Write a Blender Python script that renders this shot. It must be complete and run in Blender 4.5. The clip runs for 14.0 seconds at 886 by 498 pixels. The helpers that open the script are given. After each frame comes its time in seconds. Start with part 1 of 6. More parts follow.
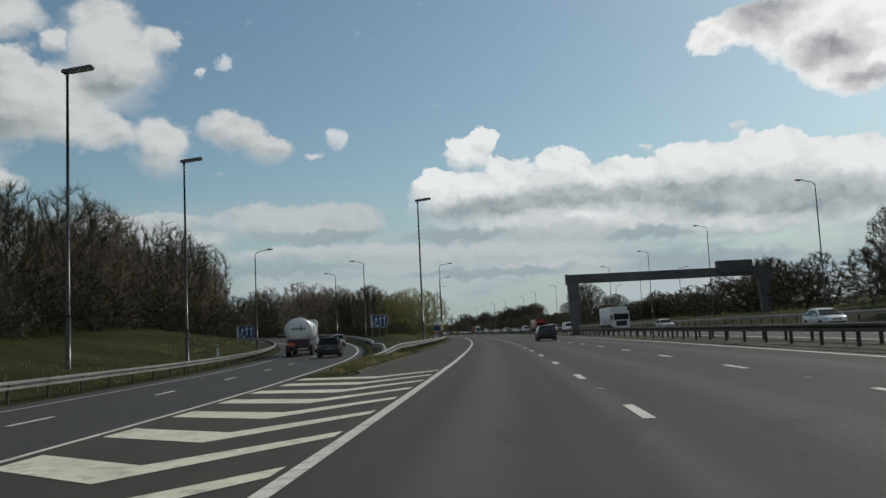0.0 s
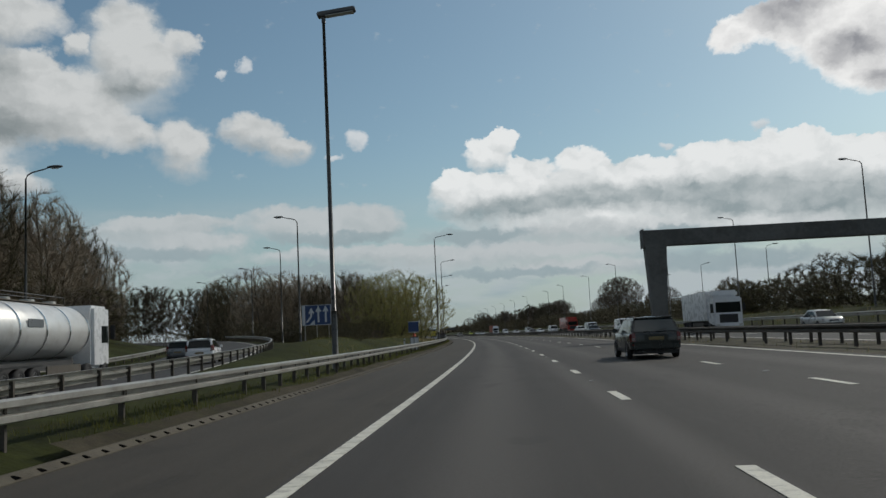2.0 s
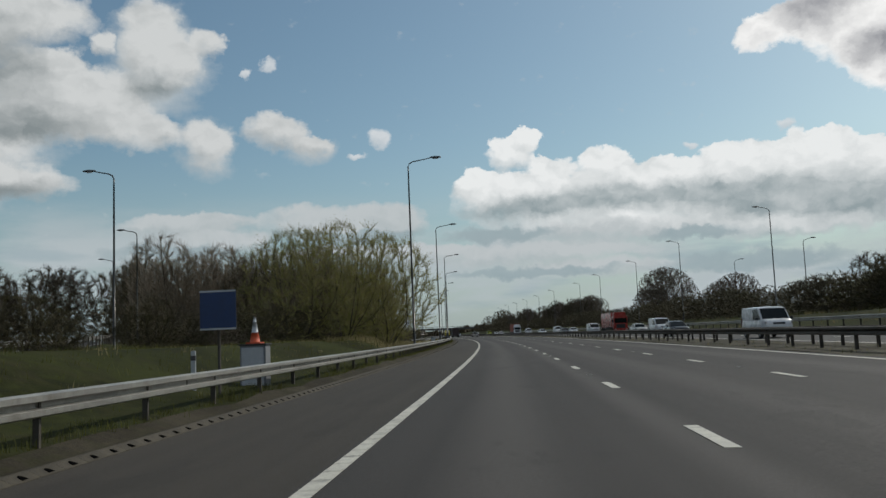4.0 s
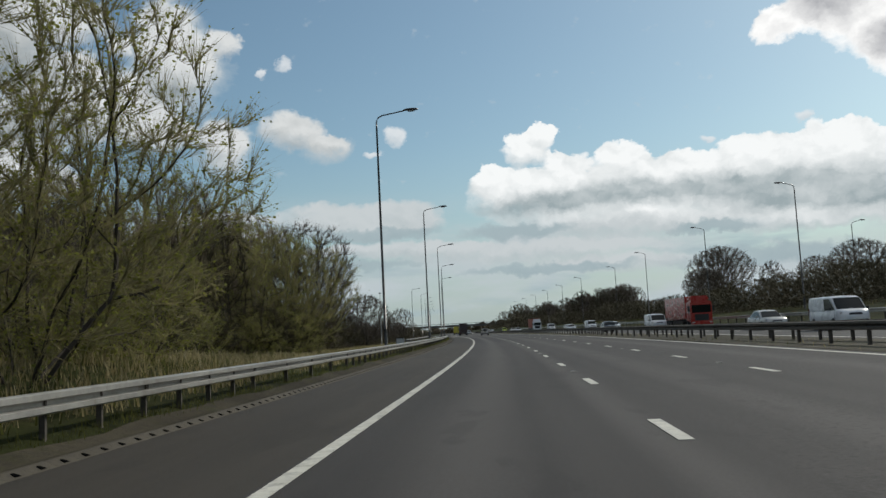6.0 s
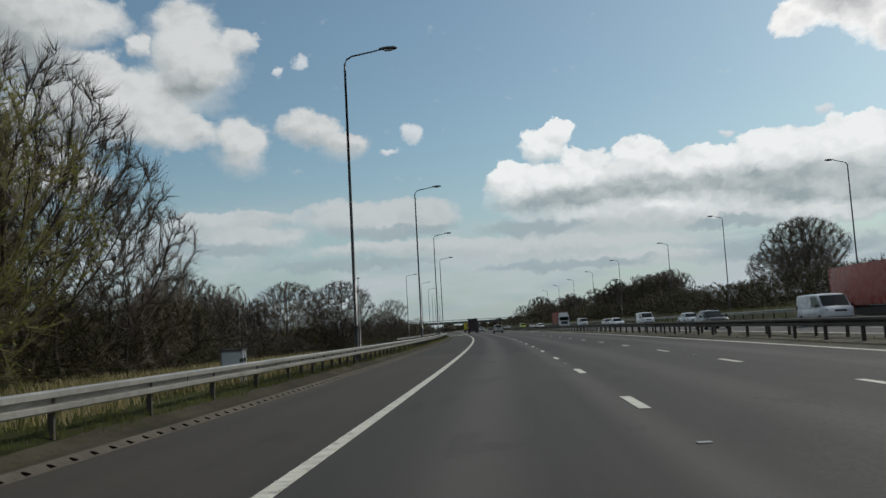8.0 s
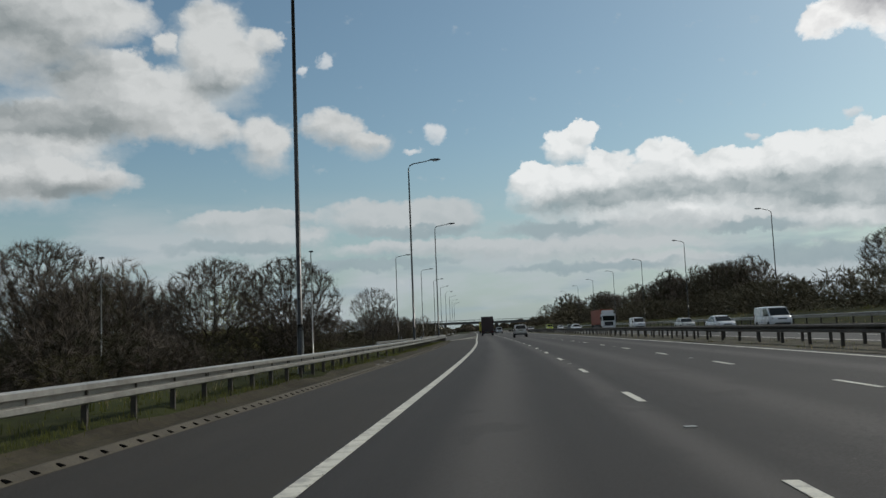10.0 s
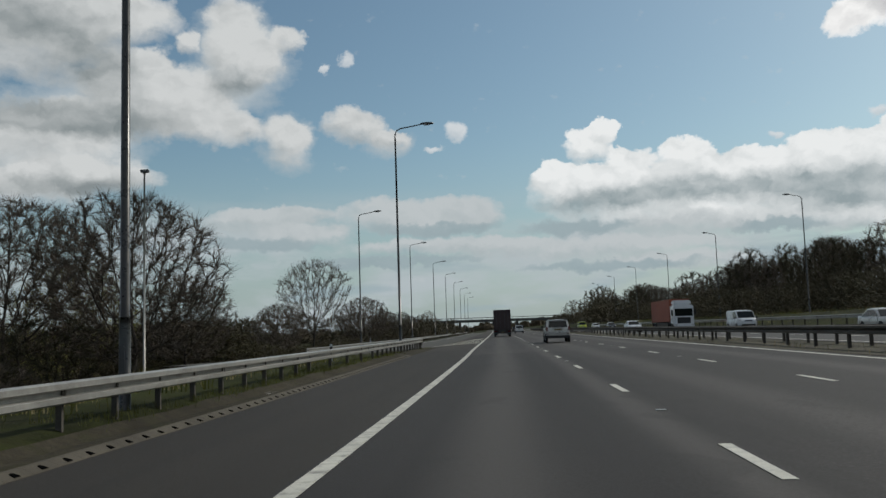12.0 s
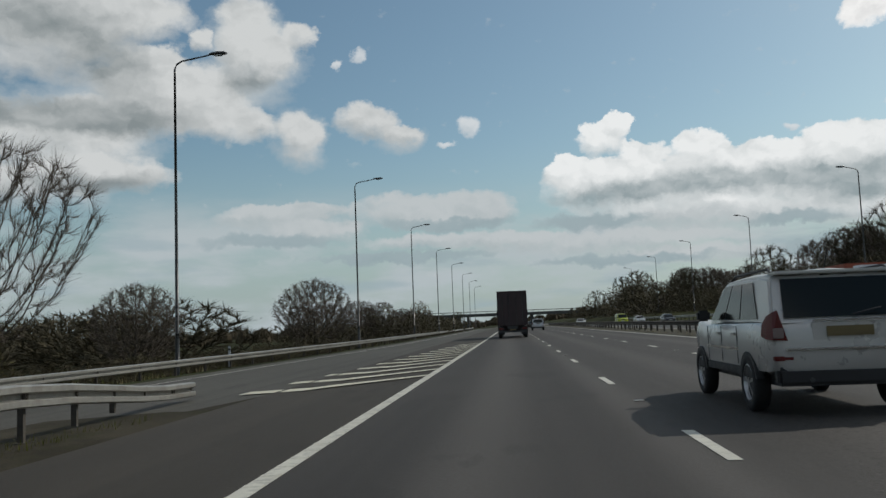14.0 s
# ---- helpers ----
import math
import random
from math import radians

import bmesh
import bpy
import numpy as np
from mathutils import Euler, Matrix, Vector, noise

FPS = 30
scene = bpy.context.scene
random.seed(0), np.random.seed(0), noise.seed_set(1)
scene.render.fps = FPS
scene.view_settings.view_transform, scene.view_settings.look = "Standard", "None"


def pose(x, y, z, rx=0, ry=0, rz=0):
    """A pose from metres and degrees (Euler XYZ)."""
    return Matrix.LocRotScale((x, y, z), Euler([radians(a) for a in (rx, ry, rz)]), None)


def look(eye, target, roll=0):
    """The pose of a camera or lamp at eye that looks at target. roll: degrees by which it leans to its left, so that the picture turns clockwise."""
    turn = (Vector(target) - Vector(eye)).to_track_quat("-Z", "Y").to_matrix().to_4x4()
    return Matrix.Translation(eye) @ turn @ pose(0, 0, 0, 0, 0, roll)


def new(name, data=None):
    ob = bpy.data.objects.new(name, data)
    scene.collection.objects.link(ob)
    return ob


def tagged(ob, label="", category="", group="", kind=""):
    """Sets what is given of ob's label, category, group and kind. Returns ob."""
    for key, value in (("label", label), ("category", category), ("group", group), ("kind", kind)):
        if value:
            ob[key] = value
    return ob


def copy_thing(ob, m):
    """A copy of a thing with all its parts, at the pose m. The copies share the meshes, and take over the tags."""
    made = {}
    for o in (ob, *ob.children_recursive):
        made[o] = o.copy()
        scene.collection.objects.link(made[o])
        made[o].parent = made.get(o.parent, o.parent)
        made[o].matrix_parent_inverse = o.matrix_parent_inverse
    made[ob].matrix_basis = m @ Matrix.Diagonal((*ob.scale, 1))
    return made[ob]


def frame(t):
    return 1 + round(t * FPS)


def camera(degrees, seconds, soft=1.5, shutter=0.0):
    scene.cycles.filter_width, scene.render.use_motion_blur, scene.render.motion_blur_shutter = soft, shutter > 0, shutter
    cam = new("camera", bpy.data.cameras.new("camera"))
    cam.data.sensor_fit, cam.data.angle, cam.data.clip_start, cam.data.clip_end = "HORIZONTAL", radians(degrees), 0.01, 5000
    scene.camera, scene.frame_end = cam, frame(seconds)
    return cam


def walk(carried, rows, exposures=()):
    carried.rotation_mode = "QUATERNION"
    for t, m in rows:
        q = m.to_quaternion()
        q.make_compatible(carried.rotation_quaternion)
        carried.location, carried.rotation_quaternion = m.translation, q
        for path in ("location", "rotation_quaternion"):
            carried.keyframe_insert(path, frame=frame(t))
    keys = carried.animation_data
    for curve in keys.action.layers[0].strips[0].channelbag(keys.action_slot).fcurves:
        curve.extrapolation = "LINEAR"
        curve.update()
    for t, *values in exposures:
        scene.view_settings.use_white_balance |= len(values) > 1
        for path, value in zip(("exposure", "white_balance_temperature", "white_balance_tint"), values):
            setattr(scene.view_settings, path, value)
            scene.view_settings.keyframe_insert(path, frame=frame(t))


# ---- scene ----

# The motorway is a gentle left-hand arc. Places are given along it: s metres ahead, d metres right of the first lane's middle.
RAD = 2300.0
FALL = 0.0118
LANE = 3.93
EYE = 1.245


BEND = 330.0  # from here the arc opens out
RAD_2 = 40000.0


def turned(s):
    """The road's heading to the left, in radians."""
    return s / RAD if s < BEND else BEND / RAD + (s - BEND) / RAD_2


def road(s, d, z=0.0):
    """A point of the world from the distance along the arc, the offset to the right and the height over the carriageway's plane."""
    a = turned(s)
    if s < BEND:
        return Vector((-RAD + (RAD + d) * math.cos(a), (RAD + d) * math.sin(a), z + FALL * d))
    b = BEND / RAD
    cx, cy = -RAD + (RAD - RAD_2) * math.cos(b), (RAD - RAD_2) * math.sin(b)
    return Vector((cx + (RAD_2 + d) * math.cos(a), cy + (RAD_2 + d) * math.sin(a), z + FALL * d))


def at(s, d, z=0.0, turn=0.0):
    """The pose of a thing that faces along the road (its +y ahead), turned left by some degrees."""
    p = road(s, d, z)
    return pose(p.x, p.y, p.z, 0, 0, math.degrees(turned(s)) + turn)


cam = camera(55.2, 14.0, soft=1.5)
# seconds, s, d, and the camera's turn, pitch and lean against the road
RIDE = [
    (0.0, -11.30, 0.17, 4.37, 5.68, 2.72),
    (0.5, 0.97, 0.13, 4.42, 5.72, 2.74),
    (1.0, 14.19, 0.10, 4.44, 5.75, 2.71),
    (1.5, 25.99, 0.05, 4.51, 5.80, 2.59),
    (2.0, 39.54, 0.04, 4.47, 5.79, 2.78),
    (2.5, 52.44, 0.08, 4.51, 5.77, 2.55),
    (3.0, 65.84, 0.03, 4.52, 5.79, 2.59),
    (3.5, 77.71, -0.10, 4.61, 5.81, 2.41),
    (6.0, 143.96, 0.20, 4.52, 5.65, 2.90),
    (6.5, 155.85, 0.22, 4.53, 5.68, 2.76),
    (7.0, 169.78, 0.26, 4.42, 5.61, 2.79),
    (7.5, 182.35, 0.21, 4.40, 5.45, 3.00),
    (10.0, 247.30, -0.09, 4.54, 5.56, 2.25),
    (10.5, 259.95, -0.13, 4.51, 5.46, 1.92),
    (11.0, 273.85, -0.14, 4.56, 5.49, 1.70),
    (11.5, 285.99, -0.17, 4.50, 5.46, 1.69),
    (12.0, 299.22, -0.12, 4.60, 5.48, 1.87),
    (12.5, 312.34, -0.01, 4.69, 5.57, 2.06),
    (13.0, 326.09, 0.03, 4.71, 5.31, 2.19),
    (13.5, 338.91, 0.07, 4.84, 5.19, 2.97),
    (14.0, 352.55, 0.15, 4.74, 5.18, 2.17),
]
walk(cam, [(t, at(s, d, EYE) @ pose(0, 0, 0, 0, 0, yaw) @ pose(0, 0, 0, 90 + pitch, lean, 0)) for t, s, d, yaw, pitch, lean in RIDE],
     [(0.0, -0.08), (2.5, -0.12), (3.5, -0.1), (6.0, 0.14), (7.5, 0.04), (10.0, -0.05), (14.0, -0.05)])

# ---- light ----
SUN_AZ, SUN_EL = 44.0, 39.0  # degrees right of the first heading, and above the horizon


def node(tree, kind, **values):
    n = tree.nodes.new(kind)
    for key, value in values.items():
        if key.startswith("in_"):
            n.inputs[int(key[3:])].default_value = value
    return n


def math_node(tree, op, a, b=None, clamp=False):
    n = tree.nodes.new("ShaderNodeMath")
    n.operation, n.use_clamp = op, clamp
    for i, v in enumerate((a, b)):
        if v is None:
            continue
        if hasattr(v, "default_value") and not isinstance(v, (int, float)):
            tree.links.new(v, n.inputs[i])
        else:
            n.inputs[i].default_value = v
    return n.outputs[0]


def mix_color(tree, fac, a, b):
    n = tree.nodes.new("ShaderNodeMix")
    n.data_type = "RGBA"
    for sock, v in ((n.inputs[0], fac), (n.inputs[6], a), (n.inputs[7], b)):
        if isinstance(v, (int, float)):
            sock.default_value = v
        elif isinstance(v, tuple):
            sock.default_value = (*v, 1)
        else:
            tree.links.new(v, sock)
    return n.outputs[2]


def ramp(tree, fac, lo, hi, to_lo=0.0, to_hi=1.0, smooth=True):
    n = tree.nodes.new("ShaderNodeMapRange")
    n.interpolation_type = "SMOOTHSTEP" if smooth else "LINEAR"
    tree.links.new(fac, n.inputs[0])
    for i, v in enumerate((lo, hi, to_lo, to_hi)):
        n.inputs[i + 1].default_value = v
    return n.outputs[0]


# clouds: azimuth to the left and height in degrees, half width and half height
HEAP_LEFT = [(25.7, 19.8, 1.91, 1.91), (22.1, 19.3, 1.38, 0.92), (25.2, 17.9, 2.67, 1.91), (28.7, 18.9, 0.76, 0.76), (31.5, 17.2, 1.45, 1.15), (33.9, 20.1, 4.78, 1.68),
    (30.7, 15.9, 5.35, 1.38), (26.4, 13.6, 2.75, 1.22), (22.2, 13.0, 1.53, 1.53), (17.8, 14.0, 2.14, 1.22), (15.4, 13.0, 1.45, 0.69), (33.1, 13.8, 4.97, 1.22),
    (28.6, 14.9, 2.67, 1.07), (38.7, 18.4, 5.73, 2.67), (37.8, 12.5, 5.35, 2.29), (34.8, 10.2, 4.2, 1.15), (39.3, 9.7, 4.58, 0.99), (31.7, 15.9, 3.06, 2.29)]
HEAP_RIGHT = [(1.9, 12.0, 1.68, 1.15), (0.7, 12.7, 1.15, 0.99), (4.4, 9.9, 1.68, 1.15), (2.5, 9.9, 1.53, 0.99), (-0.6, 10.5, 1.76, 1.15), (-4.6, 10.7, 2.22, 1.3),
    (-8.5, 10.0, 2.29, 1.07), (-12.9, 10.2, 3.06, 1.38), (-16.8, 10.3, 2.29, 1.53), (-19.0, 10.2, 2.29, 1.53), (-20.3, 9.5, 3.06, 1.45), (-23.1, 9.1, 3.06, 1.6),
    (-0.4, 8.5, 6.5, 1.76), (-8.5, 8.2, 5.73, 1.91), (-15.3, 7.7, 5.35, 2.29), (-22.0, 7.2, 4.97, 1.91)]
BASES = [(1.9, 8.2, 4.01, 0.76), (-3.3, 8.7, 3.82, 0.92), (-8.6, 8.6, 3.82, 0.76), (-13.2, 8.1, 3.82, 1.3), (-16.9, 7.8, 3.82, 1.3), (-22.0, 7.2, 4.97, 1.22)]
LEFT_SHADE = [(34.3, 13.6, 5.73, 0.99), (34.3, 17.1, 3.06, 1.53), (25.1, 16.1, 2.29, 0.84), (38.7, 19.4, 4.97, 1.72), (38.7, 14.1, 5.35, 1.15), (34.8, 9.7, 4.2, 0.69)]
BANKS = [(15.4, 8.2, 3.63, 0.92), (10.4, 8.2, 2.52, 0.99), (13.1, 7.3, 5.73, 0.84), (24.6, 7.5, 3.63, 0.84), (21.3, 6.6, 3.44, 0.76), (-4.4, 6.5, 5.73, 0.99),
    (-10.8, 6.3, 4.58, 0.61), (2.0, 5.2, 9.93, 0.76), (-15.8, 5.9, 5.73, 0.76), (11.6, 5.7, 7.64, 0.61), (21.8, 7.9, 3.44, 0.61), (-3.5, 4.1, 6.5, 0.61)]
STREAKS = [(2.8, 6.6, 4.01, 0.53), (0.7, 4.0, 6.5, 0.42), (-13.6, 3.9, 6.5, 0.76), (12.3, 6.9, 4.58, 0.53), (-10.4, 6.0, 3.44, 0.46), (15.4, 4.7, 6.5, 0.38),
    (24.3, 6.0, 4.97, 0.53)]
PUFFS = [(10.9, 13.4, 0.92, 0.69), (12.2, 12.3, 0.73, 0.31), (18.1, 18.1, 0.65, 0.61), (19.5, 17.5, 0.42, 0.38), (-16.0, 12.2, 0.61, 0.38), (-10.1, 11.6, 0.53, 0.34)]
CORNER = [(-14.7, 18.0, 1.38, 1.15), (-17.4, 18.4, 2.67, 1.3), (-21.0, 17.1, 3.44, 2.14), (-22.7, 14.8, 2.67, 1.76), (-24.7, 16.4, 3.06, 3.06), (-23.0, 18.1, 3.82, 1.53)]
CORNER_SHADE = [(-18.4, 18.9, 2.67, 1.15), (-22.2, 16.2, 2.29, 0.99), (-23.9, 14.2, 1.91, 0.69)]


def make_sky():
    w = bpy.data.worlds.new("sky")
    scene.world = w
    w.use_nodes = True
    t = w.node_tree
    t.nodes.clear()
    lk = t.links.new
    co = t.nodes.new("ShaderNodeTexCoord")
    sep = t.nodes.new("ShaderNodeSeparateXYZ")
    lk(co.outputs["Generated"], sep.inputs[0])
    az = math_node(t, "MULTIPLY", math_node(t, "ARCTAN2", math_node(t, "MULTIPLY", sep.outputs[0], -1.0), sep.outputs[1]), 57.29578)
    el = math_node(t, "MULTIPLY", math_node(t, "ARCSINE", sep.outputs[2]), 57.29578)
    flat = t.nodes.new("ShaderNodeCombineXYZ")
    lk(az, flat.inputs[0]), lk(el, flat.inputs[1])

    def noise_at(scale, detail, rough, stretch=1.0):
        m = t.nodes.new("ShaderNodeVectorMath")
        m.operation = "MULTIPLY"
        lk(flat.outputs[0], m.inputs[0])
        m.inputs[1].default_value = (scale, scale * stretch, 1)
        n = t.nodes.new("ShaderNodeTexNoise")
        n.inputs["Scale"].default_value, n.inputs["Detail"].default_value, n.inputs["Roughness"].default_value = 1.0, detail, rough
        lk(m.outputs[0], n.inputs["Vector"])
        return n

    warp = noise_at(0.62, 6.0, 0.6, 1.15)
    off = t.nodes.new("ShaderNodeVectorMath")
    off.operation = "MULTIPLY_ADD"
    lk(warp.outputs["Color"], off.inputs[0])
    off.inputs[1].default_value = (2.3, 1.7, 0)
    off.inputs[2].default_value = (-1.15, -0.85, 0)
    bent = t.nodes.new("ShaderNodeVectorMath")
    lk(flat.outputs[0], bent.inputs[0]), lk(off.outputs[0], bent.inputs[1])

    def cover(blobs, outer=1.3, inner=0.45):
        both = None
        for a, e, rx, ry in blobs:
            m = t.nodes.new("ShaderNodeVectorMath")
            m.operation = "MULTIPLY_ADD"
            lk(bent.outputs[0], m.inputs[0])
            m.inputs[1].default_value = (1 / rx, 1 / ry, 0)
            m.inputs[2].default_value = (-a / rx, -e / ry, 0)
            ln = t.nodes.new("ShaderNodeVectorMath")
            ln.operation = "LENGTH"
            lk(m.outputs[0], ln.inputs[0])
            wgt = ramp(t, ln.outputs["Value"], outer, inner)
            # the sunward side: above and to the right
            dot = t.nodes.new("ShaderNodeVectorMath")
            dot.operation = "DOT_PRODUCT"
            lk(m.outputs[0], dot.inputs[0])
            dot.inputs[1].default_value = (-0.35, 1, 0)
            one = t.nodes.new("ShaderNodeCombineXYZ")
            lk(wgt, one.inputs[0]), lk(math_node(t, "MULTIPLY", dot.outputs["Value"], wgt), one.inputs[1])
            if both is None:
                both = one
                continue
            add = t.nodes.new("ShaderNodeVectorMath")
            lk(both.outputs[0], add.inputs[0]), lk(one.outputs[0], add.inputs[1])
            both = add
        sp = t.nodes.new("ShaderNodeSeparateXYZ")
        lk(both.outputs[0], sp.inputs[0])
        side = math_node(t, "DIVIDE", sp.outputs[1], math_node(t, "MAXIMUM", sp.outputs[0], 0.05))
        return sp.outputs[0], side

    fine = noise_at(0.62, 7.0, 0.56, 1.5).outputs["Fac"]
    billow = noise_at(0.26, 3.0, 0.45, 1.9).outputs["Fac"]

    def puff(az_off, el_off):
        m = t.nodes.new("ShaderNodeVectorMath")
        m.operation = "MULTIPLY_ADD"
        lk(bent.outputs[0], m.inputs[0])
        m.inputs[1].default_value = (0.55, 0.72, 1)
        m.inputs[2].default_value = (0.55 * az_off, 0.72 * el_off, 0)
        n = t.nodes.new("ShaderNodeTexNoise")
        n.inputs["Scale"].default_value, n.inputs["Detail"].default_value, n.inputs["Roughness"].default_value = 1.0, 4.0, 0.52
        lk(m.outputs[0], n.inputs["Vector"])
        return n.outputs["Fac"]

    relief = math_node(t, "SUBTRACT", puff(0, 0), puff(-0.45, 0.5))
    sky = t.nodes.new("ShaderNodeTexSky")
    sky.sky_type, sky.sun_disc = "NISHITA", False
    sky.sun_elevation, sky.sun_rotation = radians(SUN_EL), radians(SUN_AZ)
    sky.air_density, sky.dust_density, sky.ozone_density = 1.0, 1.2, 2.0
    dim = t.nodes.new("ShaderNodeVectorMath")
    dim.operation = "SCALE"
    lk(sky.outputs[0], dim.inputs[0])
    dim.inputs["Scale"].default_value = SKY
    teal = t.nodes.new("ShaderNodeVectorMath")
    teal.operation = "MULTIPLY"
    lk(dim.outputs[0], teal.inputs[0])
    teal.inputs[1].default_value = (0.965, 1.085, 0.985)
    colour = teal.outputs[0]
    # pale haze low down
    low = ramp(t, el, 13.0, 0.0)
    colour = mix_color(t, math_node(t, "MULTIPLY", low, 0.75), colour, (0.35, 0.44, 0.47))

    def lay(colour, blobs, bright, grey, shades=(), lo=0.3, crisp=0.25, soft=0.75, strength=1.0, swing=0.35, carve=0.75):
        """One bank of cloud: crisp sunny tops, soft grey undersides."""
        total, side = cover(blobs)
        dens = math_node(t, "ADD", total, math_node(t, "MULTIPLY", math_node(t, "SUBTRACT", fine, 0.5), 0.8))
        edge = ramp(t, side, -0.5, 0.3, soft, crisp)
        mask = math_node(t, "MULTIPLY", math_node(t, "DIVIDE", math_node(t, "SUBTRACT", dens, lo), edge, True), strength, True)
        mask = math_node(t, "MULTIPLY", mask, math_node(t, "SUBTRACT", 2.0, mask))
        dull = ramp(t, side, 0.35, -0.8, 0.0, swing)
        if shades:
            under, _ = cover(shades, 1.6, 0.1)
            dull = math_node(t, "ADD", dull, math_node(t, "MULTIPLY", math_node(t, "MINIMUM", under, 1.0), 0.72))
        dull = math_node(t, "SUBTRACT", dull, math_node(t, "MULTIPLY", relief, carve))
        dull = math_node(t, "ADD", dull, math_node(t, "MULTIPLY", math_node(t, "SUBTRACT", 0.5, billow), 0.7), True)
        return mix_color(t, mask, colour, mix_color(t, dull, bright, grey))

    # scattered clouds all round, beyond the ones in view
    rest = noise_at(0.055, 6.0, 0.6, 1.8).outputs["Fac"]
    round_about = ramp(t, math_node(t, "ABSOLUTE", math_node(t, "ADD", az, -6.0)), 36.0, 46.0)
    above = ramp(t, el, 25.0, 33.0)
    away = math_node(t, "MAXIMUM", round_about, above)
    colour = mix_color(t, math_node(t, "MULTIPLY", ramp(t, rest, 0.47, 0.62), away), colour, (0.72, 0.73, 0.74))
    # thin banks of layered cloud low down, all round
    bank = noise_at(0.075, 6.0, 0.55, 3.2).outputs["Fac"]
    colour = mix_color(t, math_node(t, "MULTIPLY", ramp(t, bank, 0.40, 0.60), ramp(t, el, 10.0, 6.0)), colour, (0.45, 0.51, 0.535))
    streak = noise_at(0.11, 5.0, 0.5, 5.0).outputs["Fac"]
    colour = mix_color(t, math_node(t, "MULTIPLY", ramp(t, streak, 0.50, 0.66), math_node(t, "MULTIPLY", ramp(t, el, 9.0, 5.0), 0.75)), colour, (0.33, 0.42, 0.46))
    colour = lay(colour, BANKS, (0.52, 0.56, 0.575), (0.31, 0.38, 0.40), (), 0.2, 0.7, 1.3, 0.85)
    colour = lay(colour, STREAKS, (0.33, 0.41, 0.44), (0.27, 0.35, 0.38), (), 0.2, 0.9, 0.9, 0.8, 0.2)
    colour = lay(colour, HEAP_RIGHT, (0.84, 0.86, 0.86), (0.30, 0.36, 0.38), BASES, 0.26, 0.24, 1.0)
    veil = [(a, e - 0.3, rx * 1.25, ry * 1.35) for a, e, rx, ry in HEAP_LEFT[::2]]
    colour = lay(colour, veil, (0.50, 0.55, 0.575), (0.33, 0.39, 0.42), (), 0.1, 0.9, 1.3, 0.6)
    colour = lay(colour, HEAP_LEFT, (0.63, 0.65, 0.65), (0.24, 0.275, 0.285), LEFT_SHADE, 0.12, 0.62, 1.3)
    colour = lay(colour, PUFFS, (0.68, 0.71, 0.73), (0.45, 0.50, 0.53), (), 0.2, 1.0, 1.2, 0.75)
    colour = lay(colour, CORNER, (0.93, 0.93, 0.92), (0.24, 0.25, 0.28), CORNER_SHADE, 0.28, 0.35, 0.6, 1.0, 0.1)
    bg = t.nodes.new("ShaderNodeBackground")
    lk(colour, bg.inputs[0])
    bg.inputs[1].default_value = 1.0
    out = t.nodes.new("ShaderNodeOutputWorld")
    lk(bg.outputs[0], out.inputs[0])


SKY = 0.083
make_sky()
sun = new("sun", bpy.data.lights.new("sun", "SUN"))
sun.data.energy, sun.data.angle, sun.data.color = 2.15, radians(0.6), (1.0, 0.95, 0.87)
a, e = radians(SUN_AZ), radians(SUN_EL)
sun.matrix_world = look((0, 0, 60), (-math.sin(a) * math.cos(e) * 10, -math.cos(a) * math.cos(e) * 10, 60 - math.sin(e) * 10))
scene.view_settings.exposure = 0.0

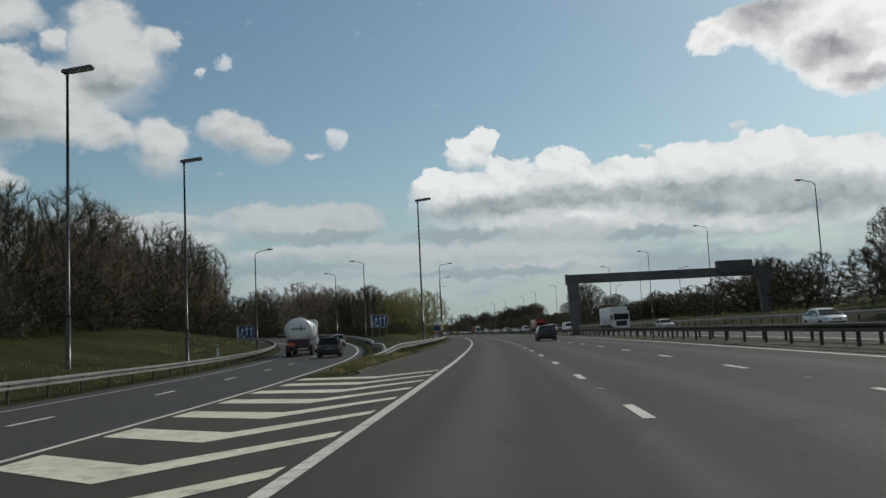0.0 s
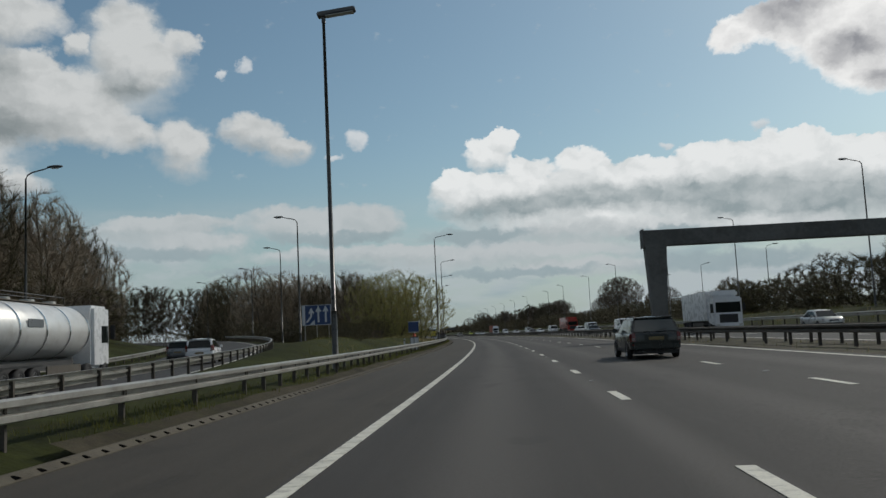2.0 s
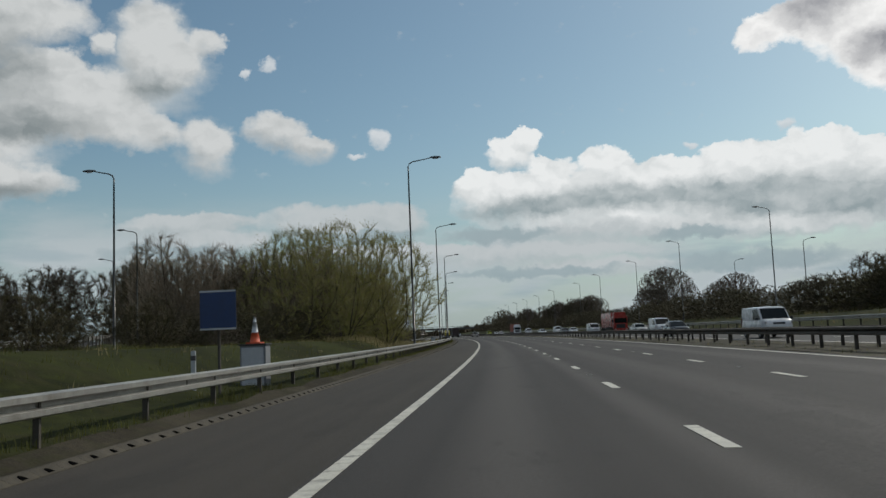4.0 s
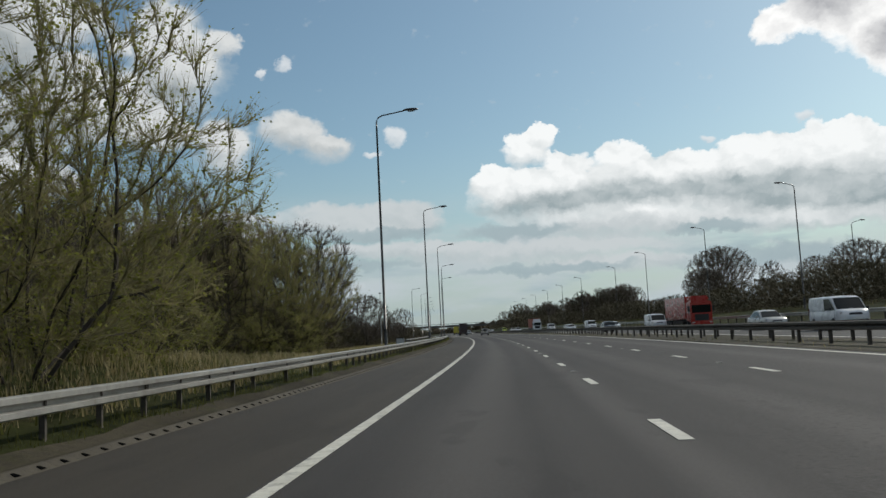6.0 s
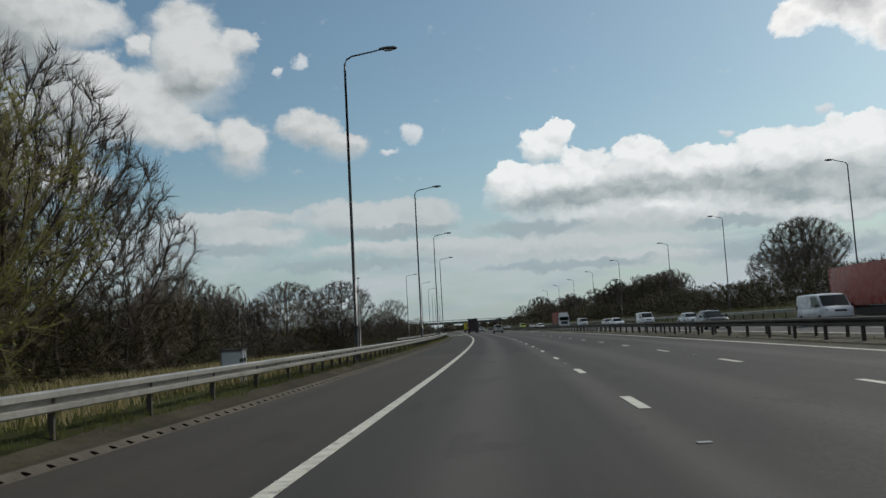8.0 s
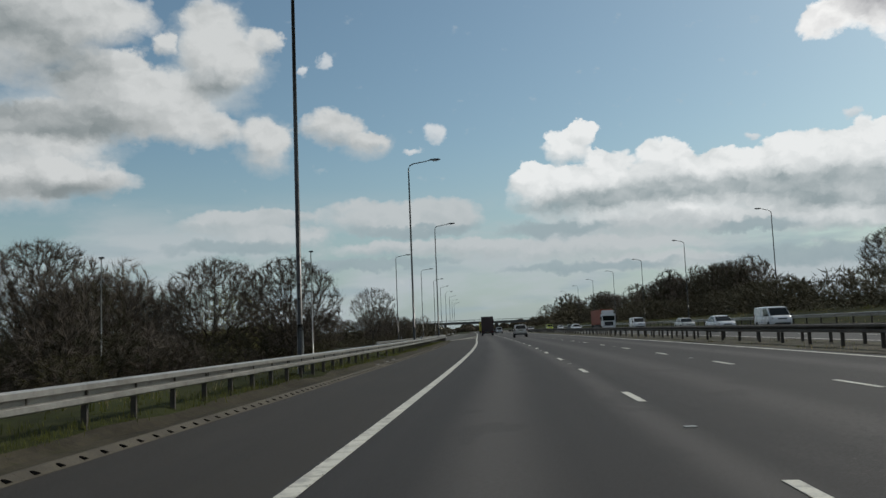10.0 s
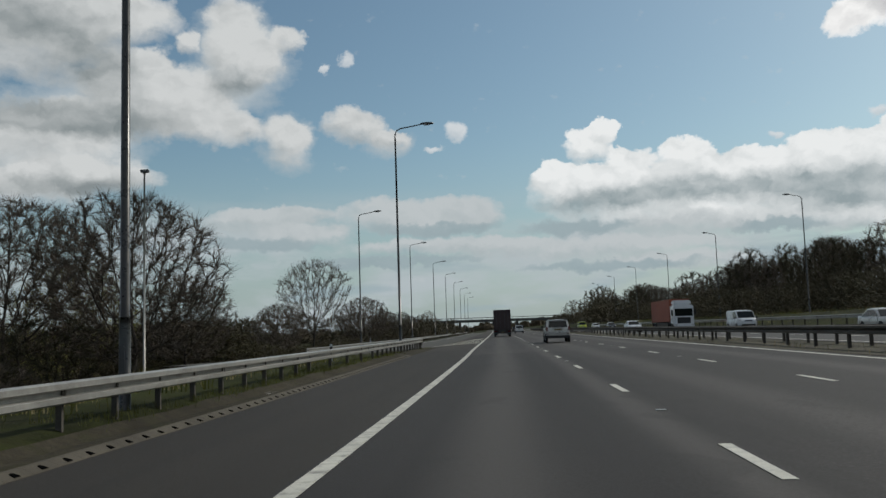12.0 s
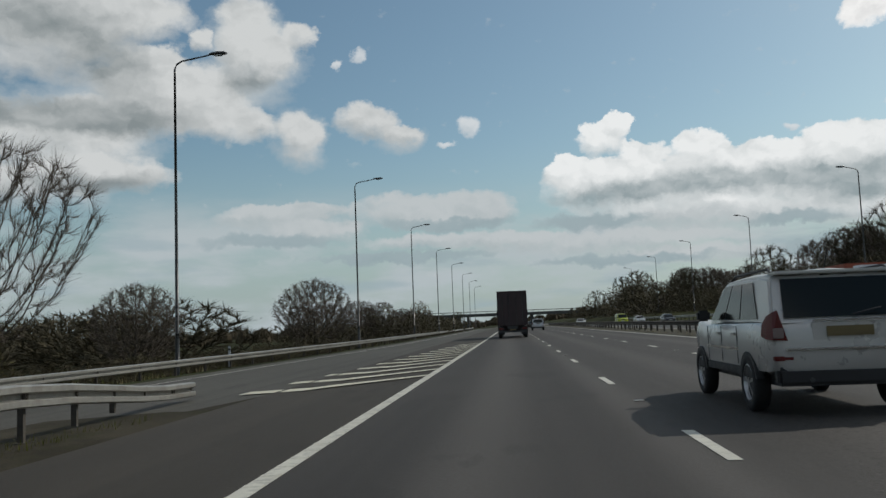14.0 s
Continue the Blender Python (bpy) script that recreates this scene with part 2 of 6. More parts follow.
# ---- materials ----
def surface(name, base, rough=0.7, metal=0.0, scale=4.0, spread=0.25, bump=0.0, bump_scale=60.0, spec=0.5, per_object=0.0, coat=0.0, dirt=None, dirt_amount=0.0, thin=0.0):
    """A surface with broad stains, fine grain and a little relief, in metres."""
    m = bpy.data.materials.new(name)
    m.use_nodes = True
    t = m.node_tree
    b = t.nodes["Principled BSDF"]
    b.inputs["Roughness"].default_value, b.inputs["Metallic"].default_value = rough, metal
    b.inputs["Specular IOR Level"].default_value, b.inputs["Coat Weight"].default_value = spec, coat
    co = t.nodes.new("ShaderNodeTexCoord")

    def tex(sc, detail, rgh=0.55):
        n = t.nodes.new("ShaderNodeTexNoise")
        n.inputs["Scale"].default_value, n.inputs["Detail"].default_value, n.inputs["Roughness"].default_value = sc, detail, rgh
        t.links.new(co.outputs["Object"], n.inputs["Vector"])
        return n.outputs["Fac"]

    broad, grain = tex(scale * 0.13, 4.0), tex(scale * 2.3, 5.0, 0.65)
    lo, hi = tuple(c * (1 - spread) for c in base), tuple(min(1, c * (1 + spread)) for c in base)
    col = mix_color(t, ramp(t, math_node(t, "ADD", math_node(t, "MULTIPLY", broad, 0.55), math_node(t, "MULTIPLY", grain, 0.45)), 0.36, 0.64), lo, hi)
    if dirt:
        col = mix_color(t, math_node(t, "MULTIPLY", ramp(t, tex(scale * 0.5, 6.0, 0.7), 0.48, 0.68), dirt_amount), col, dirt)
    if per_object:
        info = t.nodes.new("ShaderNodeObjectInfo")
        hsv = t.nodes.new("ShaderNodeHueSaturation")
        t.links.new(col, hsv.inputs["Color"])
        t.links.new(ramp(t, info.outputs["Random"], 0, 1, 1 - per_object, 1 + per_object, False), hsv.inputs["Value"])
        col = hsv.outputs[0]
    t.links.new(col, b.inputs["Base Color"])
    if thin:
        # light shines through thin blades and leaves
        glow, both = t.nodes.new("ShaderNodeBsdfTranslucent"), t.nodes.new("ShaderNodeMixShader")
        t.links.new(col, glow.inputs[0])
        both.inputs[0].default_value = thin
        t.links.new(b.outputs[0], both.inputs[1]), t.links.new(glow.outputs[0], both.inputs[2])
        t.links.new(both.outputs[0], t.nodes["Material Output"].inputs[0])
    t.links.new(ramp(t, grain, 0.3, 0.7, max(0.02, rough - 0.08), min(1, rough + 0.08)), b.inputs["Roughness"])
    if bump:
        bn = t.nodes.new("ShaderNodeBump")
        bn.inputs["Strength"].default_value, bn.inputs["Distance"].default_value = bump, 0.02
        t.links.new(tex(bump_scale, 3.0), bn.inputs["Height"])
        t.links.new(bn.outputs[0], b.inputs["Normal"])
    return m


def asphalt(name, base, coarse=0.5, pale_bands=(), band_light=0.25, patches=0.3, resurfaced=None, crumbled=None):
    """Asphalt by the road's own measures: the UV map holds d and s in metres. Lengthwise bands, by middle and half
    width, are paler.
    """
    m = bpy.data.materials.new(name)
    m.use_nodes = True
    t = m.node_tree
    lk = t.links.new
    b = t.nodes["Principled BSDF"]
    uv = t.nodes.new("ShaderNodeUVMap")
    sep = t.nodes.new("ShaderNodeSeparateXYZ")
    lk(uv.outputs[0], sep.inputs[0])

    def tex(sx, sy, detail, rgh=0.6):
        mp = t.nodes.new("ShaderNodeVectorMath")
        mp.operation = "MULTIPLY"
        mp.inputs[1].default_value = (sx, sy, 1)
        lk(uv.outputs[0], mp.inputs[0])
        n = t.nodes.new("ShaderNodeTexNoise")
        n.inputs["Scale"].default_value, n.inputs["Detail"].default_value, n.inputs["Roughness"].default_value = 1.0, detail, rgh
        lk(mp.outputs[0], n.inputs["Vector"])
        return n.outputs["Fac"]

    long_streak, broad, grain = tex(1.7, 0.02, 4.0), tex(0.16, 0.05, 4.0), tex(26.0, 26.0, 4.0, 0.75)
    value = math_node(t, "ADD", math_node(t, "MULTIPLY", long_streak, 0.30), math_node(t, "MULTIPLY", broad, 0.26))
    value = math_node(t, "ADD", value, math_node(t, "MULTIPLY", grain, 0.44))
    col = mix_color(t, ramp(t, value, 0.36, 0.64), tuple(c * 0.72 for c in base), tuple(c * 1.3 for c in base))
    if resurfaced:
        s0, s1 = resurfaced
        inside = math_node(t, "MULTIPLY", math_node(t, "GREATER_THAN", sep.outputs[1], s0), math_node(t, "LESS_THAN", sep.outputs[1], s1))
        col = mix_color(t, math_node(t, "MULTIPLY", inside, 0.85), col, mix_color(t, ramp(t, value, 0.36, 0.64), tuple(c * 0.42 for c in base), tuple(c * 0.76 for c in base)))
    for d, half in pale_bands:
        wob = math_node(t, "ADD", sep.outputs[0], math_node(t, "MULTIPLY", math_node(t, "SUBTRACT", tex(0.0, 0.03, 2.0), 0.5), 0.5))
        near = ramp(t, math_node(t, "ABSOLUTE", math_node(t, "ADD", wob, -d)), half, 0.0)
        col = mix_color(t, math_node(t, "MULTIPLY", near, band_light), col, tuple(min(1, c * 1.9 + 0.01) for c in base))
    if crumbled is not None:
        # an old open surface beyond a ragged seam: pits and pale stones
        seam = math_node(t, "ADD", sep.outputs[0], math_node(t, "MULTIPLY", math_node(t, "SUBTRACT", tex(1.2, 0.5, 5.0, 0.7), 0.5), 1.6))
        old = ramp(t, seam, crumbled, crumbled + 0.25)
        pits = ramp(t, tex(13.0, 10.0, 3.0, 0.6), 0.53, 0.62)
        stones = ramp(t, tex(17.0, 14.0, 2.0, 0.6), 0.60, 0.68)
        col = mix_color(t, math_node(t, "MULTIPLY", math_node(t, "MULTIPLY", pits, old), 0.6), col, tuple(c * 0.45 for c in base))
        col = mix_color(t, math_node(t, "MULTIPLY", math_node(t, "MULTIPLY", stones, old), 0.55), col, tuple(c * 2.3 for c in base))
        col = mix_color(t, math_node(t, "MULTIPLY", old, 0.16), col, tuple(c * 1.7 for c in base))
    # old patches and seams
    spots = tex(0.9, 0.35, 3.0, 0.5)
    col = mix_color(t, math_node(t, "MULTIPLY", ramp(t, spots, 0.60, 0.64), patches), col, tuple(c * 0.6 for c in base))
    vor = t.nodes.new("ShaderNodeTexVoronoi")
    vor.inputs["Scale"].default_value = 90.0
    lk(uv.outputs[0], vor.inputs["Vector"])
    stone = math_node(t, "MULTIPLY", ramp(t, vor.outputs["Distance"], 0.25, 0.05), coarse)
    col = mix_color(t, math_node(t, "MULTIPLY", stone, 0.5), col, tuple(min(1, c * 2.4 + 0.02) for c in base))
    lk(col, b.inputs["Base Color"])
    lk(ramp(t, grain, 0.3, 0.7, 0.72, 0.92), b.inputs["Roughness"])
    b.inputs["Specular IOR Level"].default_value = 0.28
    bn = t.nodes.new("ShaderNodeBump")
    bn.inputs["Strength"].default_value, bn.inputs["Distance"].default_value = 0.12 + 0.25 * coarse, 0.01
    lk(math_node(t, "ADD", vor.outputs["Distance"], grain), bn.inputs["Height"])
    lk(bn.outputs[0], b.inputs["Normal"])
    return m


def paint_line(name, base):
    m = surface(name, base, 0.6, scale=9.0, spread=0.14, bump=0.25, bump_scale=90.0, dirt=(0.16, 0.155, 0.14), dirt_amount=0.55, spec=0.4)
    return m


def plain(name, base, rough=0.5, metal=0.0, emit=0.0):
    m = bpy.data.materials.new(name)
    m.use_nodes = True
    b = m.node_tree.nodes["Principled BSDF"]
    b.inputs["Base Color"].default_value = (*base, 1)
    b.inputs["Roughness"].default_value, b.inputs["Metallic"].default_value = rough, metal
    return m


TARMAC = asphalt("lane_asphalt", (0.0365, 0.0328, 0.0292), 0.35, ((-0.25, 0.85), (1.75, 0.5), (3.9, 0.9), (7.9, 0.9)), 0.72, 0.3, (236.0, 341.5), 2.35)
SHOULDER = asphalt("shoulder_asphalt", (0.0405, 0.0345, 0.0262), 0.7, (), 0, 0.4, (240.0, 352.0))
OPPOSITE = asphalt("far_carriageway_asphalt", (0.048, 0.0455, 0.042), 0.4, ((16.0, 0.7), (19.5, 0.7), (23.0, 0.7)), 0.2)
JOINWAY = asphalt("pale_slip_asphalt", (0.066, 0.062, 0.052), 0.5, (), 0, 0.35)
SLIPWAY = asphalt("slip_road_asphalt", (0.036, 0.035, 0.034), 0.4, (), 0, 0.3)
WHITE_LINE = paint_line("white_road_paint", (0.55, 0.53, 0.45))
CREAM_LINE = paint_line("cream_road_paint", (0.58, 0.55, 0.42))
CONCRETE = surface("kerb_concrete", (0.080, 0.070, 0.053), 0.85, spec=0.2, scale=6.0, spread=0.25, bump=0.4, per_object=0.12, dirt=(0.10, 0.09, 0.06), dirt_amount=0.6)
# near-black, without gloss: the shade inside the kerb inlets as a colour
INLET_SHADE = plain("inlet_shade_black", (0.004, 0.004, 0.004), 0.95)
INLET_SHADE.node_tree.nodes["Principled BSDF"].inputs["Specular IOR Level"].default_value = 0.0
GRAVEL = surface("reserve_gravel", (0.078, 0.069, 0.052), 0.95, spec=0.15, scale=5.0, spread=0.45, bump=0.8, bump_scale=30.0, dirt=(0.07, 0.085, 0.03), dirt_amount=0.7)
DIRT = surface("bare_dirt", (0.044, 0.038, 0.026), 0.95, spec=0.1, scale=3.0, spread=0.4, bump=0.8, bump_scale=25.0, dirt=(0.034, 0.036, 0.014), dirt_amount=0.6)
GALV = surface("galvanised_steel", (0.33, 0.32, 0.29), 0.42, 0.45, scale=3.0, spread=0.2, bump=0.08, dirt=(0.17, 0.15, 0.12), dirt_amount=0.5)
# base darkened as shade on backlit posts and reserve rails; brown dirt apart
GALV_DULL = surface("weathered_backlit_steel", (0.085, 0.075, 0.062), 0.8, 0.2, scale=5.0, spread=0.3, dirt=(0.06, 0.042, 0.026), dirt_amount=0.5)
POLE = surface("lamp_column_grey", (0.05, 0.05, 0.047), 0.32, 0.55, scale=2.0, spread=0.2)
LANTERN = surface("lantern_grey", (0.07, 0.072, 0.075), 0.45, 0.3, scale=4.0, spread=0.15)
LENS = plain("lantern_lens", (0.55, 0.56, 0.55), 0.2)
GANTRY = surface("gantry_steel", (0.095, 0.095, 0.09), 0.75, 0.1, scale=1.5, spread=0.3, bump=0.1, dirt=(0.05, 0.045, 0.04), dirt_amount=0.5)
DARK_STEEL = surface("dark_steel", (0.07, 0.07, 0.07), 0.6, 0.4, scale=3.0, spread=0.25)
SIGN_BLUE = surface("sign_blue", (0.012, 0.036, 0.115), 0.45, scale=3.0, spread=0.15)
SIGN_WHITE = surface("sign_white", (0.45, 0.47, 0.49), 0.5, scale=3.0, spread=0.08)
SIGN_BACK = surface("sign_back_grey", (0.22, 0.23, 0.24), 0.6, 0.3, scale=3.0, spread=0.12)
CONE_RED = surface("cone_orange", (0.55, 0.09, 0.03), 0.6, scale=4.0, spread=0.2)
BRIDGE_CONC = surface("bridge_concrete", (0.075, 0.075, 0.07), 0.85, scale=1.0, spread=0.2, bump=0.2)
EARTH_GRASS = surface("verge_turf", (0.027, 0.031, 0.0095), 0.95, spec=0.06, scale=1.1, spread=0.5, bump=0.9, bump_scale=14.0, dirt=(0.046, 0.039, 0.021), dirt_amount=0.45)
GRASS_BLADE = surface("grass_blades", (0.092, 0.096, 0.027), 0.7, scale=0.8, spread=0.45, thin=0.45, spec=0.15)
DRY_BLADE = surface("dry_grass_blades", (0.30, 0.25, 0.125), 0.75, scale=0.8, spread=0.4, thin=0.4)


# ---- building helpers ----
def link_mesh(name, bm, material, parent=None, label="", smooth=False):
    me = bpy.data.meshes.new(name)
    bm.to_mesh(me)
    bm.free()
    for m in material if isinstance(material, (list, tuple)) else [material]:
        me.materials.append(m)
    if smooth:
        for p in me.polygons:
            p.use_smooth = True
    ob = new(name, me)
    if parent is not None:
        ob.parent = parent
    if label:
        ob["label"] = label
    return ob


def part(name, bm, material, parent, label="", smooth=False):
    return link_mesh(name, bm, material, parent, label, smooth)


def raw_mesh(name, verts, faces, material, parent=None, smooth=False, uvs=None):
    me = bpy.data.meshes.new(name)
    me.from_pydata([tuple(v) for v in verts], [], faces)
    me.materials.append(material)
    if uvs is not None:
        lay = me.uv_layers.new(name="road")
        for p in me.polygons:
            for li, vi in zip(p.loop_indices, p.vertices):
                lay.data[li].uv = uvs[vi]
    if smooth:
        for p in me.polygons:
            p.use_smooth = True
    me.update()
    ob = new(name, me)
    if parent is not None:
        ob.parent = parent
    return ob


def thing(name, m, label, category, group=""):
    ob = new(name)
    ob.matrix_world = m
    return tagged(ob, label, category, group)


def box(bm, x0, y0, z0, x1, y1, z1, bevel=0.0):
    g = bmesh.ops.create_cube(bm, size=1.0, matrix=Matrix.LocRotScale(((x0 + x1) / 2, (y0 + y1) / 2, (z0 + z1) / 2), None, (x1 - x0, y1 - y0, z1 - z0)))
    if bevel:
        edges = list({e for v in g["verts"] for e in v.link_edges})
        bmesh.ops.bevel(bm, geom=edges, offset=bevel, segments=2, affect="EDGES", clamp_overlap=True)
    return bm


def boxed(*a, bevel=0.0):
    return box(bmesh.new(), *a, bevel=bevel)


def tube(bm, points, radii, sides=8, cap=True):
    """A tapered tube along points."""
    rings = []
    n = len(points)
    up = Vector((0.3, 0.2, 1)).normalized()
    for i, p in enumerate(points):
        p = Vector(p)
        a, b = Vector(points[max(i - 1, 0)]), Vector(points[min(i + 1, n - 1)])
        w = (b - a).normalized()
        u = w.cross(up if abs(w.dot(up)) < 0.95 else Vector((1, 0, 0))).normalized()
        v = w.cross(u)
        r = radii[i] if isinstance(radii, (list, tuple)) else radii
        rings.append([bm.verts.new(p + (u * math.cos(k * math.tau / sides) + v * math.sin(k * math.tau / sides)) * r) for k in range(sides)])
    for q0, q1 in zip(rings, rings[1:]):
        for k in range(sides):
            bm.faces.new((q0[k], q0[(k + 1) % sides], q1[(k + 1) % sides], q1[k]))
    if cap:
        bm.faces.new(rings[0]), bm.faces.new(list(reversed(rings[-1])))
    return bm


def tubed(points, radii, sides=8):
    return tube(bmesh.new(), points, radii, sides)


def steps(a, b, step):
    n = max(1, round((b - a) / step))
    return [a + (b - a) * i / n for i in range(n + 1)]


def lerp_table(table, x):
    if x <= table[0][0]:
        return table[0][1]
    for (x0, y0), (x1, y1) in zip(table, table[1:]):
        if x <= x1:
            f = (x - x0) / (x1 - x0)
            return y0 + (y1 - y0) * f
    return table[-1][1]


def ribbon(name, s_list, d_left, d_right, z, material, parent=None, cuts=1, height=None):
    """A strip that lies on the road: d_left and d_right are numbers or functions of s."""
    fl = d_left if callable(d_left) else (lambda s: d_left)
    fr = d_right if callable(d_right) else (lambda s: d_right)
    fh = height or (lambda s, d: 0.0)
    verts, uvs, faces = [], [], []
    for s in s_list:
        for k in range(cuts + 1):
            d = fl(s) + (fr(s) - fl(s)) * k / cuts
            verts.append(road(s, d, z + fh(s, d)))
            uvs.append((d, s))
    w = cuts + 1
    for i in range(len(s_list) - 1):
        for k in range(cuts):
            faces.append((i * w + k, i * w + k + 1, (i + 1) * w + k + 1, (i + 1) * w + k))
    return raw_mesh(name, verts, faces, material, parent, uvs=uvs)


# ---- lie of the land ----
# the leaving slip road: middle line and rise, by distance along the motorway
SLIP_MID = [(-200, -6.5), (-120, -7.6), (-60, -8.9), (0, -9.5), (25, -11.4), (50, -13.6), (85, -18.6), (115, -24.6), (145, -33.0), (177, -44.5), (210, -59.0), (245, -78.0), (290, -108.0)]
SLIP_RISE = [(-200, 0.0), (50, 0.0), (85, 0.35), (115, 0.9), (145, 1.6), (177, 2.3), (290, 4.5)]
# the joining slip road
JOIN_RIGHT = [(330, -9.8), (355, -8.2), (372, -5.6), (400, -3.9), (430, -2.3), (470, -1.97), (640, -1.97)]


def join_inner(s):
    return -5.04 - 3.2 * (1 - soft((s - 356) / 17))


def join_z(s, d):
    """The joining road falls away to the left."""
    return -0.035 * max(0.0, -4.2 - d) * soft((s - 345) / 25)


def smooth_table(table, x):
    return sum(lerp_table(table, x + o) for o in (-14, -7, 0, 7, 14)) / 5


def slip_mid(s):
    return smooth_table(SLIP_MID, s)


def slip_z(s, d):
    off = d - slip_mid(s)
    return smooth_table(SLIP_RISE, s) + 0.03 * off - 0.03 * 3.6


def soft(x):
    x = max(0.0, min(1.0, x))
    return x * x * (3 - 2 * x)


def land(s, d):
    """Height of the turf over the carriageway's plane."""
    z = -0.06 + (0.22 * soft((-d - 5.2) / 0.8) + 0.04 * noise.noise((s * 0.6, d * 1.5, 7)) if d < -5.2 else 0.0)
    bumps = 0.12 * noise.noise((s * 0.11, d * 0.13, 0)) + 0.35 * noise.noise((s * 0.018, d * 0.02, 4))
    if d < -6.0:
        # mound between the roads
        mound = soft((s - 40) / 45) * (1 - soft((s - 150) / 60))
        z += mound * 1.25 * soft((-d - 6.8) / 4.5)
        # low land beyond the later stretch
        low = soft((s - 225) / 70)
        z -= low * 2.6 * soft((-d - 8.0) / 14.0)
        far = soft((-d - 20) / 60) * 2.0
        z += far * (1 - low)
        z += bumps * soft((-d - 7.5) / 5)
    if d > 27.0:
        z += 1.6 * soft((d - 27.5) / 8.0) + 2.5 * soft((d - 38) / 40) + bumps * soft((d - 28) / 4)
    # keep below the slip road and rise beside it
    off = d - slip_mid(s)
    if -200 < s < 300 and off < 30:
        level = slip_z(s, d)
        inner = 3.6 + 0.7 * soft((s - 14) / 12)
        if -5.2 < off < inner - 0.45:
            z = level - 0.25
        elif off <= -5.2:
            k = soft((-off - 5.2) / 6)
            z = max(z, level - 0.1) * k + (level - 0.03) * (1 - k) + 2.2 * soft((-off - 8) / 16)
        elif s < 17.5:
            z = -0.14
        else:
            k = soft((off - inner) / 5)
            bank = 0.16 * soft((off - inner) / 1.2) * soft((-5.0 - d) / 0.4)
            z = (level - 0.03) * (1 - k) + (z if d < -5.3 else -0.06) * k + bank * (1 - k)
    if s > 346:
        jr = smooth_table(JOIN_RIGHT, s)
        inner = join_inner(s)
        if jr - 9.2 < d < inner - 0.3:
            z = -0.06 + join_z(s, d)
        elif d <= jr - 9.2:
            k = soft((jr - 10.0 - d) / 8)
            z = (join_z(s, jr - 9.2) - 0.02) * (1 - k) + min(z, join_z(s, jr - 9.2) - 0.02) * k
        elif d < -5.2:
            z = 0.02 + join_z(s, d)
    return z


def ground_sheet():
    s_list = steps(-900, -160, 60) + steps(-150, 560, 5.0) + steps(580, 1200, 30) + steps(1300, 3400, 150)
    d_list = [-1900, -1200, -700, -400, -260, -180] + steps(-140, -60, 10) + steps(-57, -21, 3) + steps(-20, -5.5, 0.9) + [-4.5, 10.5, 12, 13.5, 26.0, 27.2] + steps(28, 60, 3) + [70, 85, 110, 150, 220, 340, 600, 1100, 2000, 3500]
    verts, faces = [], []
    for s in s_list:
        for d in d_list:
            z = land(s, d)
            if abs(d) > 150:
                z += 3.0 * noise.noise((s * 0.003, d * 0.003, 2)) - FALL * (d - math.copysign(150, d))
            if -5.6 < d < 10.9:
                z = -0.12
            elif 10.9 <= d < 27.5:
                z = -0.10
            verts.append(road(s, d, z))
    w = len(d_list)
    for i in range(len(s_list) - 1):
        for k in range(w - 1):
            faces.append((i * w + k, i * w + k + 1, (i + 1) * w + k + 1, (i + 1) * w + k))
    return tagged(raw_mesh("ground", verts, faces, EARTH_GRASS, smooth=True), "rough spring turf with bare earth patches", "ground", kind="structure")


# ---- carriageways ----
ground_sheet()
LONG = steps(-160, 1100, 6.0)
road_main = tagged(ribbon("road", LONG, -LANE / 2 - 0.12, 10.35, 0.0, TARMAC, cuts=6), "three-lane dark asphalt motorway carriageway", "road", kind="structure")
shoulder = tagged(ribbon("hard_shoulder", LONG, -5.1, -LANE / 2 - 0.12, 0.0, SHOULDER, cuts=2), "worn asphalt hard shoulder beside the first lane", "hard shoulder", kind="structure")
opposite = tagged(ribbon("opposite_road", LONG, 14.3, 27.2, 0.02, OPPOSITE, cuts=4), "pale grey asphalt carriageway for oncoming traffic", "road", kind="structure")
reserve = tagged(ribbon("central_reserve", LONG, 10.35, 14.3, 0.015, GRAVEL, cuts=4, height=lambda s, d: 0.05 * noise.noise((s * 0.7, d * 2, 1))), "gravelly central reserve with tufts of grass", "central reserve", kind="structure")
slip = tagged(ribbon("slip_road", steps(-160, 285, 4.0), lambda s: slip_mid(s) - 5.4, lambda s: slip_mid(s) + 4.3 - 0.75 * (1 - soft((s - 14) / 12)), 0.0, SLIPWAY, cuts=6, height=slip_z), "two-lane exit slip road of dark asphalt curving away", "slip road", kind="structure")
join = tagged(ribbon("joining_slip_road", steps(344, 640, 2.0), lambda s: smooth_table(JOIN_RIGHT, s) - 9.6, join_inner, 0.004, JOINWAY, cuts=14, height=join_z), "entry slip road of pale worn asphalt joining the motorway", "slip road", kind="structure")

tagged(ribbon("gore_dirt", steps(338, 374, 2.0), -8.6, -5.09, -0.004, DIRT, cuts=3, height=lambda s, d: -0.3 * (1 - soft((s - 339) / 7)) + 0.10 * (1 - soft((s - 358) / 12)) * soft((-5.2 - d) / 0.8) + join_z(s, d)), "bare gritty earth where the verge runs out", "ground", kind="structure")


def strip_line(name, s0, s1, d, width, z, material, parent, label, step=3.0, height=None):
    f = d if callable(d) else (lambda s: d)
    ob = ribbon(name, steps(s0, s1, step), lambda s: f(s) - width / 2, lambda s: f(s) + width / 2, z, material, parent, height=height)
    ob["label"] = label
    return ob


def nearside_line(s):
    return -LANE / 2 + 0.035 - 0.12 * soft((s - 335) / 22)


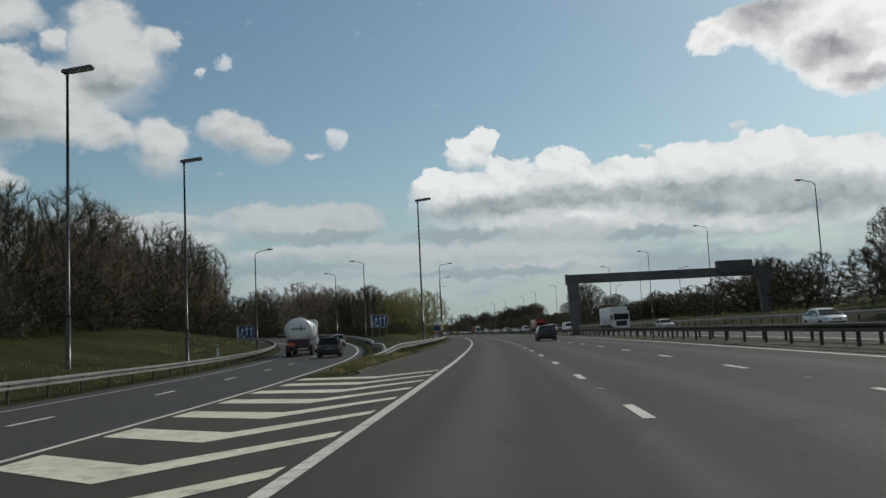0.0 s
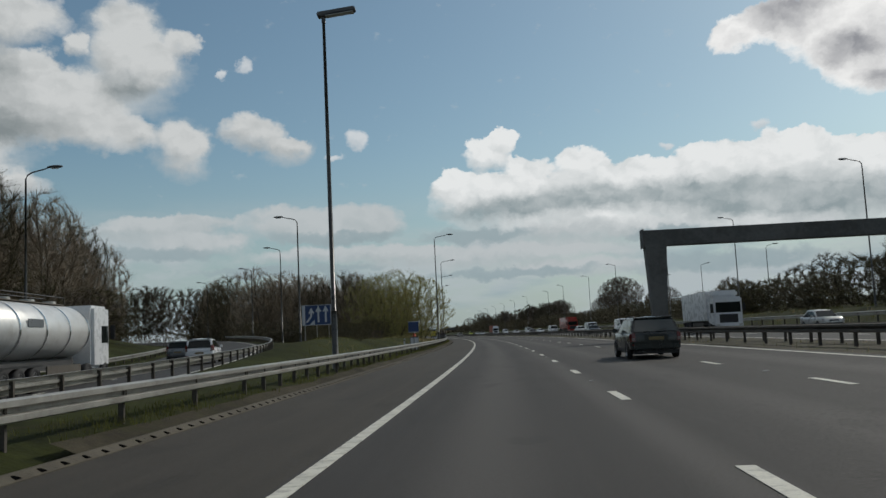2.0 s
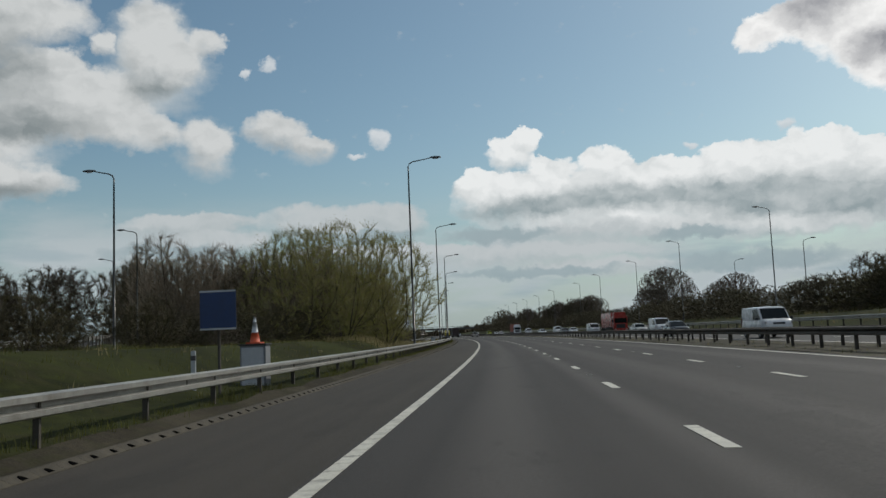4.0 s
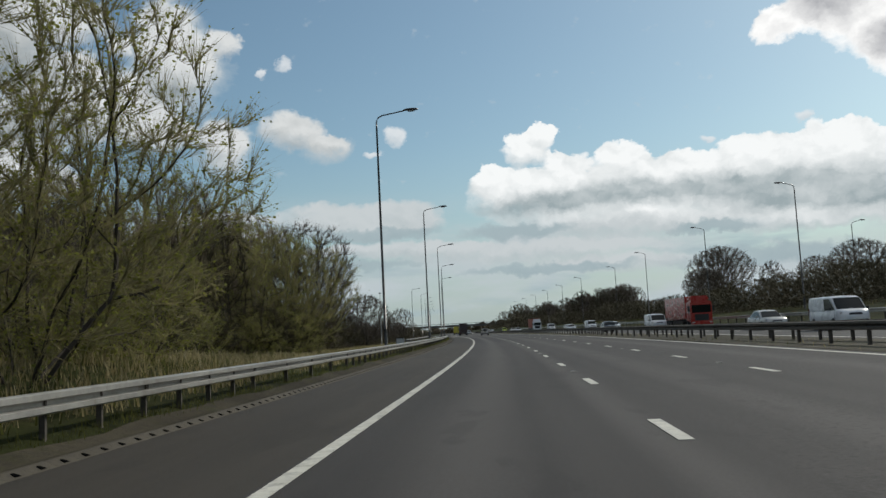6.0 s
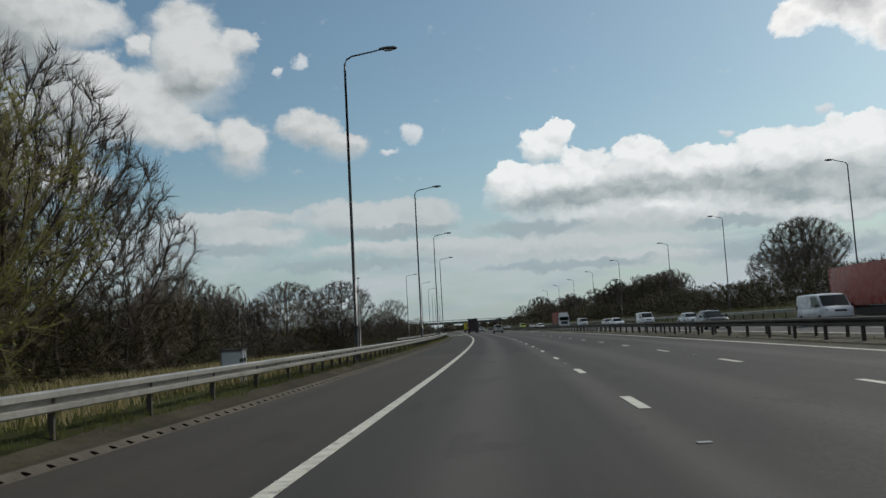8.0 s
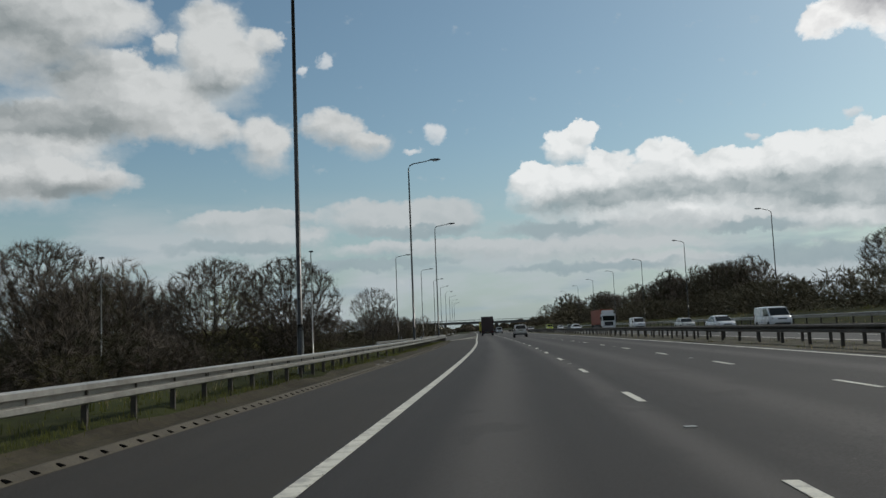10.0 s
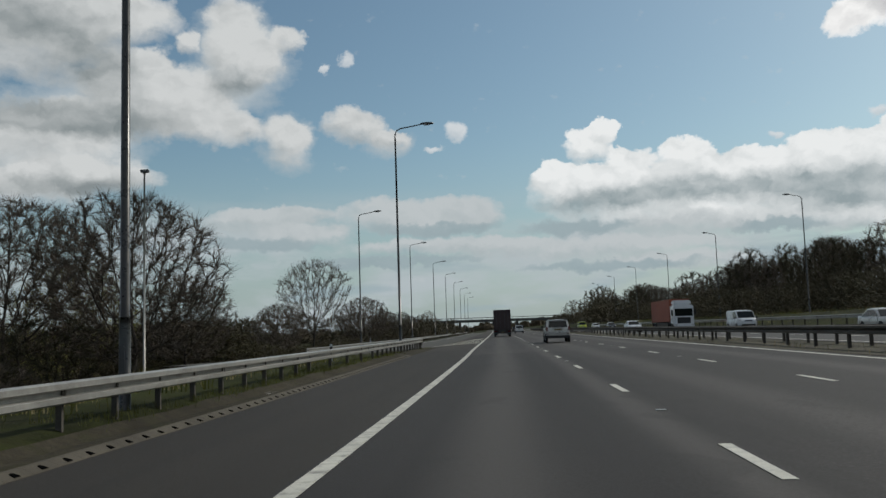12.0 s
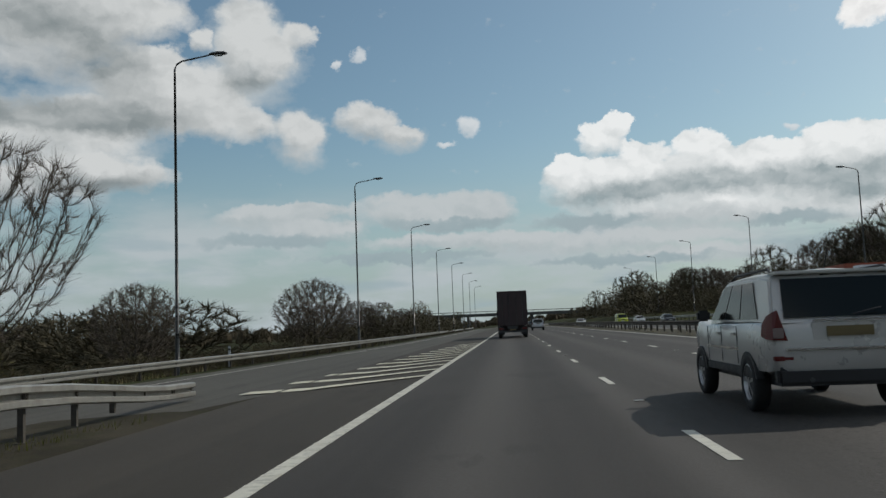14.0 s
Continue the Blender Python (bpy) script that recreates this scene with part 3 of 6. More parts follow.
strip_line("edge_line", -160, 900, nearside_line, 0.19, 0.006, WHITE_LINE, road_main, "continuous ribbed white edge line")
strip_line("edge_line", -160, 900, LANE * 2.5, 0.2, 0.006, WHITE_LINE, road_main, "continuous white edge line beside the central reserve")
strip_line("edge_line", -160, 900, 14.9, 0.2, 0.03, WHITE_LINE, opposite, "continuous white edge line")
strip_line("edge_line", -160, 900, 26.0, 0.2, 0.03, WHITE_LINE, opposite, "continuous white edge line")
strip_line("edge_line", -160, 280, lambda s: slip_mid(s) - 3.65, 0.15, 0.008, WHITE_LINE, slip, "continuous white edge line", height=slip_z)
strip_line("edge_line", -160, 280, lambda s: slip_mid(s) + 3.65, 0.15, 0.008, WHITE_LINE, slip, "continuous white edge line", height=slip_z)
strip_line("edge_line", 350, 640, lambda s: smooth_table(JOIN_RIGHT, s) - 7.6, 0.15, 0.012, WHITE_LINE, join, "continuous white edge line", height=join_z)


# ---- road markings, kerb blocks ----
def mark_mesh(name, half_width, length, material, z=0.0, thick=0.004, nicks=0):
    bm = bmesh.new()
    box(bm, -half_width, 0, z, half_width, length, z + thick)
    me = bpy.data.meshes.new(name)
    bm.to_mesh(me)
    bm.free()
    me.materials.append(material)
    return me


def lane_marks():
    me, worn = mark_mesh("lane_mark", 0.085, 2.0, WHITE_LINE), mark_mesh("lane_mark", 0.065, 2.0, WHITE_LINE)
    for line, d in ((0, LANE / 2), (1, LANE * 1.5)):
        for k in range(-14, 62):
            ob = new("lane_mark", worn if k > 24 else me)
            ob.parent = road_main
            ob.matrix_world = at(9 * k + (0.6 if line else 0), d, 0.003)
    for d in (18.6, 22.3):
        for k in range(-10, 62):
            ob = new("lane_mark", me)
            ob.parent = opposite
            ob.matrix_world = at(9 * k + 3, d, 0.025)
    for k in range(-8, 22):
        s = 5.6 + 8.9 * k
        ob = new("lane_mark", worn)
        ob.parent = slip
        a, b = slip_mid(s), slip_mid(s + 2)
        ob.matrix_world = at(s, a, slip_z(s, a) + 0.006, math.degrees(math.atan2(a - b, 2.0)))
    # reflecting studs between the marks
    bm = bmesh.new()
    box(bm, -0.075, -0.06, 0, 0.075, 0.06, 0.012, 0.004)
    st = bpy.data.meshes.new("road_stud")
    bm.to_mesh(st)
    bm.free()
    st.materials.append(GALV)
    for line, d in ((0, LANE / 2), (1, LANE * 1.5)):
        for k in range(-4, 30):
            ob = new("road_stud", st)
            ob.parent = road_main
            ob.matrix_world = at(18 * k + 5.5, d, 0.001)


def rib_line():
    """Raised ribs across the nearside edge line, every half metre."""
    verts, faces = [], []
    for i in range(900):
        s = -30 + i * 0.5
        n = len(verts)
        for ds, dz in ((0, 0.006), (0.03, 0.016), (0.08, 0.016), (0.11, 0.006)):
            for d in (nearside_line(s) - 0.085, nearside_line(s) + 0.085):
                verts.append(road(s + ds, d, dz))
        for k in range(3):
            faces.append((n + 2 * k, n + 2 * k + 1, n + 2 * k + 3, n + 2 * k + 2))
    ob = raw_mesh("edge_line_ribs", verts, faces, WHITE_LINE, road_main)
    tagged(ob, "raised ribs of the white edge line", kind="stuff")


def chevrons():
    def bar(s0, dl, dv, dr, sl, sr, width, parent, zf):
        """A V-shaped bar: its left end sl and right end sr behind the bend at s0."""
        bm = bmesh.new()
        pts = []
        for k in range(5):
            d = dl + (dv - dl) * k / 4
            pts.append((s0 + sl * (1 - k / 4), d))
        for k in range(1, 7):
            d = dv + (dr - dv) * k / 6
            pts.append((s0 + sr * k / 6, d))
        rows = []
        for s, d in pts:
            w = width * (1.0 if d < dv + 0.1 else 1.0 - 0.45 * (d - dv) / (dr - dv))
            rows.append([bm.verts.new(road(s - w / 2, d, zf(s - w / 2, d) + 0.008)), bm.verts.new(road(s + w / 2, d, zf(s + w / 2, d) + 0.008))])
        for a, b in zip(rows, rows[1:]):
            bm.faces.new((a[0], b[0], b[1], a[1]))
        ob = part("chevron_mark", bm, CREAM_LINE, parent)
        return ob

    for k in range(-8, 7):
        s0 = -2.65 + 3.05 * k
        dl = slip_mid(s0 + 1.4) + 3.9 if s0 < 12 else slip_mid(s0) + 4.0
        bar(s0, min(dl, -5.3), -3.9, -LANE / 2 - 0.16, 1.45, 2.7, 1.15, slip, gore_z)
    for k in range(0, 13):
        s0 = 371.2 + 3.0 * k
        dl = smooth_table(JOIN_RIGHT, s0)
        if dl > -2.3:
            break
        dv = dl + 0.4 * (-LANE / 2 - dl)
        bar(s0, dl + 0.1, dv, -LANE / 2 - 0.14, 0.3, 3.2, 0.9, join, lambda s, d: join_z(s, d) + 0.02)


def gore_z(s, d):
    """The surface between the slip road's inner line and the hard shoulder."""
    edge = slip_mid(s) + 3.65
    if d <= edge:
        return slip_z(s, d)
    k = min(1.0, (d - edge) / max(0.3, -5.1 - edge)) if edge < -5.1 else 1.0
    return slip_z(s, edge) * (1 - k) + 0.0 * k


tagged(ribbon("gore", steps(-120, 18, 3.0), lambda s: slip_mid(s) + 3.5, lambda s: -5.06, 0.002, SHOULDER, cuts=4, height=gore_z), "asphalt gore between motorway and exit slip road", "road", kind="structure")
lane_marks()
rib_line()
chevrons()


KERB_LINE = [(20, -5.2), (90, -5.2), (160, -5.1), (250, -4.98), (315, -4.98), (335, -5.1), (360, -5.14)]


def kerb_line(s):
    return lerp_table(KERB_LINE, s)


def kerb_blocks():
    """Concrete drainage kerb: half-metre blocks with a sloping face, each with a dark arched inlet."""
    host = tagged(ribbon("kerb", steps(18, 345, 6.0), lambda s: kerb_line(s) - 0.12, lambda s: kerb_line(s) - 0.02, 0.03, CONCRETE), "concrete drainage kerb with a row of inlets", "kerb", kind="structure")
    bm = bmesh.new()
    prof = [(0.075, -0.04), (0.075, 0.006), (0.055, 0.02), (-0.055, 0.066), (-0.075, 0.072), (-0.13, 0.07), (-0.13, -0.04)]
    ends = [[bm.verts.new((x, y, z)) for x, z in prof] for y in (0.002, 0.498)]
    for k in range(len(prof) - 1):
        bm.faces.new((ends[0][k], ends[0][k + 1], ends[1][k + 1], ends[1][k]))
    bm.faces.new(ends[0]), bm.faces.new(list(reversed(ends[1])))
    # the inlet: a closed black arch on the sloping face, its inner shade painted
    arch = [(0.2, 0.05), (0.203, 0.35), (0.22, 0.72), (0.25, 0.85), (0.28, 0.72), (0.297, 0.35), (0.3, 0.05)]
    low, high = Vector((0.064, 0, 0.018)), Vector((-0.04, 0, 0.0625))
    front = [bm.verts.new(low.lerp(high, f) + Vector((0.004, y, 0.005))) for y, f in arch]
    back = [bm.verts.new(low.lerp(high, f) + Vector((-0.03, y, -0.01))) for y, f in arch]
    bm.faces.new(front).material_index = 1
    for k in range(len(arch) - 1):
        bm.faces.new((front[k], front[k + 1], back[k + 1], back[k])).material_index = 1
    bmesh.ops.recalc_face_normals(bm, faces=bm.faces)
    me = bpy.data.meshes.new("kerb_block")
    bm.to_mesh(me)
    bm.free()
    me.materials.append(CONCRETE), me.materials.append(INLET_SHADE)
    rest = bmesh.new()
    for i in range(648):
        s = 20 + i * 0.5
        # the run that the camera passes nearest is built block by block
        if 60 <= s < 195:
            ob = new("kerb_block", me)
            ob.parent = host
            ob.matrix_world = at(s, kerb_line(s), 0.0)
        else:
            n0 = len(rest.verts)
            rest.from_mesh(me)
            rest.verts.ensure_lookup_table()
            bmesh.ops.transform(rest, matrix=at(s, kerb_line(s), 0.0), verts=rest.verts[n0:])
    ob = part("kerb_run", rest, [CONCRETE, INLET_SHADE], host)
    tagged(ob, "further blocks of the drainage kerb", kind="stuff")
    # trodden earth behind the kerb
    tagged(ribbon("verge_edge", steps(50, 345, 1.0), lambda s: -5.8 + 0.2 * noise.noise((s * 0.35, 3, 0)), lambda s: kerb_line(s) - 0.11, 0.02, DIRT, cuts=5,
                  height=lambda s, d: max(land(s, d), 0.012) + 0.01 + 0.02 * noise.noise((s * 2.1, d * 4, 5)) * soft((kerb_line(s) - 0.2 - d) / 0.2)), "bare brown earth strip between kerb and grass", "ground", kind="structure")


# ---- safety barriers ----
W_BEAM = [(-0.04, 0.155), (0.05, 0.15), (0.085, 0.13), (0.085, 0.055), (0.07, 0.045), (-0.045, 0.036), (-0.045, -0.034), (0.07, -0.046), (0.085, -0.056), (0.085, -0.13), (0.06, -0.15), (-0.02, -0.155)]


def barrier(label, s0, s1, d, z_top, spacing, side=1, phase=0.0, base=0.15, dense=(), ramp_in=0.0, ramp_out=0.0, zf=None, material=None, flare=0.0, group="safety barriers"):
    """A corrugated beam on posts. side: +1 when its face looks towards greater d."""
    fd = d if callable(d) else (lambda s: d)
    fz = zf or (lambda s, q: 0.0)
    host = tagged(new("safety_barrier"), label, "barrier", group)
    host.matrix_world = at(s0, fd(s0), 0)

    def top(s):
        z = z_top
        if ramp_in:
            z -= (z_top - base - 0.15) * (1 - soft((s - s0) / ramp_in))
        if ramp_out:
            z -= (z_top - base - 0.15) * (1 - soft((s1 - s) / ramp_out))
        return z

    def dd(s):
        q = fd(s)
        if flare and ramp_out:
            q -= flare * (1 - soft((s1 - s) / ramp_out))
        if flare and ramp_in:
            q -= flare * (1 - soft((s - s0) / ramp_in))
        return q

    s_list = steps(s0, s1, 1.6)
    verts, faces = [], []
    prof = W_BEAM
    for s in s_list:
        for x, z in prof:
            verts.append(road(s, dd(s) + side * x, top(s) - 0.155 + z + fz(s, dd(s))))
        for x, z in reversed(prof):
            verts.append(road(s, dd(s) + side * (x - 0.012), top(s) - 0.155 + z * 0.96 + fz(s, dd(s))))
    w = 2 * len(prof)
    for i in range(len(s_list) - 1):
        for k in range(w):
            a, b = i * w + k, i * w + (k + 1) % w
            faces.append((a, b, b + w, a + w))
    faces.append(tuple(range(w)))
    faces.append(tuple(reversed(range((len(s_list) - 1) * w, len(s_list) * w))))
    inv = host.matrix_world.inverted()
    rail = raw_mesh("rail", [inv @ v for v in verts], faces, material or GALV, host)
    # posts: a Z section with a small bracket
    bm = bmesh.new()
    box(bm, -0.05, -0.006, -0.25, 0.05, 0.006, 1.0)
    box(bm, 0.044, -0.05, -0.25, 0.056, 0.006, 1.0)
    box(bm, -0.056, -0.006, -0.25, -0.044, 0.05, 1.0)
    pm = bpy.data.meshes.new("post")
    bm.to_mesh(pm)
    bm.free()
    pm.materials.append(GALV_DULL)
    s = s0 + phase
    while s < s1 - 0.3:
        ob = new("post", pm)
        ob.parent = host
        h = top(s) - 0.04 - base
        ob.matrix_world = at(s, dd(s) - side * 0.075, base + fz(s, dd(s))) @ Matrix.Diagonal((1, 1, max(0.12, h), 1))
        s += spacing / 2 if any(q - 16 < s < q + 11 for q in dense) else spacing
    # splice plates with bolt heads where the beams overlap
    bm = bmesh.new()
    box(bm, -0.006, -0.02, -0.13, 0.006, 0.02, 0.13, 0.004)
    sm = bpy.data.meshes.new("splice_plate")
    bm.to_mesh(sm)
    bm.free()
    sm.materials.append(GALV_DULL)
    s = s0 + phase
    while s < s1 - 1:
        ob = new("splice_plate", sm)
        ob.parent = host
        ob.matrix_world = at(s, dd(s) + side * 0.006, top(s) - 0.155 + fz(s, dd(s)))
        s += spacing * 2
    return host


def verge_line(s):
    return -6.2 + 0.0 * s


barrier("galvanised corrugated safety barrier along the verge", 37.0, 371.0, verge_line, 0.79, 3.3, phase=2.9, dense=(73.2, 154.0, 194.3, 234.2, 274.0, 313.2, 353.3, 370.0), ramp_in=7.0, ramp_out=9.0, flare=0.8)
# reserve beams take the dark steel: their backlit shade is in the colour
barrier("weathered safety barrier in the central reserve, coloured dark as if backlit", -60, 620, 11.85, 0.82, 3.22, side=-1, phase=0.5, base=0.0, material=GALV_DULL)
barrier("weathered safety barrier in the central reserve, coloured dark as if backlit", -60, 620, 13.35, 0.80, 3.22, side=1, phase=1.9, base=0.0, material=GALV_DULL)
barrier("pale galvanised barrier on the far verge", -60, 560, 28.2, 1.15, 3.22, side=-1, base=0.3)
barrier("galvanised barrier on the outer verge of the slip road", -60, 190, lambda s: slip_mid(s) - 6.2, 0.78, 3.2, base=0.0, zf=slip_z, phase=0.7)
barrier("galvanised barrier on the inner verge of the slip road", 38, 190, lambda s: slip_mid(s) + 5.0 + 1.2 * (1 - soft((s - 38) / 14)), 0.80, 2.4, side=-1, base=0.0, zf=slip_z, ramp_in=6.0, phase=0.4)
barrier("galvanised barrier outside the entry slip road", 370, 640, lambda s: smooth_table(JOIN_RIGHT, s) - 10.4, 0.72, 3.2, base=0.0, phase=0.5, zf=join_z)


# ---- lamp columns ----
def lamp_column(m, reach, height, label, group, arm_rise=0.42):
    """Tapered steel column with a swept arm; reach is to the right if positive."""
    host = thing("street_lamp", m, label, "street lamp", group)
    part("base_column", tubed([(0, 0, -0.3), (0, 0, 1.5), (0, 0, 1.62)], [0.1, 0.098, 0.085], 16), POLE, host, smooth=True)
    part("door_panel", boxed(-0.05, -0.122, 0.55, 0.05, -0.105, 1.15, bevel=0.006), LANTERN, host)
    top = height - arm_rise
    part("shaft", tubed([(0, 0, 1.55), (0, 0, top * 0.55), (0, 0, top - 0.5)], [0.084, 0.068, 0.052], 16), POLE, host, smooth=True)
    sg = 1 if reach > 0 else -1
    pts = [(0, 0, top - 0.52), (0, 0, top - 0.2), (sg * 0.10, 0, top + 0.02), (sg * 0.35, 0, top + 0.16), (reach * 0.6, 0, top + arm_rise * 0.72), (reach - sg * 0.3, 0, height - 0.02)]
    part("arm", tubed(pts, [0.052, 0.05, 0.046, 0.042, 0.038, 0.034], 10), POLE, host, smooth=True)
    lan = bmesh.new()
    prof = [(-0.42, 0.05, 0.05), (-0.25, 0.12, 0.09), (0.05, 0.16, 0.11), (0.32, 0.15, 0.09), (0.46, 0.07, 0.04)]
    rings = []
    for x, w, h in prof:
        rings.append([lan.verts.new((reach + sg * x, w * cy, height + (h if cz > 0 else h * 0.7) * cz)) for cy, cz in ((-1, 0), (-0.7, 0.75), (0, 1), (0.7, 0.75), (1, 0), (0.7, -0.7), (0, -0.8), (-0.7, -0.7))])
    for a, b in zip(rings, rings[1:]):
        for k in range(8):
            lan.faces.new((a[k], a[(k + 1) % 8], b[(k + 1) % 8], b[k]))
    lan.faces.new(rings[0]), lan.faces.new(list(reversed(rings[-1])))
    bmesh.ops.recalc_face_normals(lan, faces=lan.faces)
    lantern = part("lantern", lan, LANTERN, host, "dark hooded lantern", smooth=True)
    part("lens", boxed(reach + sg * 0.02 - 0.2, -0.1, height - 0.105, reach + sg * 0.02 + 0.2, 0.1, height - 0.06, bevel=0.02), LENS, lantern)
    return host


def box_lamp(m, height, label, group):
    """Tall straight column under a long flat box lantern."""
    host = thing("street_lamp", m, label, "street lamp", group)
    part("base_column", tubed([(0, 0, -0.3), (0, 0, 2.2), (0, 0, 2.35)], [0.125, 0.12, 0.10], 16), POLE, host, smooth=True)
    part("shaft", tubed([(0, 0, 2.3), (0, 0, height * 0.6), (0, 0, height - 0.1)], [0.098, 0.08, 0.06], 12), POLE, host, smooth=True)
    part("collar", tubed([(0, 0, height - 0.35), (0, 0, height)], [0.085, 0.085], 10), LANTERN, host, smooth=True)
    bm = boxed(-0.25, -0.2, -0.08, 1.35, 0.2, 0.12, bevel=0.04)
    bmesh.ops.transform(bm, matrix=pose(0, 0, height, 0, -6, 0), verts=bm.verts)
    lantern = part("lantern", bm, LANTERN, host, "long flat box lantern")
    bm = boxed(0.1, -0.16, -0.1, 1.25, 0.16, -0.075)
    bmesh.ops.transform(bm, matrix=pose(0, 0, height, 0, -6, 0), verts=bm.verts)
    part("lens", bm, LENS, lantern)
    return host


def place_row(first, spots):
    for s, d, z in spots:
        copy_thing(first, at(s, d, z))


kerb_blocks()
main_lamp = lamp_column(at(154.0, -6.6, 0.1), 2.1, 14.75, "tall grey steel lamp column with swept arm over the hard shoulder", "verge lamps")
place_row(main_lamp, [(194.0, -6.6, 0.1), (234.2, -6.6, 0.1), (274.0, -6.6, 0.1), (313.2, -6.6, 0.1), (353.6, -6.7, 0.1), (463, -12.6, 0), (499, -12.4, 0), (535, -12.2, 0), (573, -12.0, 0), (612, -12, 0), (652, -12, 0)])
place_row(main_lamp, [(390.7, -15.3, -0.1), (426.9, -13.4, 0)])
box_a = box_lamp(at(73.2, -6.67, 0.15), 14.6, "very tall straight lamp column with a flat box lantern", "box lamps")
place_row(box_a, [(48.8, -22.0, 0.3), (29.2, -20.9, 0.9)])
far_lamp = lamp_column(at(120.5, 35.7, land(120.5, 35.7)), -1.7, 14.0, "grey steel lamp column on the far embankment", "far verge lamps")
place_row(far_lamp, [(s, 35.9, land(s, 35.9)) for s in (80.5, 160.5, 199, 279, 320, 401, 441, 481, 522, 562, 603)])
place_row(far_lamp, [(238, 34.3, land(238, 34.3)), (362, 38.2, land(362, 38.2))])
out_lamp = lamp_column(at(182, 48.2, land(182, 48.2)), 1.6, 11.4, "lamp column turned towards the outer slip road", "outer lamps")
place_row(out_lamp, [(224, 50, land(224, 50)), (268, 54, land(268, 54))])
slip_lamp = lamp_column(at(115.8, -17.5, 0.6), -1.7, 12.3, "lamp column on the inner side of the slip road", "slip road lamps")
place_row(slip_lamp, [(145.7, -25.9, 1.3), (177.8, -37.5, 1.8), (212, slip_mid(212) + 6.0, 2.6)])
lamp_column(at(86.0, -26.6, 0.2), 1.7, 12.0, "lamp column on the outer side of the slip road", "slip road lamps")


def flood_pole(m, height):
    host = thing("floodlight_pole", m, "slim pale pole with a small floodlight beyond the verge", "pole", "floodlight poles")
    part("shaft", tubed([(0, 0, -0.3), (0, 0, height)], [0.075, 0.05], 10), GALV, host, smooth=True)
    bm = boxed(-0.22, -0.14, height - 0.02, 0.28, 0.14, height + 0.16, bevel=0.03)
    head = part("floodlight", bm, LANTERN, host, "dark floodlight head")
    part("bracket", boxed(-0.03, -0.16, height - 0.12, 0.03, 0.16, height), DARK_STEEL, head)
    return host


flood_a = flood_pole(at(349.2, -21.7, land(349.2, -21.7)), 12.6)
place_row(flood_a, [(328.5, -38.3, land(328.5, -38.3))])


# ---- gantry over the opposite carriageway ----
def gantry(s):
    host = thing("sign_gantry", at(s, 24.85, 0), "dark steel portal gantry spanning the opposite carriageway", "gantry")
    bm = boxed(-13.6, -0.5, 6.75, 13.6, 0.5, 7.95, bevel=0.04)
    part("beam", bm, GANTRY, host)
    for x in (-12.75, 12.75):
        bm = bmesh.new()
        low, high = (0.46, 0.38), (0.78, 0.5)
        rows = [[bm.verts.new((x + sx * w[0], sy * w[1], z)) for sx, sy in ((-1, -1), (1, -1), (1, 1), (-1, 1))] for w, z in ((low, -0.3), (high, 6.8))]
        for k in range(4):
            bm.faces.new((rows[0][k], rows[0][(k + 1) % 4], rows[1][(k + 1) % 4], rows[1][k]))
        bm.faces.new(rows[1]), bm.faces.new(list(reversed(rows[0])))
        col = part("column", bm, GANTRY, host)
        part("base_plate", boxed(x - 0.8, -0.6, -0.1, x + 0.8, 0.6, 0.06, bevel=0.01), DARK_STEEL, col)
    for x in (-13.65, 13.65):
        part("end_plate", boxed(x - 0.06, -0.56, 6.65, x + 0.06, 0.56, 8.05, bevel=0.02), GANTRY, host)
    sign = part("sign_box", boxed(6.6, -0.75, 7.2, 11.2, -0.3 + 1.0, 8.85, bevel=0.05), DARK_STEEL, host, "dark back of a message sign")
    for k in range(5):
        part("stiffener", boxed(6.9 + k * 1.0, -0.80, 7.3, 6.98 + k * 1.0, -0.752, 8.75), GANTRY, sign)
    for x in (12.2, 12.9, 13.5):
        part("rail_post", tubed([(x, 0.3, 7.9), (x, 0.3, 8.7)], 0.025, 6), DARK_STEEL, host)
    part("handrail", tubed([(12.2, 0.3, 8.7), (13.5, 0.3, 8.7)], 0.025, 6), DARK_STEEL, host)
    for k in range(9):
        x = -12 + 2.9 * k
        part("weld_rib", boxed(x, -0.512, 6.8, x + 0.05, 0.512, 7.9), GANTRY, host)
    return host


gantry(103.3)


# ---- signs and small roadside things ----
def arrow(host, x, bend=False):
    bm = bmesh.new()
    if bend:
        pts = [(-0.42, 0.28), (-0.18, 0.62), (0.0, 0.86), (0.02, 1.35)]
    else:
        pts = [(0, 0.28), (0, 0.7), (0, 1.1), (0, 1.5)]
    half = 0.085
    rows = []
    for i, (px, pz) in enumerate(pts):
        a, b = pts[max(i - 1, 0)], pts[min(i + 1, len(pts) - 1)]
        n = Vector((-(b[1] - a[1]), b[0] - a[0])).normalized() * half
        rows.append([bm.verts.new((x + px - n.x, -0.034, pz - n.y)), bm.verts.new((x + px + n.x, -0.034, pz + n.y))])
    for p, q in zip(rows, rows[1:]):
        bm.faces.new((p[0], p[1], q[1], q[0]))
    tx, tz = pts[-1]
    head = [bm.verts.new((x + tx + u, -0.034, tz + v)) for u, v in ((-0.24, -0.12), (0, 0.36), (0.24, -0.12), (0.24, -0.3), (0, -0.02), (-0.24, -0.3))]
    bm.faces.new((head[0], head[1], head[4], head[5])), bm.faces.new((head[1], head[2], head[3], head[4]))
    g = bmesh.ops.extrude_face_region(bm, geom=bm.faces[:])
    bmesh.ops.translate(bm, verts=[v for v in g["geom"] if isinstance(v, bmesh.types.BMVert)], vec=(0, 0.012, 0))
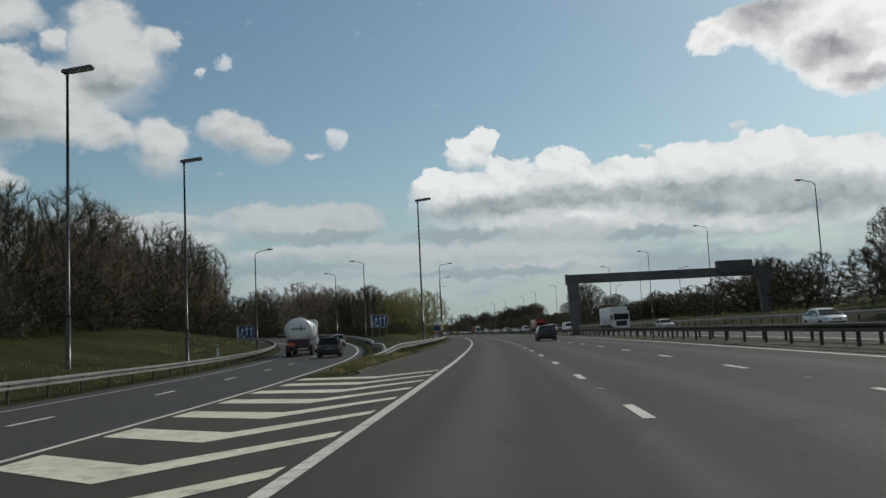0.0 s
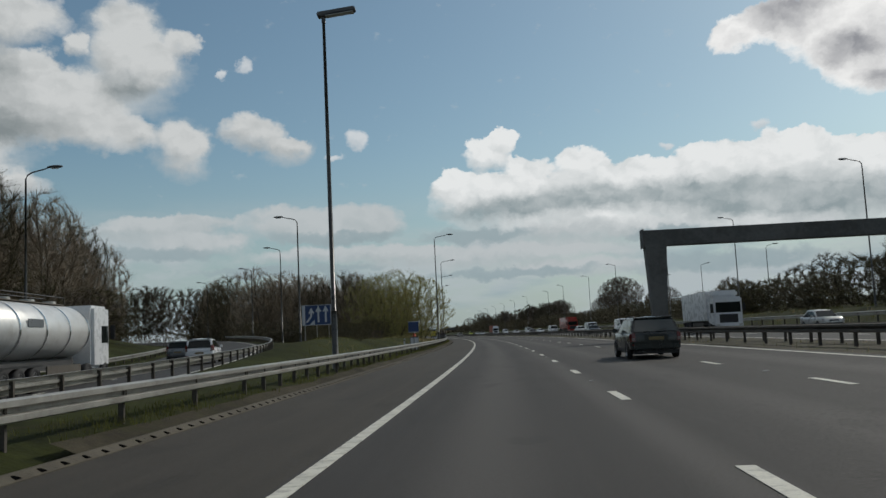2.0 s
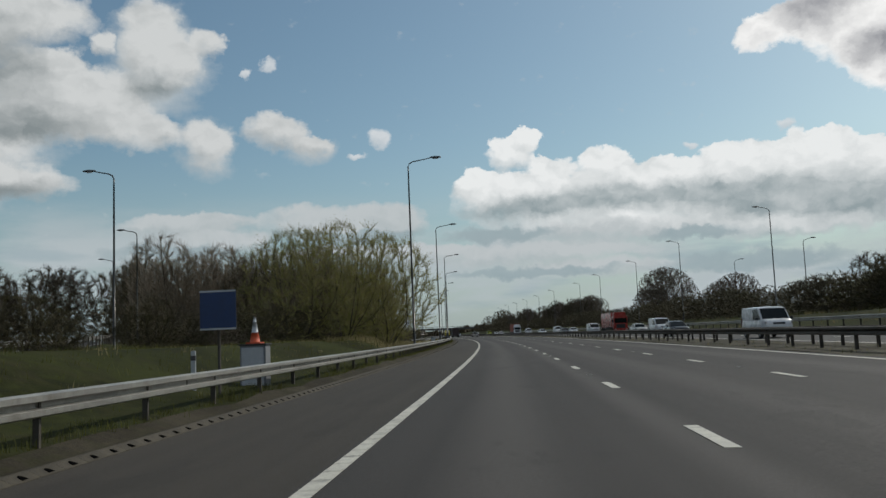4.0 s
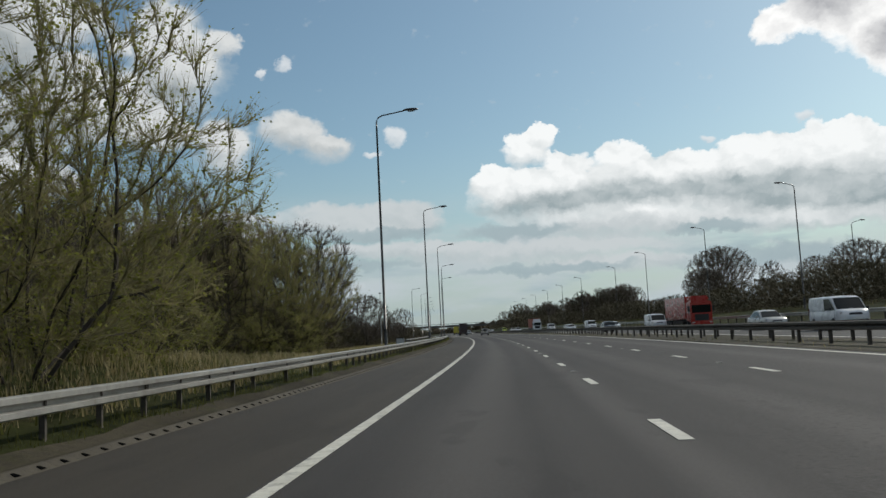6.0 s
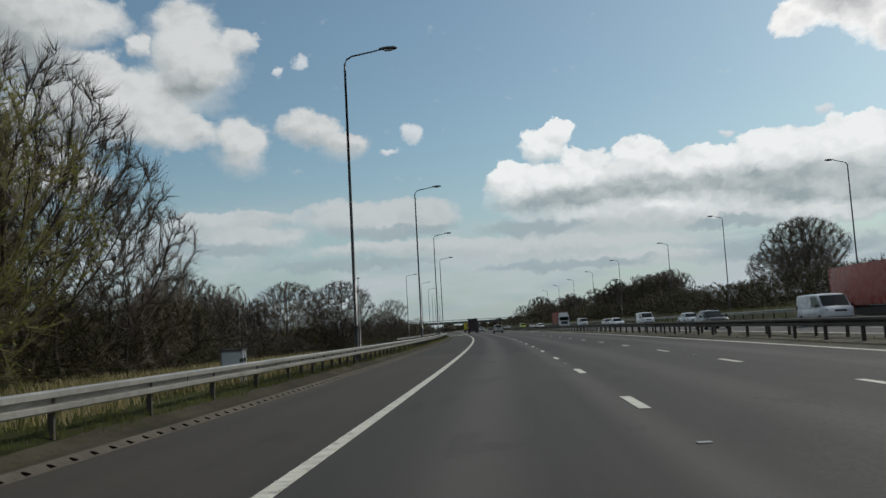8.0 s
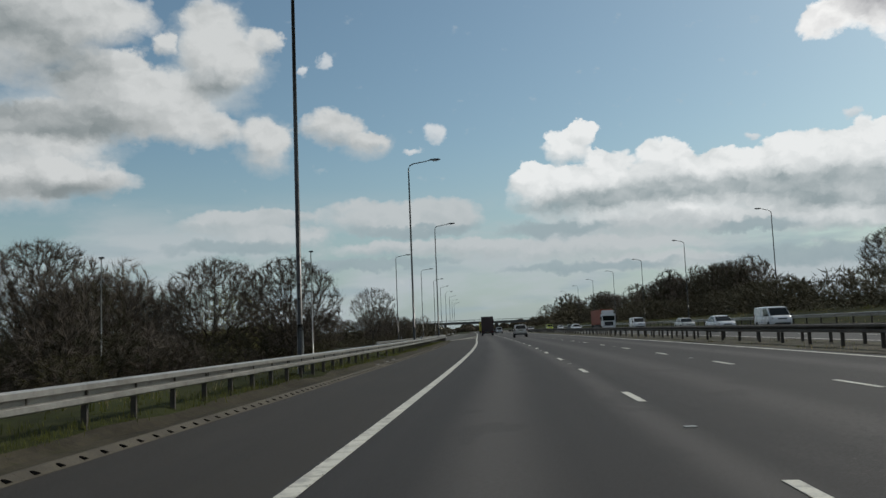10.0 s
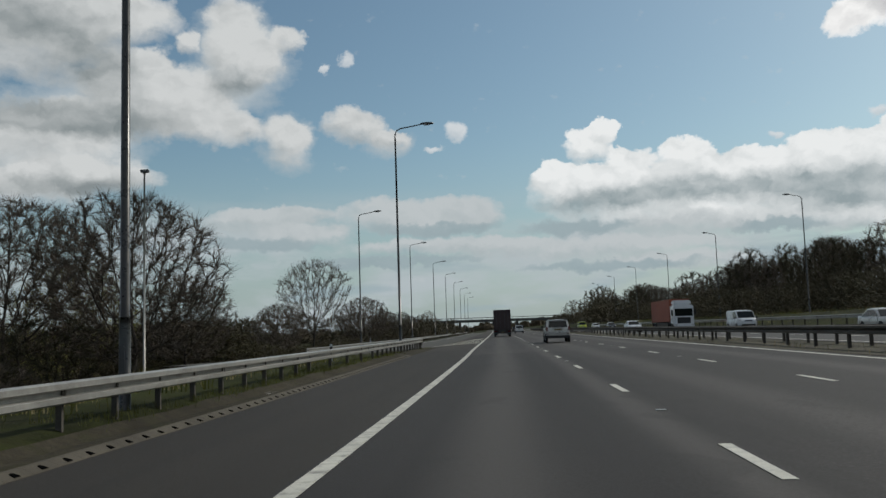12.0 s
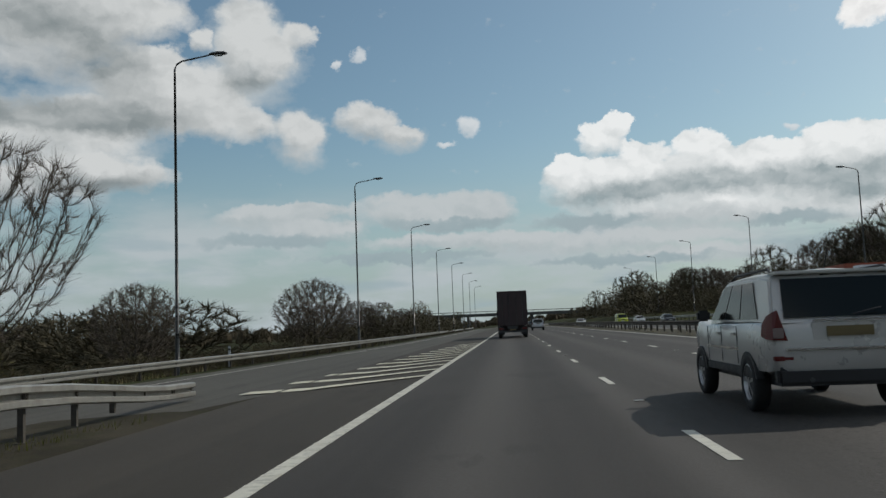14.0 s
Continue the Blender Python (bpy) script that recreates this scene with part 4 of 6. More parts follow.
    bmesh.ops.recalc_face_normals(bm, faces=bm.faces)
    return part("arrow", bm, SIGN_WHITE, host, "white lane arrow")


def lane_sign(m, lift):
    host = thing("lane_direction_sign", m, "blue lane sign with white arrows on three posts", "road sign")
    for x in (-1.0, 0.0, 1.0):
        part("post", tubed([(x, 0.06, -0.6), (x, 0.06, lift + 1.6)], 0.045, 10), GALV, host, smooth=True)
    board = part("board", boxed(-1.35, -0.02, lift, 1.35, 0.02, lift + 1.95, bevel=0.008), SIGN_BLUE, host, "blue sign board")
    # edge and the pale dividing field beside the bent arrow
    for a in ((-1.35, -0.028, lift, 1.35, -0.021, lift + 0.05), (-1.35, -0.028, lift + 1.9, 1.35, -0.021, lift + 1.95), (-1.35, -0.028, lift + 0.051, -1.30, -0.021, lift + 1.899), (1.30, -0.028, lift + 0.051, 1.35, -0.021, lift + 1.899)):
        part("border", boxed(*a), SIGN_WHITE, board)
    bm = bmesh.new()
    tri = [(-1.28, 0.07), (-1.28, 1.88), (-1.05, 1.88), (-1.05, 0.07)]
    low = [(-0.62, 0.07), (-0.18, 0.55), (-0.18, 0.07)]
    for shape in (tri, low):
        f = bm.faces.new([bm.verts.new((x, -0.026, lift + z)) for x, z in shape])
        g = bmesh.ops.extrude_face_region(bm, geom=[f])
        bmesh.ops.translate(bm, verts=[v for v in g["geom"] if isinstance(v, bmesh.types.BMVert)], vec=(0, 0.005, 0))
    bmesh.ops.recalc_face_normals(bm, faces=bm.faces)
    part("pale_field", bm, SIGN_WHITE, board, "pale field round the bent arrow")
    for x, b in ((-0.5, True), (0.18, False), (0.86, False)):
        ar = arrow(board, x, b)
        ar.location.z = lift
    board.location.z = lift - 0.87 * lift
    board.scale = (0.9, 1, 0.87)
    return host


lane_sign(at(110.4, -14.95, 0.7, 4), 2.05)


def small_sign(m):
    host = thing("marker_sign", m, "small blue square sign on a single post", "road sign")
    part("post", tubed([(0, 0.05, -0.4), (0, 0.05, 2.3)], 0.035, 8), GALV_DULL, host, smooth=True)
    board = part("board", boxed(-0.42, -0.015, 1.45, 0.42, 0.015, 2.35, bevel=0.008), SIGN_BLUE, host, "plain blue board")
    part("border", boxed(-0.42, -0.022, 2.31, 0.42, -0.016, 2.35), SIGN_WHITE, board)
    part("border", boxed(-0.42, -0.022, 1.45, 0.42, -0.016, 1.49), SIGN_WHITE, board)
    return host


small_sign(at(109.3, -6.75, 0.2))
lane_sign(at(108, -33.6, 1.0, 12), 1.3)


def marker_post(m):
    host = thing("marker_post", m, "white plastic verge marker post with a dark band", "marker post", "verge marker posts")
    part("stem", boxed(-0.055, -0.035, -0.25, 0.055, 0.035, 0.85, bevel=0.012), SIGN_WHITE, host)
    part("band", boxed(-0.058, -0.038, 0.62, 0.058, 0.038, 0.74, bevel=0.005), DARK_STEEL, host)
    return host


mp = marker_post(at(220.8, -7.9, 0.1))
place_row(mp, [(219.6, -7.6, 0.1), (305, -8.4, -0.1), (336, -7.7, 0.05), (398.5, -15.5, -0.1), (110, -7.6, 0.35), (57.5, -22.5, 0.6), (58.8, -23.0, 0.6)])


def drain_slab(m):
    host = thing("drain_cover", m, "pale worn concrete drain slab set in the verge", "drain cover", "verge drain covers")
    part("surround", boxed(-0.32, -0.34, -0.12, 0.32, 0.34, 0.02, bevel=0.015), SLAB, host)
    part("lid", boxed(-0.22, -0.24, 0.0, 0.22, 0.24, 0.032, bevel=0.008), GALV_DULL, host)
    return host


SLAB = surface("pale_slab_concrete", (0.26, 0.25, 0.22), 0.85, scale=6.0, spread=0.25, bump=0.4, dirt=(0.12, 0.11, 0.07), dirt_amount=0.6)
place_row(drain_slab(at(282.9, -5.66, 0.03)), [(286.0, -5.68, 0.03), (288.9, -5.72, 0.03), (253.5, -5.7, 0.03), (318.0, -5.7, 0.03)])


def cabinet(m):
    host = thing("roadside_cabinet", m, "low grey roadside equipment cabinet with pale edge", "cabinet", "roadside cabinets")
    part("body", boxed(-0.35, -0.25, -0.2, 0.35, 0.25, 1.05, bevel=0.02), SIGN_BACK, host)
    part("cap", boxed(-0.39, -0.29, 1.05, 0.39, 0.29, 1.1, bevel=0.015), DARK_STEEL, host)
    part("door", boxed(-0.3, -0.268, 0.0, 0.3, -0.252, 1.0, bevel=0.006), SIGN_WHITE, host, "pale cabinet door")
    return host


cab = cabinet(at(222.0, -8.6, 0.0))
copy_thing(cab, at(113.0, -7.0, 0.2))


def cone(m):
    host = thing("traffic_cone", m, "faded orange and white traffic cone on a cabinet", "traffic cone")
    part("base", boxed(-0.2, -0.2, 0, 0.2, 0.2, 0.04, bevel=0.01), CONE_RED, host)
    part("body", tubed([(0, 0, 0.04), (0, 0, 0.30)], [0.14, 0.09], 14), CONE_RED, host, smooth=True)
    part("sleeve", tubed([(0, 0, 0.30), (0, 0, 0.58)], [0.092, 0.05], 14), SIGN_WHITE, host, "white reflective sleeve", smooth=True)
    part("tip", tubed([(0, 0, 0.58), (0, 0, 0.72)], [0.05, 0.03], 14), SIGN_WHITE, host, smooth=True)
    return host


cone(at(113.0, -7.0, 1.3))


# ---- overbridge far ahead ----
def overbridge(s):
    host = tagged(thing("road_bridge", at(s, 5, 0), "concrete road bridge crossing the motorway far ahead", "bridge"))
    part("deck", boxed(-60, -6, 5.2, 60, 6, 6.7, bevel=0.05), BRIDGE_CONC, host)
    for y in (-6.1, 6.1):
        for k in range(40):
            part("parapet_post", boxed(-58 + k * 3, y - 0.06, 6.7, -57.9 + k * 3, y + 0.06, 7.8), DARK_STEEL, host)
        part("parapet_rail", boxed(-60, y - 0.05, 7.7, 60, y + 0.05, 7.85), GALV_DULL, host)
    for x in (-26, 7.5, 40):
        part("pier", boxed(x - 0.6, -4.5, -0.5, x + 0.6, 4.5, 5.2, bevel=0.05), BRIDGE_CONC, host)
    part("abutment", boxed(-58, -6, -1, -30, 6, 5.2, bevel=0.05), BRIDGE_CONC, host)
    part("abutment", boxed(45, -6, -1, 62, 6, 5.2, bevel=0.05), BRIDGE_CONC, host)
    return host


overbridge(800)


# ---- vehicles ----
def car_paint(name, base, rough=0.28, metal=0.0):
    return surface(name, base, rough, metal, scale=0.8, spread=0.02, coat=0.3, spec=0.4)


GREEN_BLACK = car_paint("dark_green_paint", (0.007, 0.011, 0.0105))
SILVER = car_paint("silver_paint", (0.47, 0.46, 0.435), 0.32, 0.3)
WHITE_PAINT = car_paint("white_paint", (0.62, 0.63, 0.64))
DARK_GREY = car_paint("dark_grey_paint", (0.03, 0.032, 0.036))
MID_GREY = car_paint("grey_paint", (0.16, 0.17, 0.18), 0.3, 0.4)
RED_PAINT = car_paint("red_paint", (0.33, 0.035, 0.025))
YELLOW_PAINT = car_paint("yellow_paint", (0.50, 0.42, 0.04))
YELLOW_GREEN = car_paint("lime_yellow_paint", (0.45, 0.50, 0.05))
RUST_SIDE = surface("rust_red_curtain", (0.24, 0.060, 0.03), 0.7, scale=1.0, spread=0.2)
MAROON = surface("maroon_lorry_back", (0.040, 0.022, 0.022), 0.6, scale=1.5, spread=0.25, dirt=(0.03, 0.028, 0.026), dirt_amount=0.6)
TANK = surface("tank_cladding", (0.60, 0.60, 0.585), 0.38, 0.35, scale=1.5, spread=0.08, dirt=(0.30, 0.28, 0.25), dirt_amount=0.35)
GLASS = plain("tinted_glass", (0.010, 0.013, 0.012), 0.09)
GLASS.node_tree.nodes["Principled BSDF"].inputs["Specular IOR Level"].default_value = 0.25
GLASS_CLEAR = plain("car_glass", (0.03, 0.042, 0.042), 0.06)
RUBBER = surface("tyre_rubber", (0.016, 0.016, 0.016), 0.85, scale=6.0, spread=0.25)
ALLOY = surface("alloy_rim", (0.42, 0.43, 0.44), 0.35, 0.8, scale=6.0, spread=0.12)
PLASTIC = surface("black_plastic", (0.016, 0.016, 0.017), 0.6, scale=5.0, spread=0.2)
RED_LENS = plain("red_lamp_lens", (0.10, 0.008, 0.008), 0.2)
CLEAR_LENS = plain("clear_lamp_lens", (0.42, 0.40, 0.38), 0.15)
TAIL_CLEAR = plain("tail_clear_lens", (0.20, 0.15, 0.14), 0.2)
PLATE_YELLOW = plain("plate_yellow", (0.14, 0.105, 0.04), 0.5)
PLATE_WHITE = plain("plate_white", (0.62, 0.62, 0.58), 0.5)
CHROME = plain("chrome_trim", (0.62, 0.63, 0.64), 0.15, 0.95)


def wheel(host, x, y, r, w, rim_mat, spokes=5):
    """A tyre with a dished, spoked rim; x is the outer face's side."""
    sg = 1 if x > 0 else -1
    bm = bmesh.new()
    prof = [(-w, r * 0.66), (-w * 0.95, r * 0.9), (-w * 0.75, r * 0.985), (-w * 0.3, r), (w * 0.0 - 0.02, r * 0.985), (0.0, r * 0.9), (0.004, r * 0.7), (-0.03, r * 0.64)]
    seg = 28
    rings = [[bm.verts.new((x + sg * px, y + pr * math.cos(k * math.tau / seg), r + pr * math.sin(k * math.tau / seg))) for k in range(seg)] for px, pr in prof]
    for a, b in zip(rings, rings[1:]):
        for k in range(seg):
            bm.faces.new((a[k], a[(k + 1) % seg], b[(k + 1) % seg], b[k]))
    bm.faces.new(rings[0])
    bmesh.ops.recalc_face_normals(bm, faces=bm.faces)
    wh = part("wheel", bm, RUBBER, host, smooth=True)
    bm = bmesh.new()
    prof = [(-0.012, r * 0.67), (-0.004, r * 0.62), (-0.05, r * 0.57), (-0.055, r * 0.2)]
    rings = [[bm.verts.new((x + sg * px, y + pr * math.cos(k * math.tau / seg), r + pr * math.sin(k * math.tau / seg))) for k in range(seg)] for px, pr in prof]
    for a, b in zip(rings[:2], rings[1:3]):
        for k in range(seg):
            bm.faces.new((a[k], a[(k + 1) % seg], b[(k + 1) % seg], b[k]))
    for j in range(spokes):
        a0 = j * math.tau / spokes + 0.3
        for off in ((-0.13, 0.13),):
            pts = []
            for rr, half in ((r * 0.12, 0.35), (r * 0.6, 0.16)):
                for q in (-half, half):
                    pts.append(bm.verts.new((x - sg * (0.02 if rr > 0.3 * r else 0.012), y + rr * math.cos(a0 + q), r + rr * math.sin(a0 + q))))
            bm.faces.new((pts[0], pts[1], pts[3], pts[2]))
    hub = [bm.verts.new((x - sg * 0.006, y + r * 0.16 * math.cos(k * math.tau / 10), r + r * 0.16 * math.sin(k * math.tau / 10))) for k in range(10)]
    bm.faces.new(hub)
    rim = part("rim", bm, rim_mat, wh, "spoked alloy rim")
    bm = bmesh.new()
    bm.faces.new([bm.verts.new((x - sg * 0.06, y + r * 0.6 * math.cos(k * math.tau / seg), r + r * 0.6 * math.sin(k * math.tau / seg))) for k in range(seg)])
    part("brake_disc", bm, DARK_STEEL, wh)
    return wh


def panel(name, host, corners, material, out, thick=0.006, label=""):
    """A pane between corner points, set proud along out."""
    bm = bmesh.new()
    o = Vector(out)
    f = bm.faces.new([bm.verts.new(Vector(c) + o * 0.001) for c in corners])
    g = bmesh.ops.extrude_face_region(bm, geom=[f])
    bmesh.ops.translate(bm, verts=[v for v in g["geom"] if isinstance(v, bmesh.types.BMVert)], vec=o * thick)
    bmesh.ops.recalc_face_normals(bm, faces=bm.faces)
    return part(name, bm, material, host, label)


def car(name, label, category, m, spec, paint, glass=None, group="", rails=False, plate=None, rim=None):
    """A car pointing to +y. Spec: L, W, H, sill, belt, bonnet, wheel radius, and the cabin's foot and roof ends in y."""
    glass = glass or GLASS
    host = thing(name, m, label, category, group)
    L, W, H, sill, belt, r = spec["L"], spec["W"], spec["H"], spec["sill"], spec["belt"], spec["r"]
    yr0, yr1, yf1, yf0 = spec["cabin"]  # rear foot, rear roof, front roof, front foot
    hw = W / 2
    nose = spec["bonnet"]
    tail = spec.get("tail", belt)
    # lower body: rings along the length
    st = [(-L / 2, 0.80, sill + 0.07, tail - 0.12), (-L / 2 + 0.03, 0.885, sill + 0.03, tail - 0.05), (-L / 2 + 0.09, 0.94, sill + 0.02, tail - 0.02), (-L / 2 + 0.20, 0.975, sill, tail), (-L / 2 + 0.36, 0.99, sill, tail), (-L * 0.3, 1.0, sill - 0.02, belt), (0, 1.0, sill - 0.03, belt - 0.015),
          (yf0 - 0.15, 1.0, sill - 0.02, belt - 0.02), (yf0 + 0.1, 0.995, sill - 0.02, belt - 0.03), (L / 2 - 0.5, 0.965, sill, nose + 0.06), (L / 2 - 0.18, 0.88, sill + 0.02, nose - 0.02), (L / 2 - 0.04, 0.76, sill + 0.06, nose - 0.16), (L / 2, 0.62, sill + 0.12, nose - 0.30)]
    bm = bmesh.new()
    rings = []
    for y, k, z0, z1 in st:
        w = hw * k
        mid = z0 + (z1 - z0) * 0.55
        half = [(0.0, z0), (w * 0.86, z0), (w * 0.965, z0 + 0.05), (w * 0.995, z0 + (mid - z0) * 0.55), (w, mid), (w * 0.985, mid + (z1 - mid) * 0.55), (w * 0.955, z1 - 0.025), (w * 0.91, z1 + 0.004), (w * 0.5, z1 + 0.03), (0.0, z1 + 0.04)]
        ring = [bm.verts.new((x, y, z)) for x, z in half] + [bm.verts.new((-x, y, z)) for x, z in reversed(half[1:-1])]
        rings.append(ring)
    n = len(rings[0])
    for a, b in zip(rings, rings[1:]):
        for k in range(n):
            bm.faces.new((a[k], a[(k + 1) % n], b[(k + 1) % n], b[k]))
    bm.faces.new(rings[0]), bm.faces.new(list(reversed(rings[-1])))
    bmesh.ops.recalc_face_normals(bm, faces=bm.faces)
    body = part("body", bm, paint, host, smooth=True)
    # cabin
    wb, wr = hw * 0.93, hw * spec.get("roof", 0.74)
    bm = bmesh.new()
    crown = 0.035
    rows = [[(yr0, belt - 0.02, wb), (yr1, H - 0.03, wr)], [(yr1 + 0.15, belt, wb), (yr1 + 0.22, H, wr)], [((yr1 + yf1) / 2, belt, wb), ((yr1 + yf1) / 2, H + 0.015, wr)], [(yf1 - 0.2, belt, wb), (yf1 - 0.1, H - 0.01, wr)], [(yf0, belt - 0.04, wb), (yf1 + 0.12, H - 0.05, wr * 0.98)]]
    rings = []
    for (y0, z0, w0), (y1, z1, w1) in rows:
        def pt(f, x):
            return Vector((x, y0 + (y1 - y0) * f, z0 + (z1 - z0) * f))
        ring = [pt(0, -w0), pt(0.5, -(w0 * 0.47 + w1 * 0.53) - 0.012), pt(0.92, -w1 - 0.02), pt(1.0, -w1 * 0.88), pt(1.0, 0) + Vector((0, 0, crown)), pt(1.0, w1 * 0.88), pt(0.92, w1 + 0.02), pt(0.5, (w0 * 0.47 + w1 * 0.53) + 0.012), pt(0, w0)]
        rings.append([bm.verts.new(p) for p in ring])
    for a, b in zip(rings, rings[1:]):
        for k in range(len(a) - 1):
            bm.faces.new((a[k], a[k + 1], b[k + 1], b[k]))
    bm.faces.new(rings[0]), bm.faces.new(list(reversed(rings[-1])))
    bmesh.ops.recalc_face_normals(bm, faces=bm.faces)
    bmesh.ops.bevel(bm, geom=[e for e in bm.edges if len(e.link_faces) == 2 and e.calc_face_angle() > 0.35], offset=0.03, segments=2, affect="EDGES", clamp_overlap=True)
    cabin = part("cabin", bm, paint, host, smooth=True)
    cabin.data.set_sharp_from_angle(angle=radians(38))
    body.data.set_sharp_from_angle(angle=radians(42))

    def slope(f, y0, y1):
        return y0 + (y1 - y0) * f

    # rear window and windscreen
    lo, hi = 0.10, 0.88
    zb, zt = belt - 0.02 + (H - belt) * lo, belt - 0.02 + (H - belt) * hi
    pillar = spec.get("pillar", 0.08)
    wlo, whi = wb + (wr - wb) * lo - pillar - 0.01, wb + (wr - wb) * hi - pillar + 0.01
    panel("rear_window", host, [(-wlo, slope(lo, yr0, yr1), zb), (wlo, slope(lo, yr0, yr1), zb), (whi, slope(hi, yr0, yr1), zt), (-whi, slope(hi, yr0, yr1), zt)], glass, (0, -1, 0.15), 0.022)
    panel("windscreen", host, [(-wlo, slope(lo, yf0, yf1 + 0.12), zb), (wlo, slope(lo, yf0, yf1 + 0.12), zb), (whi, slope(hi, yf0, yf1 + 0.12), zt), (-whi, slope(hi, yf0, yf1 + 0.12), zt)], glass, (0, 0.75, 0.65), 0.03)
    # side windows between the pillars
    span0, span1 = yr0 + spec.get("quarter", 0.25), yf0 - 0.12
    top0, top1 = yr1 + spec.get("quarter", 0.25) * 0.9 + 0.08, yf1 - 0.02
    cuts = spec.get("panes", 3)
    for sg in (-1, 1):
        xo_lo, xo_hi = sg * (wb + (wr - wb) * 0.08 + 0.008), sg * (wb + (wr - wb) * 0.86 + 0.022)
        for k in range(cuts):
            f0, f1 = k / cuts + 0.012, (k + 1) / cuts - 0.012
            y0, y1, y2, y3 = slope(f0, span0, span1), slope(f1, span0, span1), slope(f1, top0, top1), slope(f0, top0, top1)
            z0, z1 = belt + 0.035, belt + (H - belt) * 0.84
            if k == cuts - 1:
                y2 -= 0.05
            panel("side_window", host, [(xo_lo, y0, z0), (xo_lo, y1, z0), (xo_hi, y2, z1), (xo_hi, y3, z1)], glass, (sg, 0, 0.2), 0.006)
            if k < cuts:
                ys = y1 + 0.012 * L / cuts
                bmx = boxed(sg * hw * 0.999 - 0.004, ys - 0.006, sill + 0.1, sg * hw * 0.999 + 0.004, ys + 0.006, belt - 0.05)
                if 0 < k + 1 <= cuts:
                    part("door_seam", bmx, PLASTIC, body)
                if k:
                    part("door_handle", boxed(sg * hw - 0.012, y0 + 0.06, belt - 0.17, sg * hw + 0.022, y0 + 0.24, belt - 0.135, bevel=0.006), spec.get("handle", paint), body)
        part("mirror", boxed(sg * (hw + 0.10) - 0.09, yf0 - 0.42, belt + 0.02, sg * (hw + 0.10) + 0.09, yf0 - 0.28, belt + 0.18, bevel=0.03), spec.get("mirror", paint), host)
        part("sill_trim", boxed(sg * hw * 0.985 - 0.015, -L * 0.25, sill - 0.035, sg * hw * 0.985 + 0.015, L * 0.2, sill + 0.07, bevel=0.008), PLASTIC, body)
        part("side_moulding", boxed(sg * hw - 0.004, -L * 0.2, sill + 0.27, sg * hw + 0.014, L * 0.19, sill + 0.31, bevel=0.004), spec.get("mould", paint), body)
        # tail lamp, wrapping round the corner
        tl = spec.get("lamp", (belt - 0.30, belt + 0.0))
        bml = bmesh.new()
        wi, wo, ti = hw * spec.get("lamp_in", 0.78), hw * 1.004, hw * spec.get("lamp_top", 0.80)
        lz0, lz1 = tl
        skew = spec.get("lamp_skew", 0.0)
        for x, y, z in ((wi, -L / 2 - 0.018, lz0), (ti, -L / 2 + 0.01, lz1), (hw * 0.93, -L / 2 + 0.02, lz0 + 0.01), (hw * 0.915, -L / 2 + 0.05, lz1 - 0.02), (hw * 0.985, -L / 2 + 0.13, lz0 + 0.02), (hw * 0.955, -L / 2 + 0.15, lz1 - 0.03 - skew * 0.3),
                        (wo, -L / 2 + 0.25, lz0 + 0.05), (wo * 0.99, -L / 2 + 0.23, lz1 - 0.06 - skew), (wi, -L / 2 + 0.12, lz0), (ti, -L / 2 + 0.14, lz1 - 0.01)):
            bml.verts.new((sg * x, y, z))
        bmesh.ops.convex_hull(bml, input=bml.verts)
        lamp = part("tail_lamp", bml, RED_LENS, host, "red tail lamp")
        part("reversing_lens", boxed(sg * hw * 0.87 - 0.06, -L / 2 - 0.024, lz0 + 0.03, sg * hw * 0.87 + 0.06, -L / 2 - 0.006, lz0 + 0.03 + (lz1 - lz0) * 0.34, bevel=0.008), TAIL_CLEAR, lamp)
        part("headlamp", boxed(sg * hw * 0.70 - 0.17, L / 2 - 0.27, nose - 0.24, sg * hw * 0.70 + 0.15, L / 2 - 0.09, nose - 0.07, bevel=0.03), CLEAR_LENS, host)
        part("fog_reflector", boxed(sg * hw * 0.80 - 0.12, -L / 2 - 0.006, sill + 0.18, sg * hw * 0.80 + 0.10, -L / 2 + 0.08, sill + 0.235, bevel=0.01), RED_LENS, host)
        if rails:
            part("roof_rail", tubed([(sg * wr * 0.93, yr1 + 0.1, H - 0.0), (sg * wr * 0.93, yr1 + 0.2, H + 0.045), (sg * wr * 0.93, yf1 - 0.35, H + 0.035), (sg * wr * 0.93, yf1 - 0.1, H - 0.03)], 0.016, 8), PLASTIC, host, smooth=True)
        for y in (-L / 2 + spec["back"], L / 2 - spec["front"]):
            # flat black disc on the body side: the arch's shaded gap put in colour
            bmw = bmesh.new()
            seg = 26
            arch = [(1.10, 0.004), (1.10, -0.09)]
            ra = [[bmw.verts.new((sg * (hw + px), y + r * kk * math.cos(q * math.tau / seg), max(sill - 0.05, r + r * kk * math.sin(q * math.tau / seg)))) for q in range(seg)] for kk, px in arch]
            for q in range(seg):
                bmw.faces.new((ra[0][q], ra[0][(q + 1) % seg], ra[1][(q + 1) % seg], ra[1][q]))
            bmw.faces.new(ra[0])
            part("wheel_arch", bmw, PLASTIC, body)
            wheel(host, sg * (hw + 0.012), y, r, 0.2, rim or ALLOY)
    part("bumper", boxed(-hw * 0.91, -L / 2 - 0.025, sill + 0.03 - spec.get("bump_low", 0.0), hw * 0.91, -L / 2 + 0.14, sill + 0.16 + spec.get("bump", 0.0), bevel=0.045), spec.get("bumper", PLASTIC), host, "lower rear bumper")
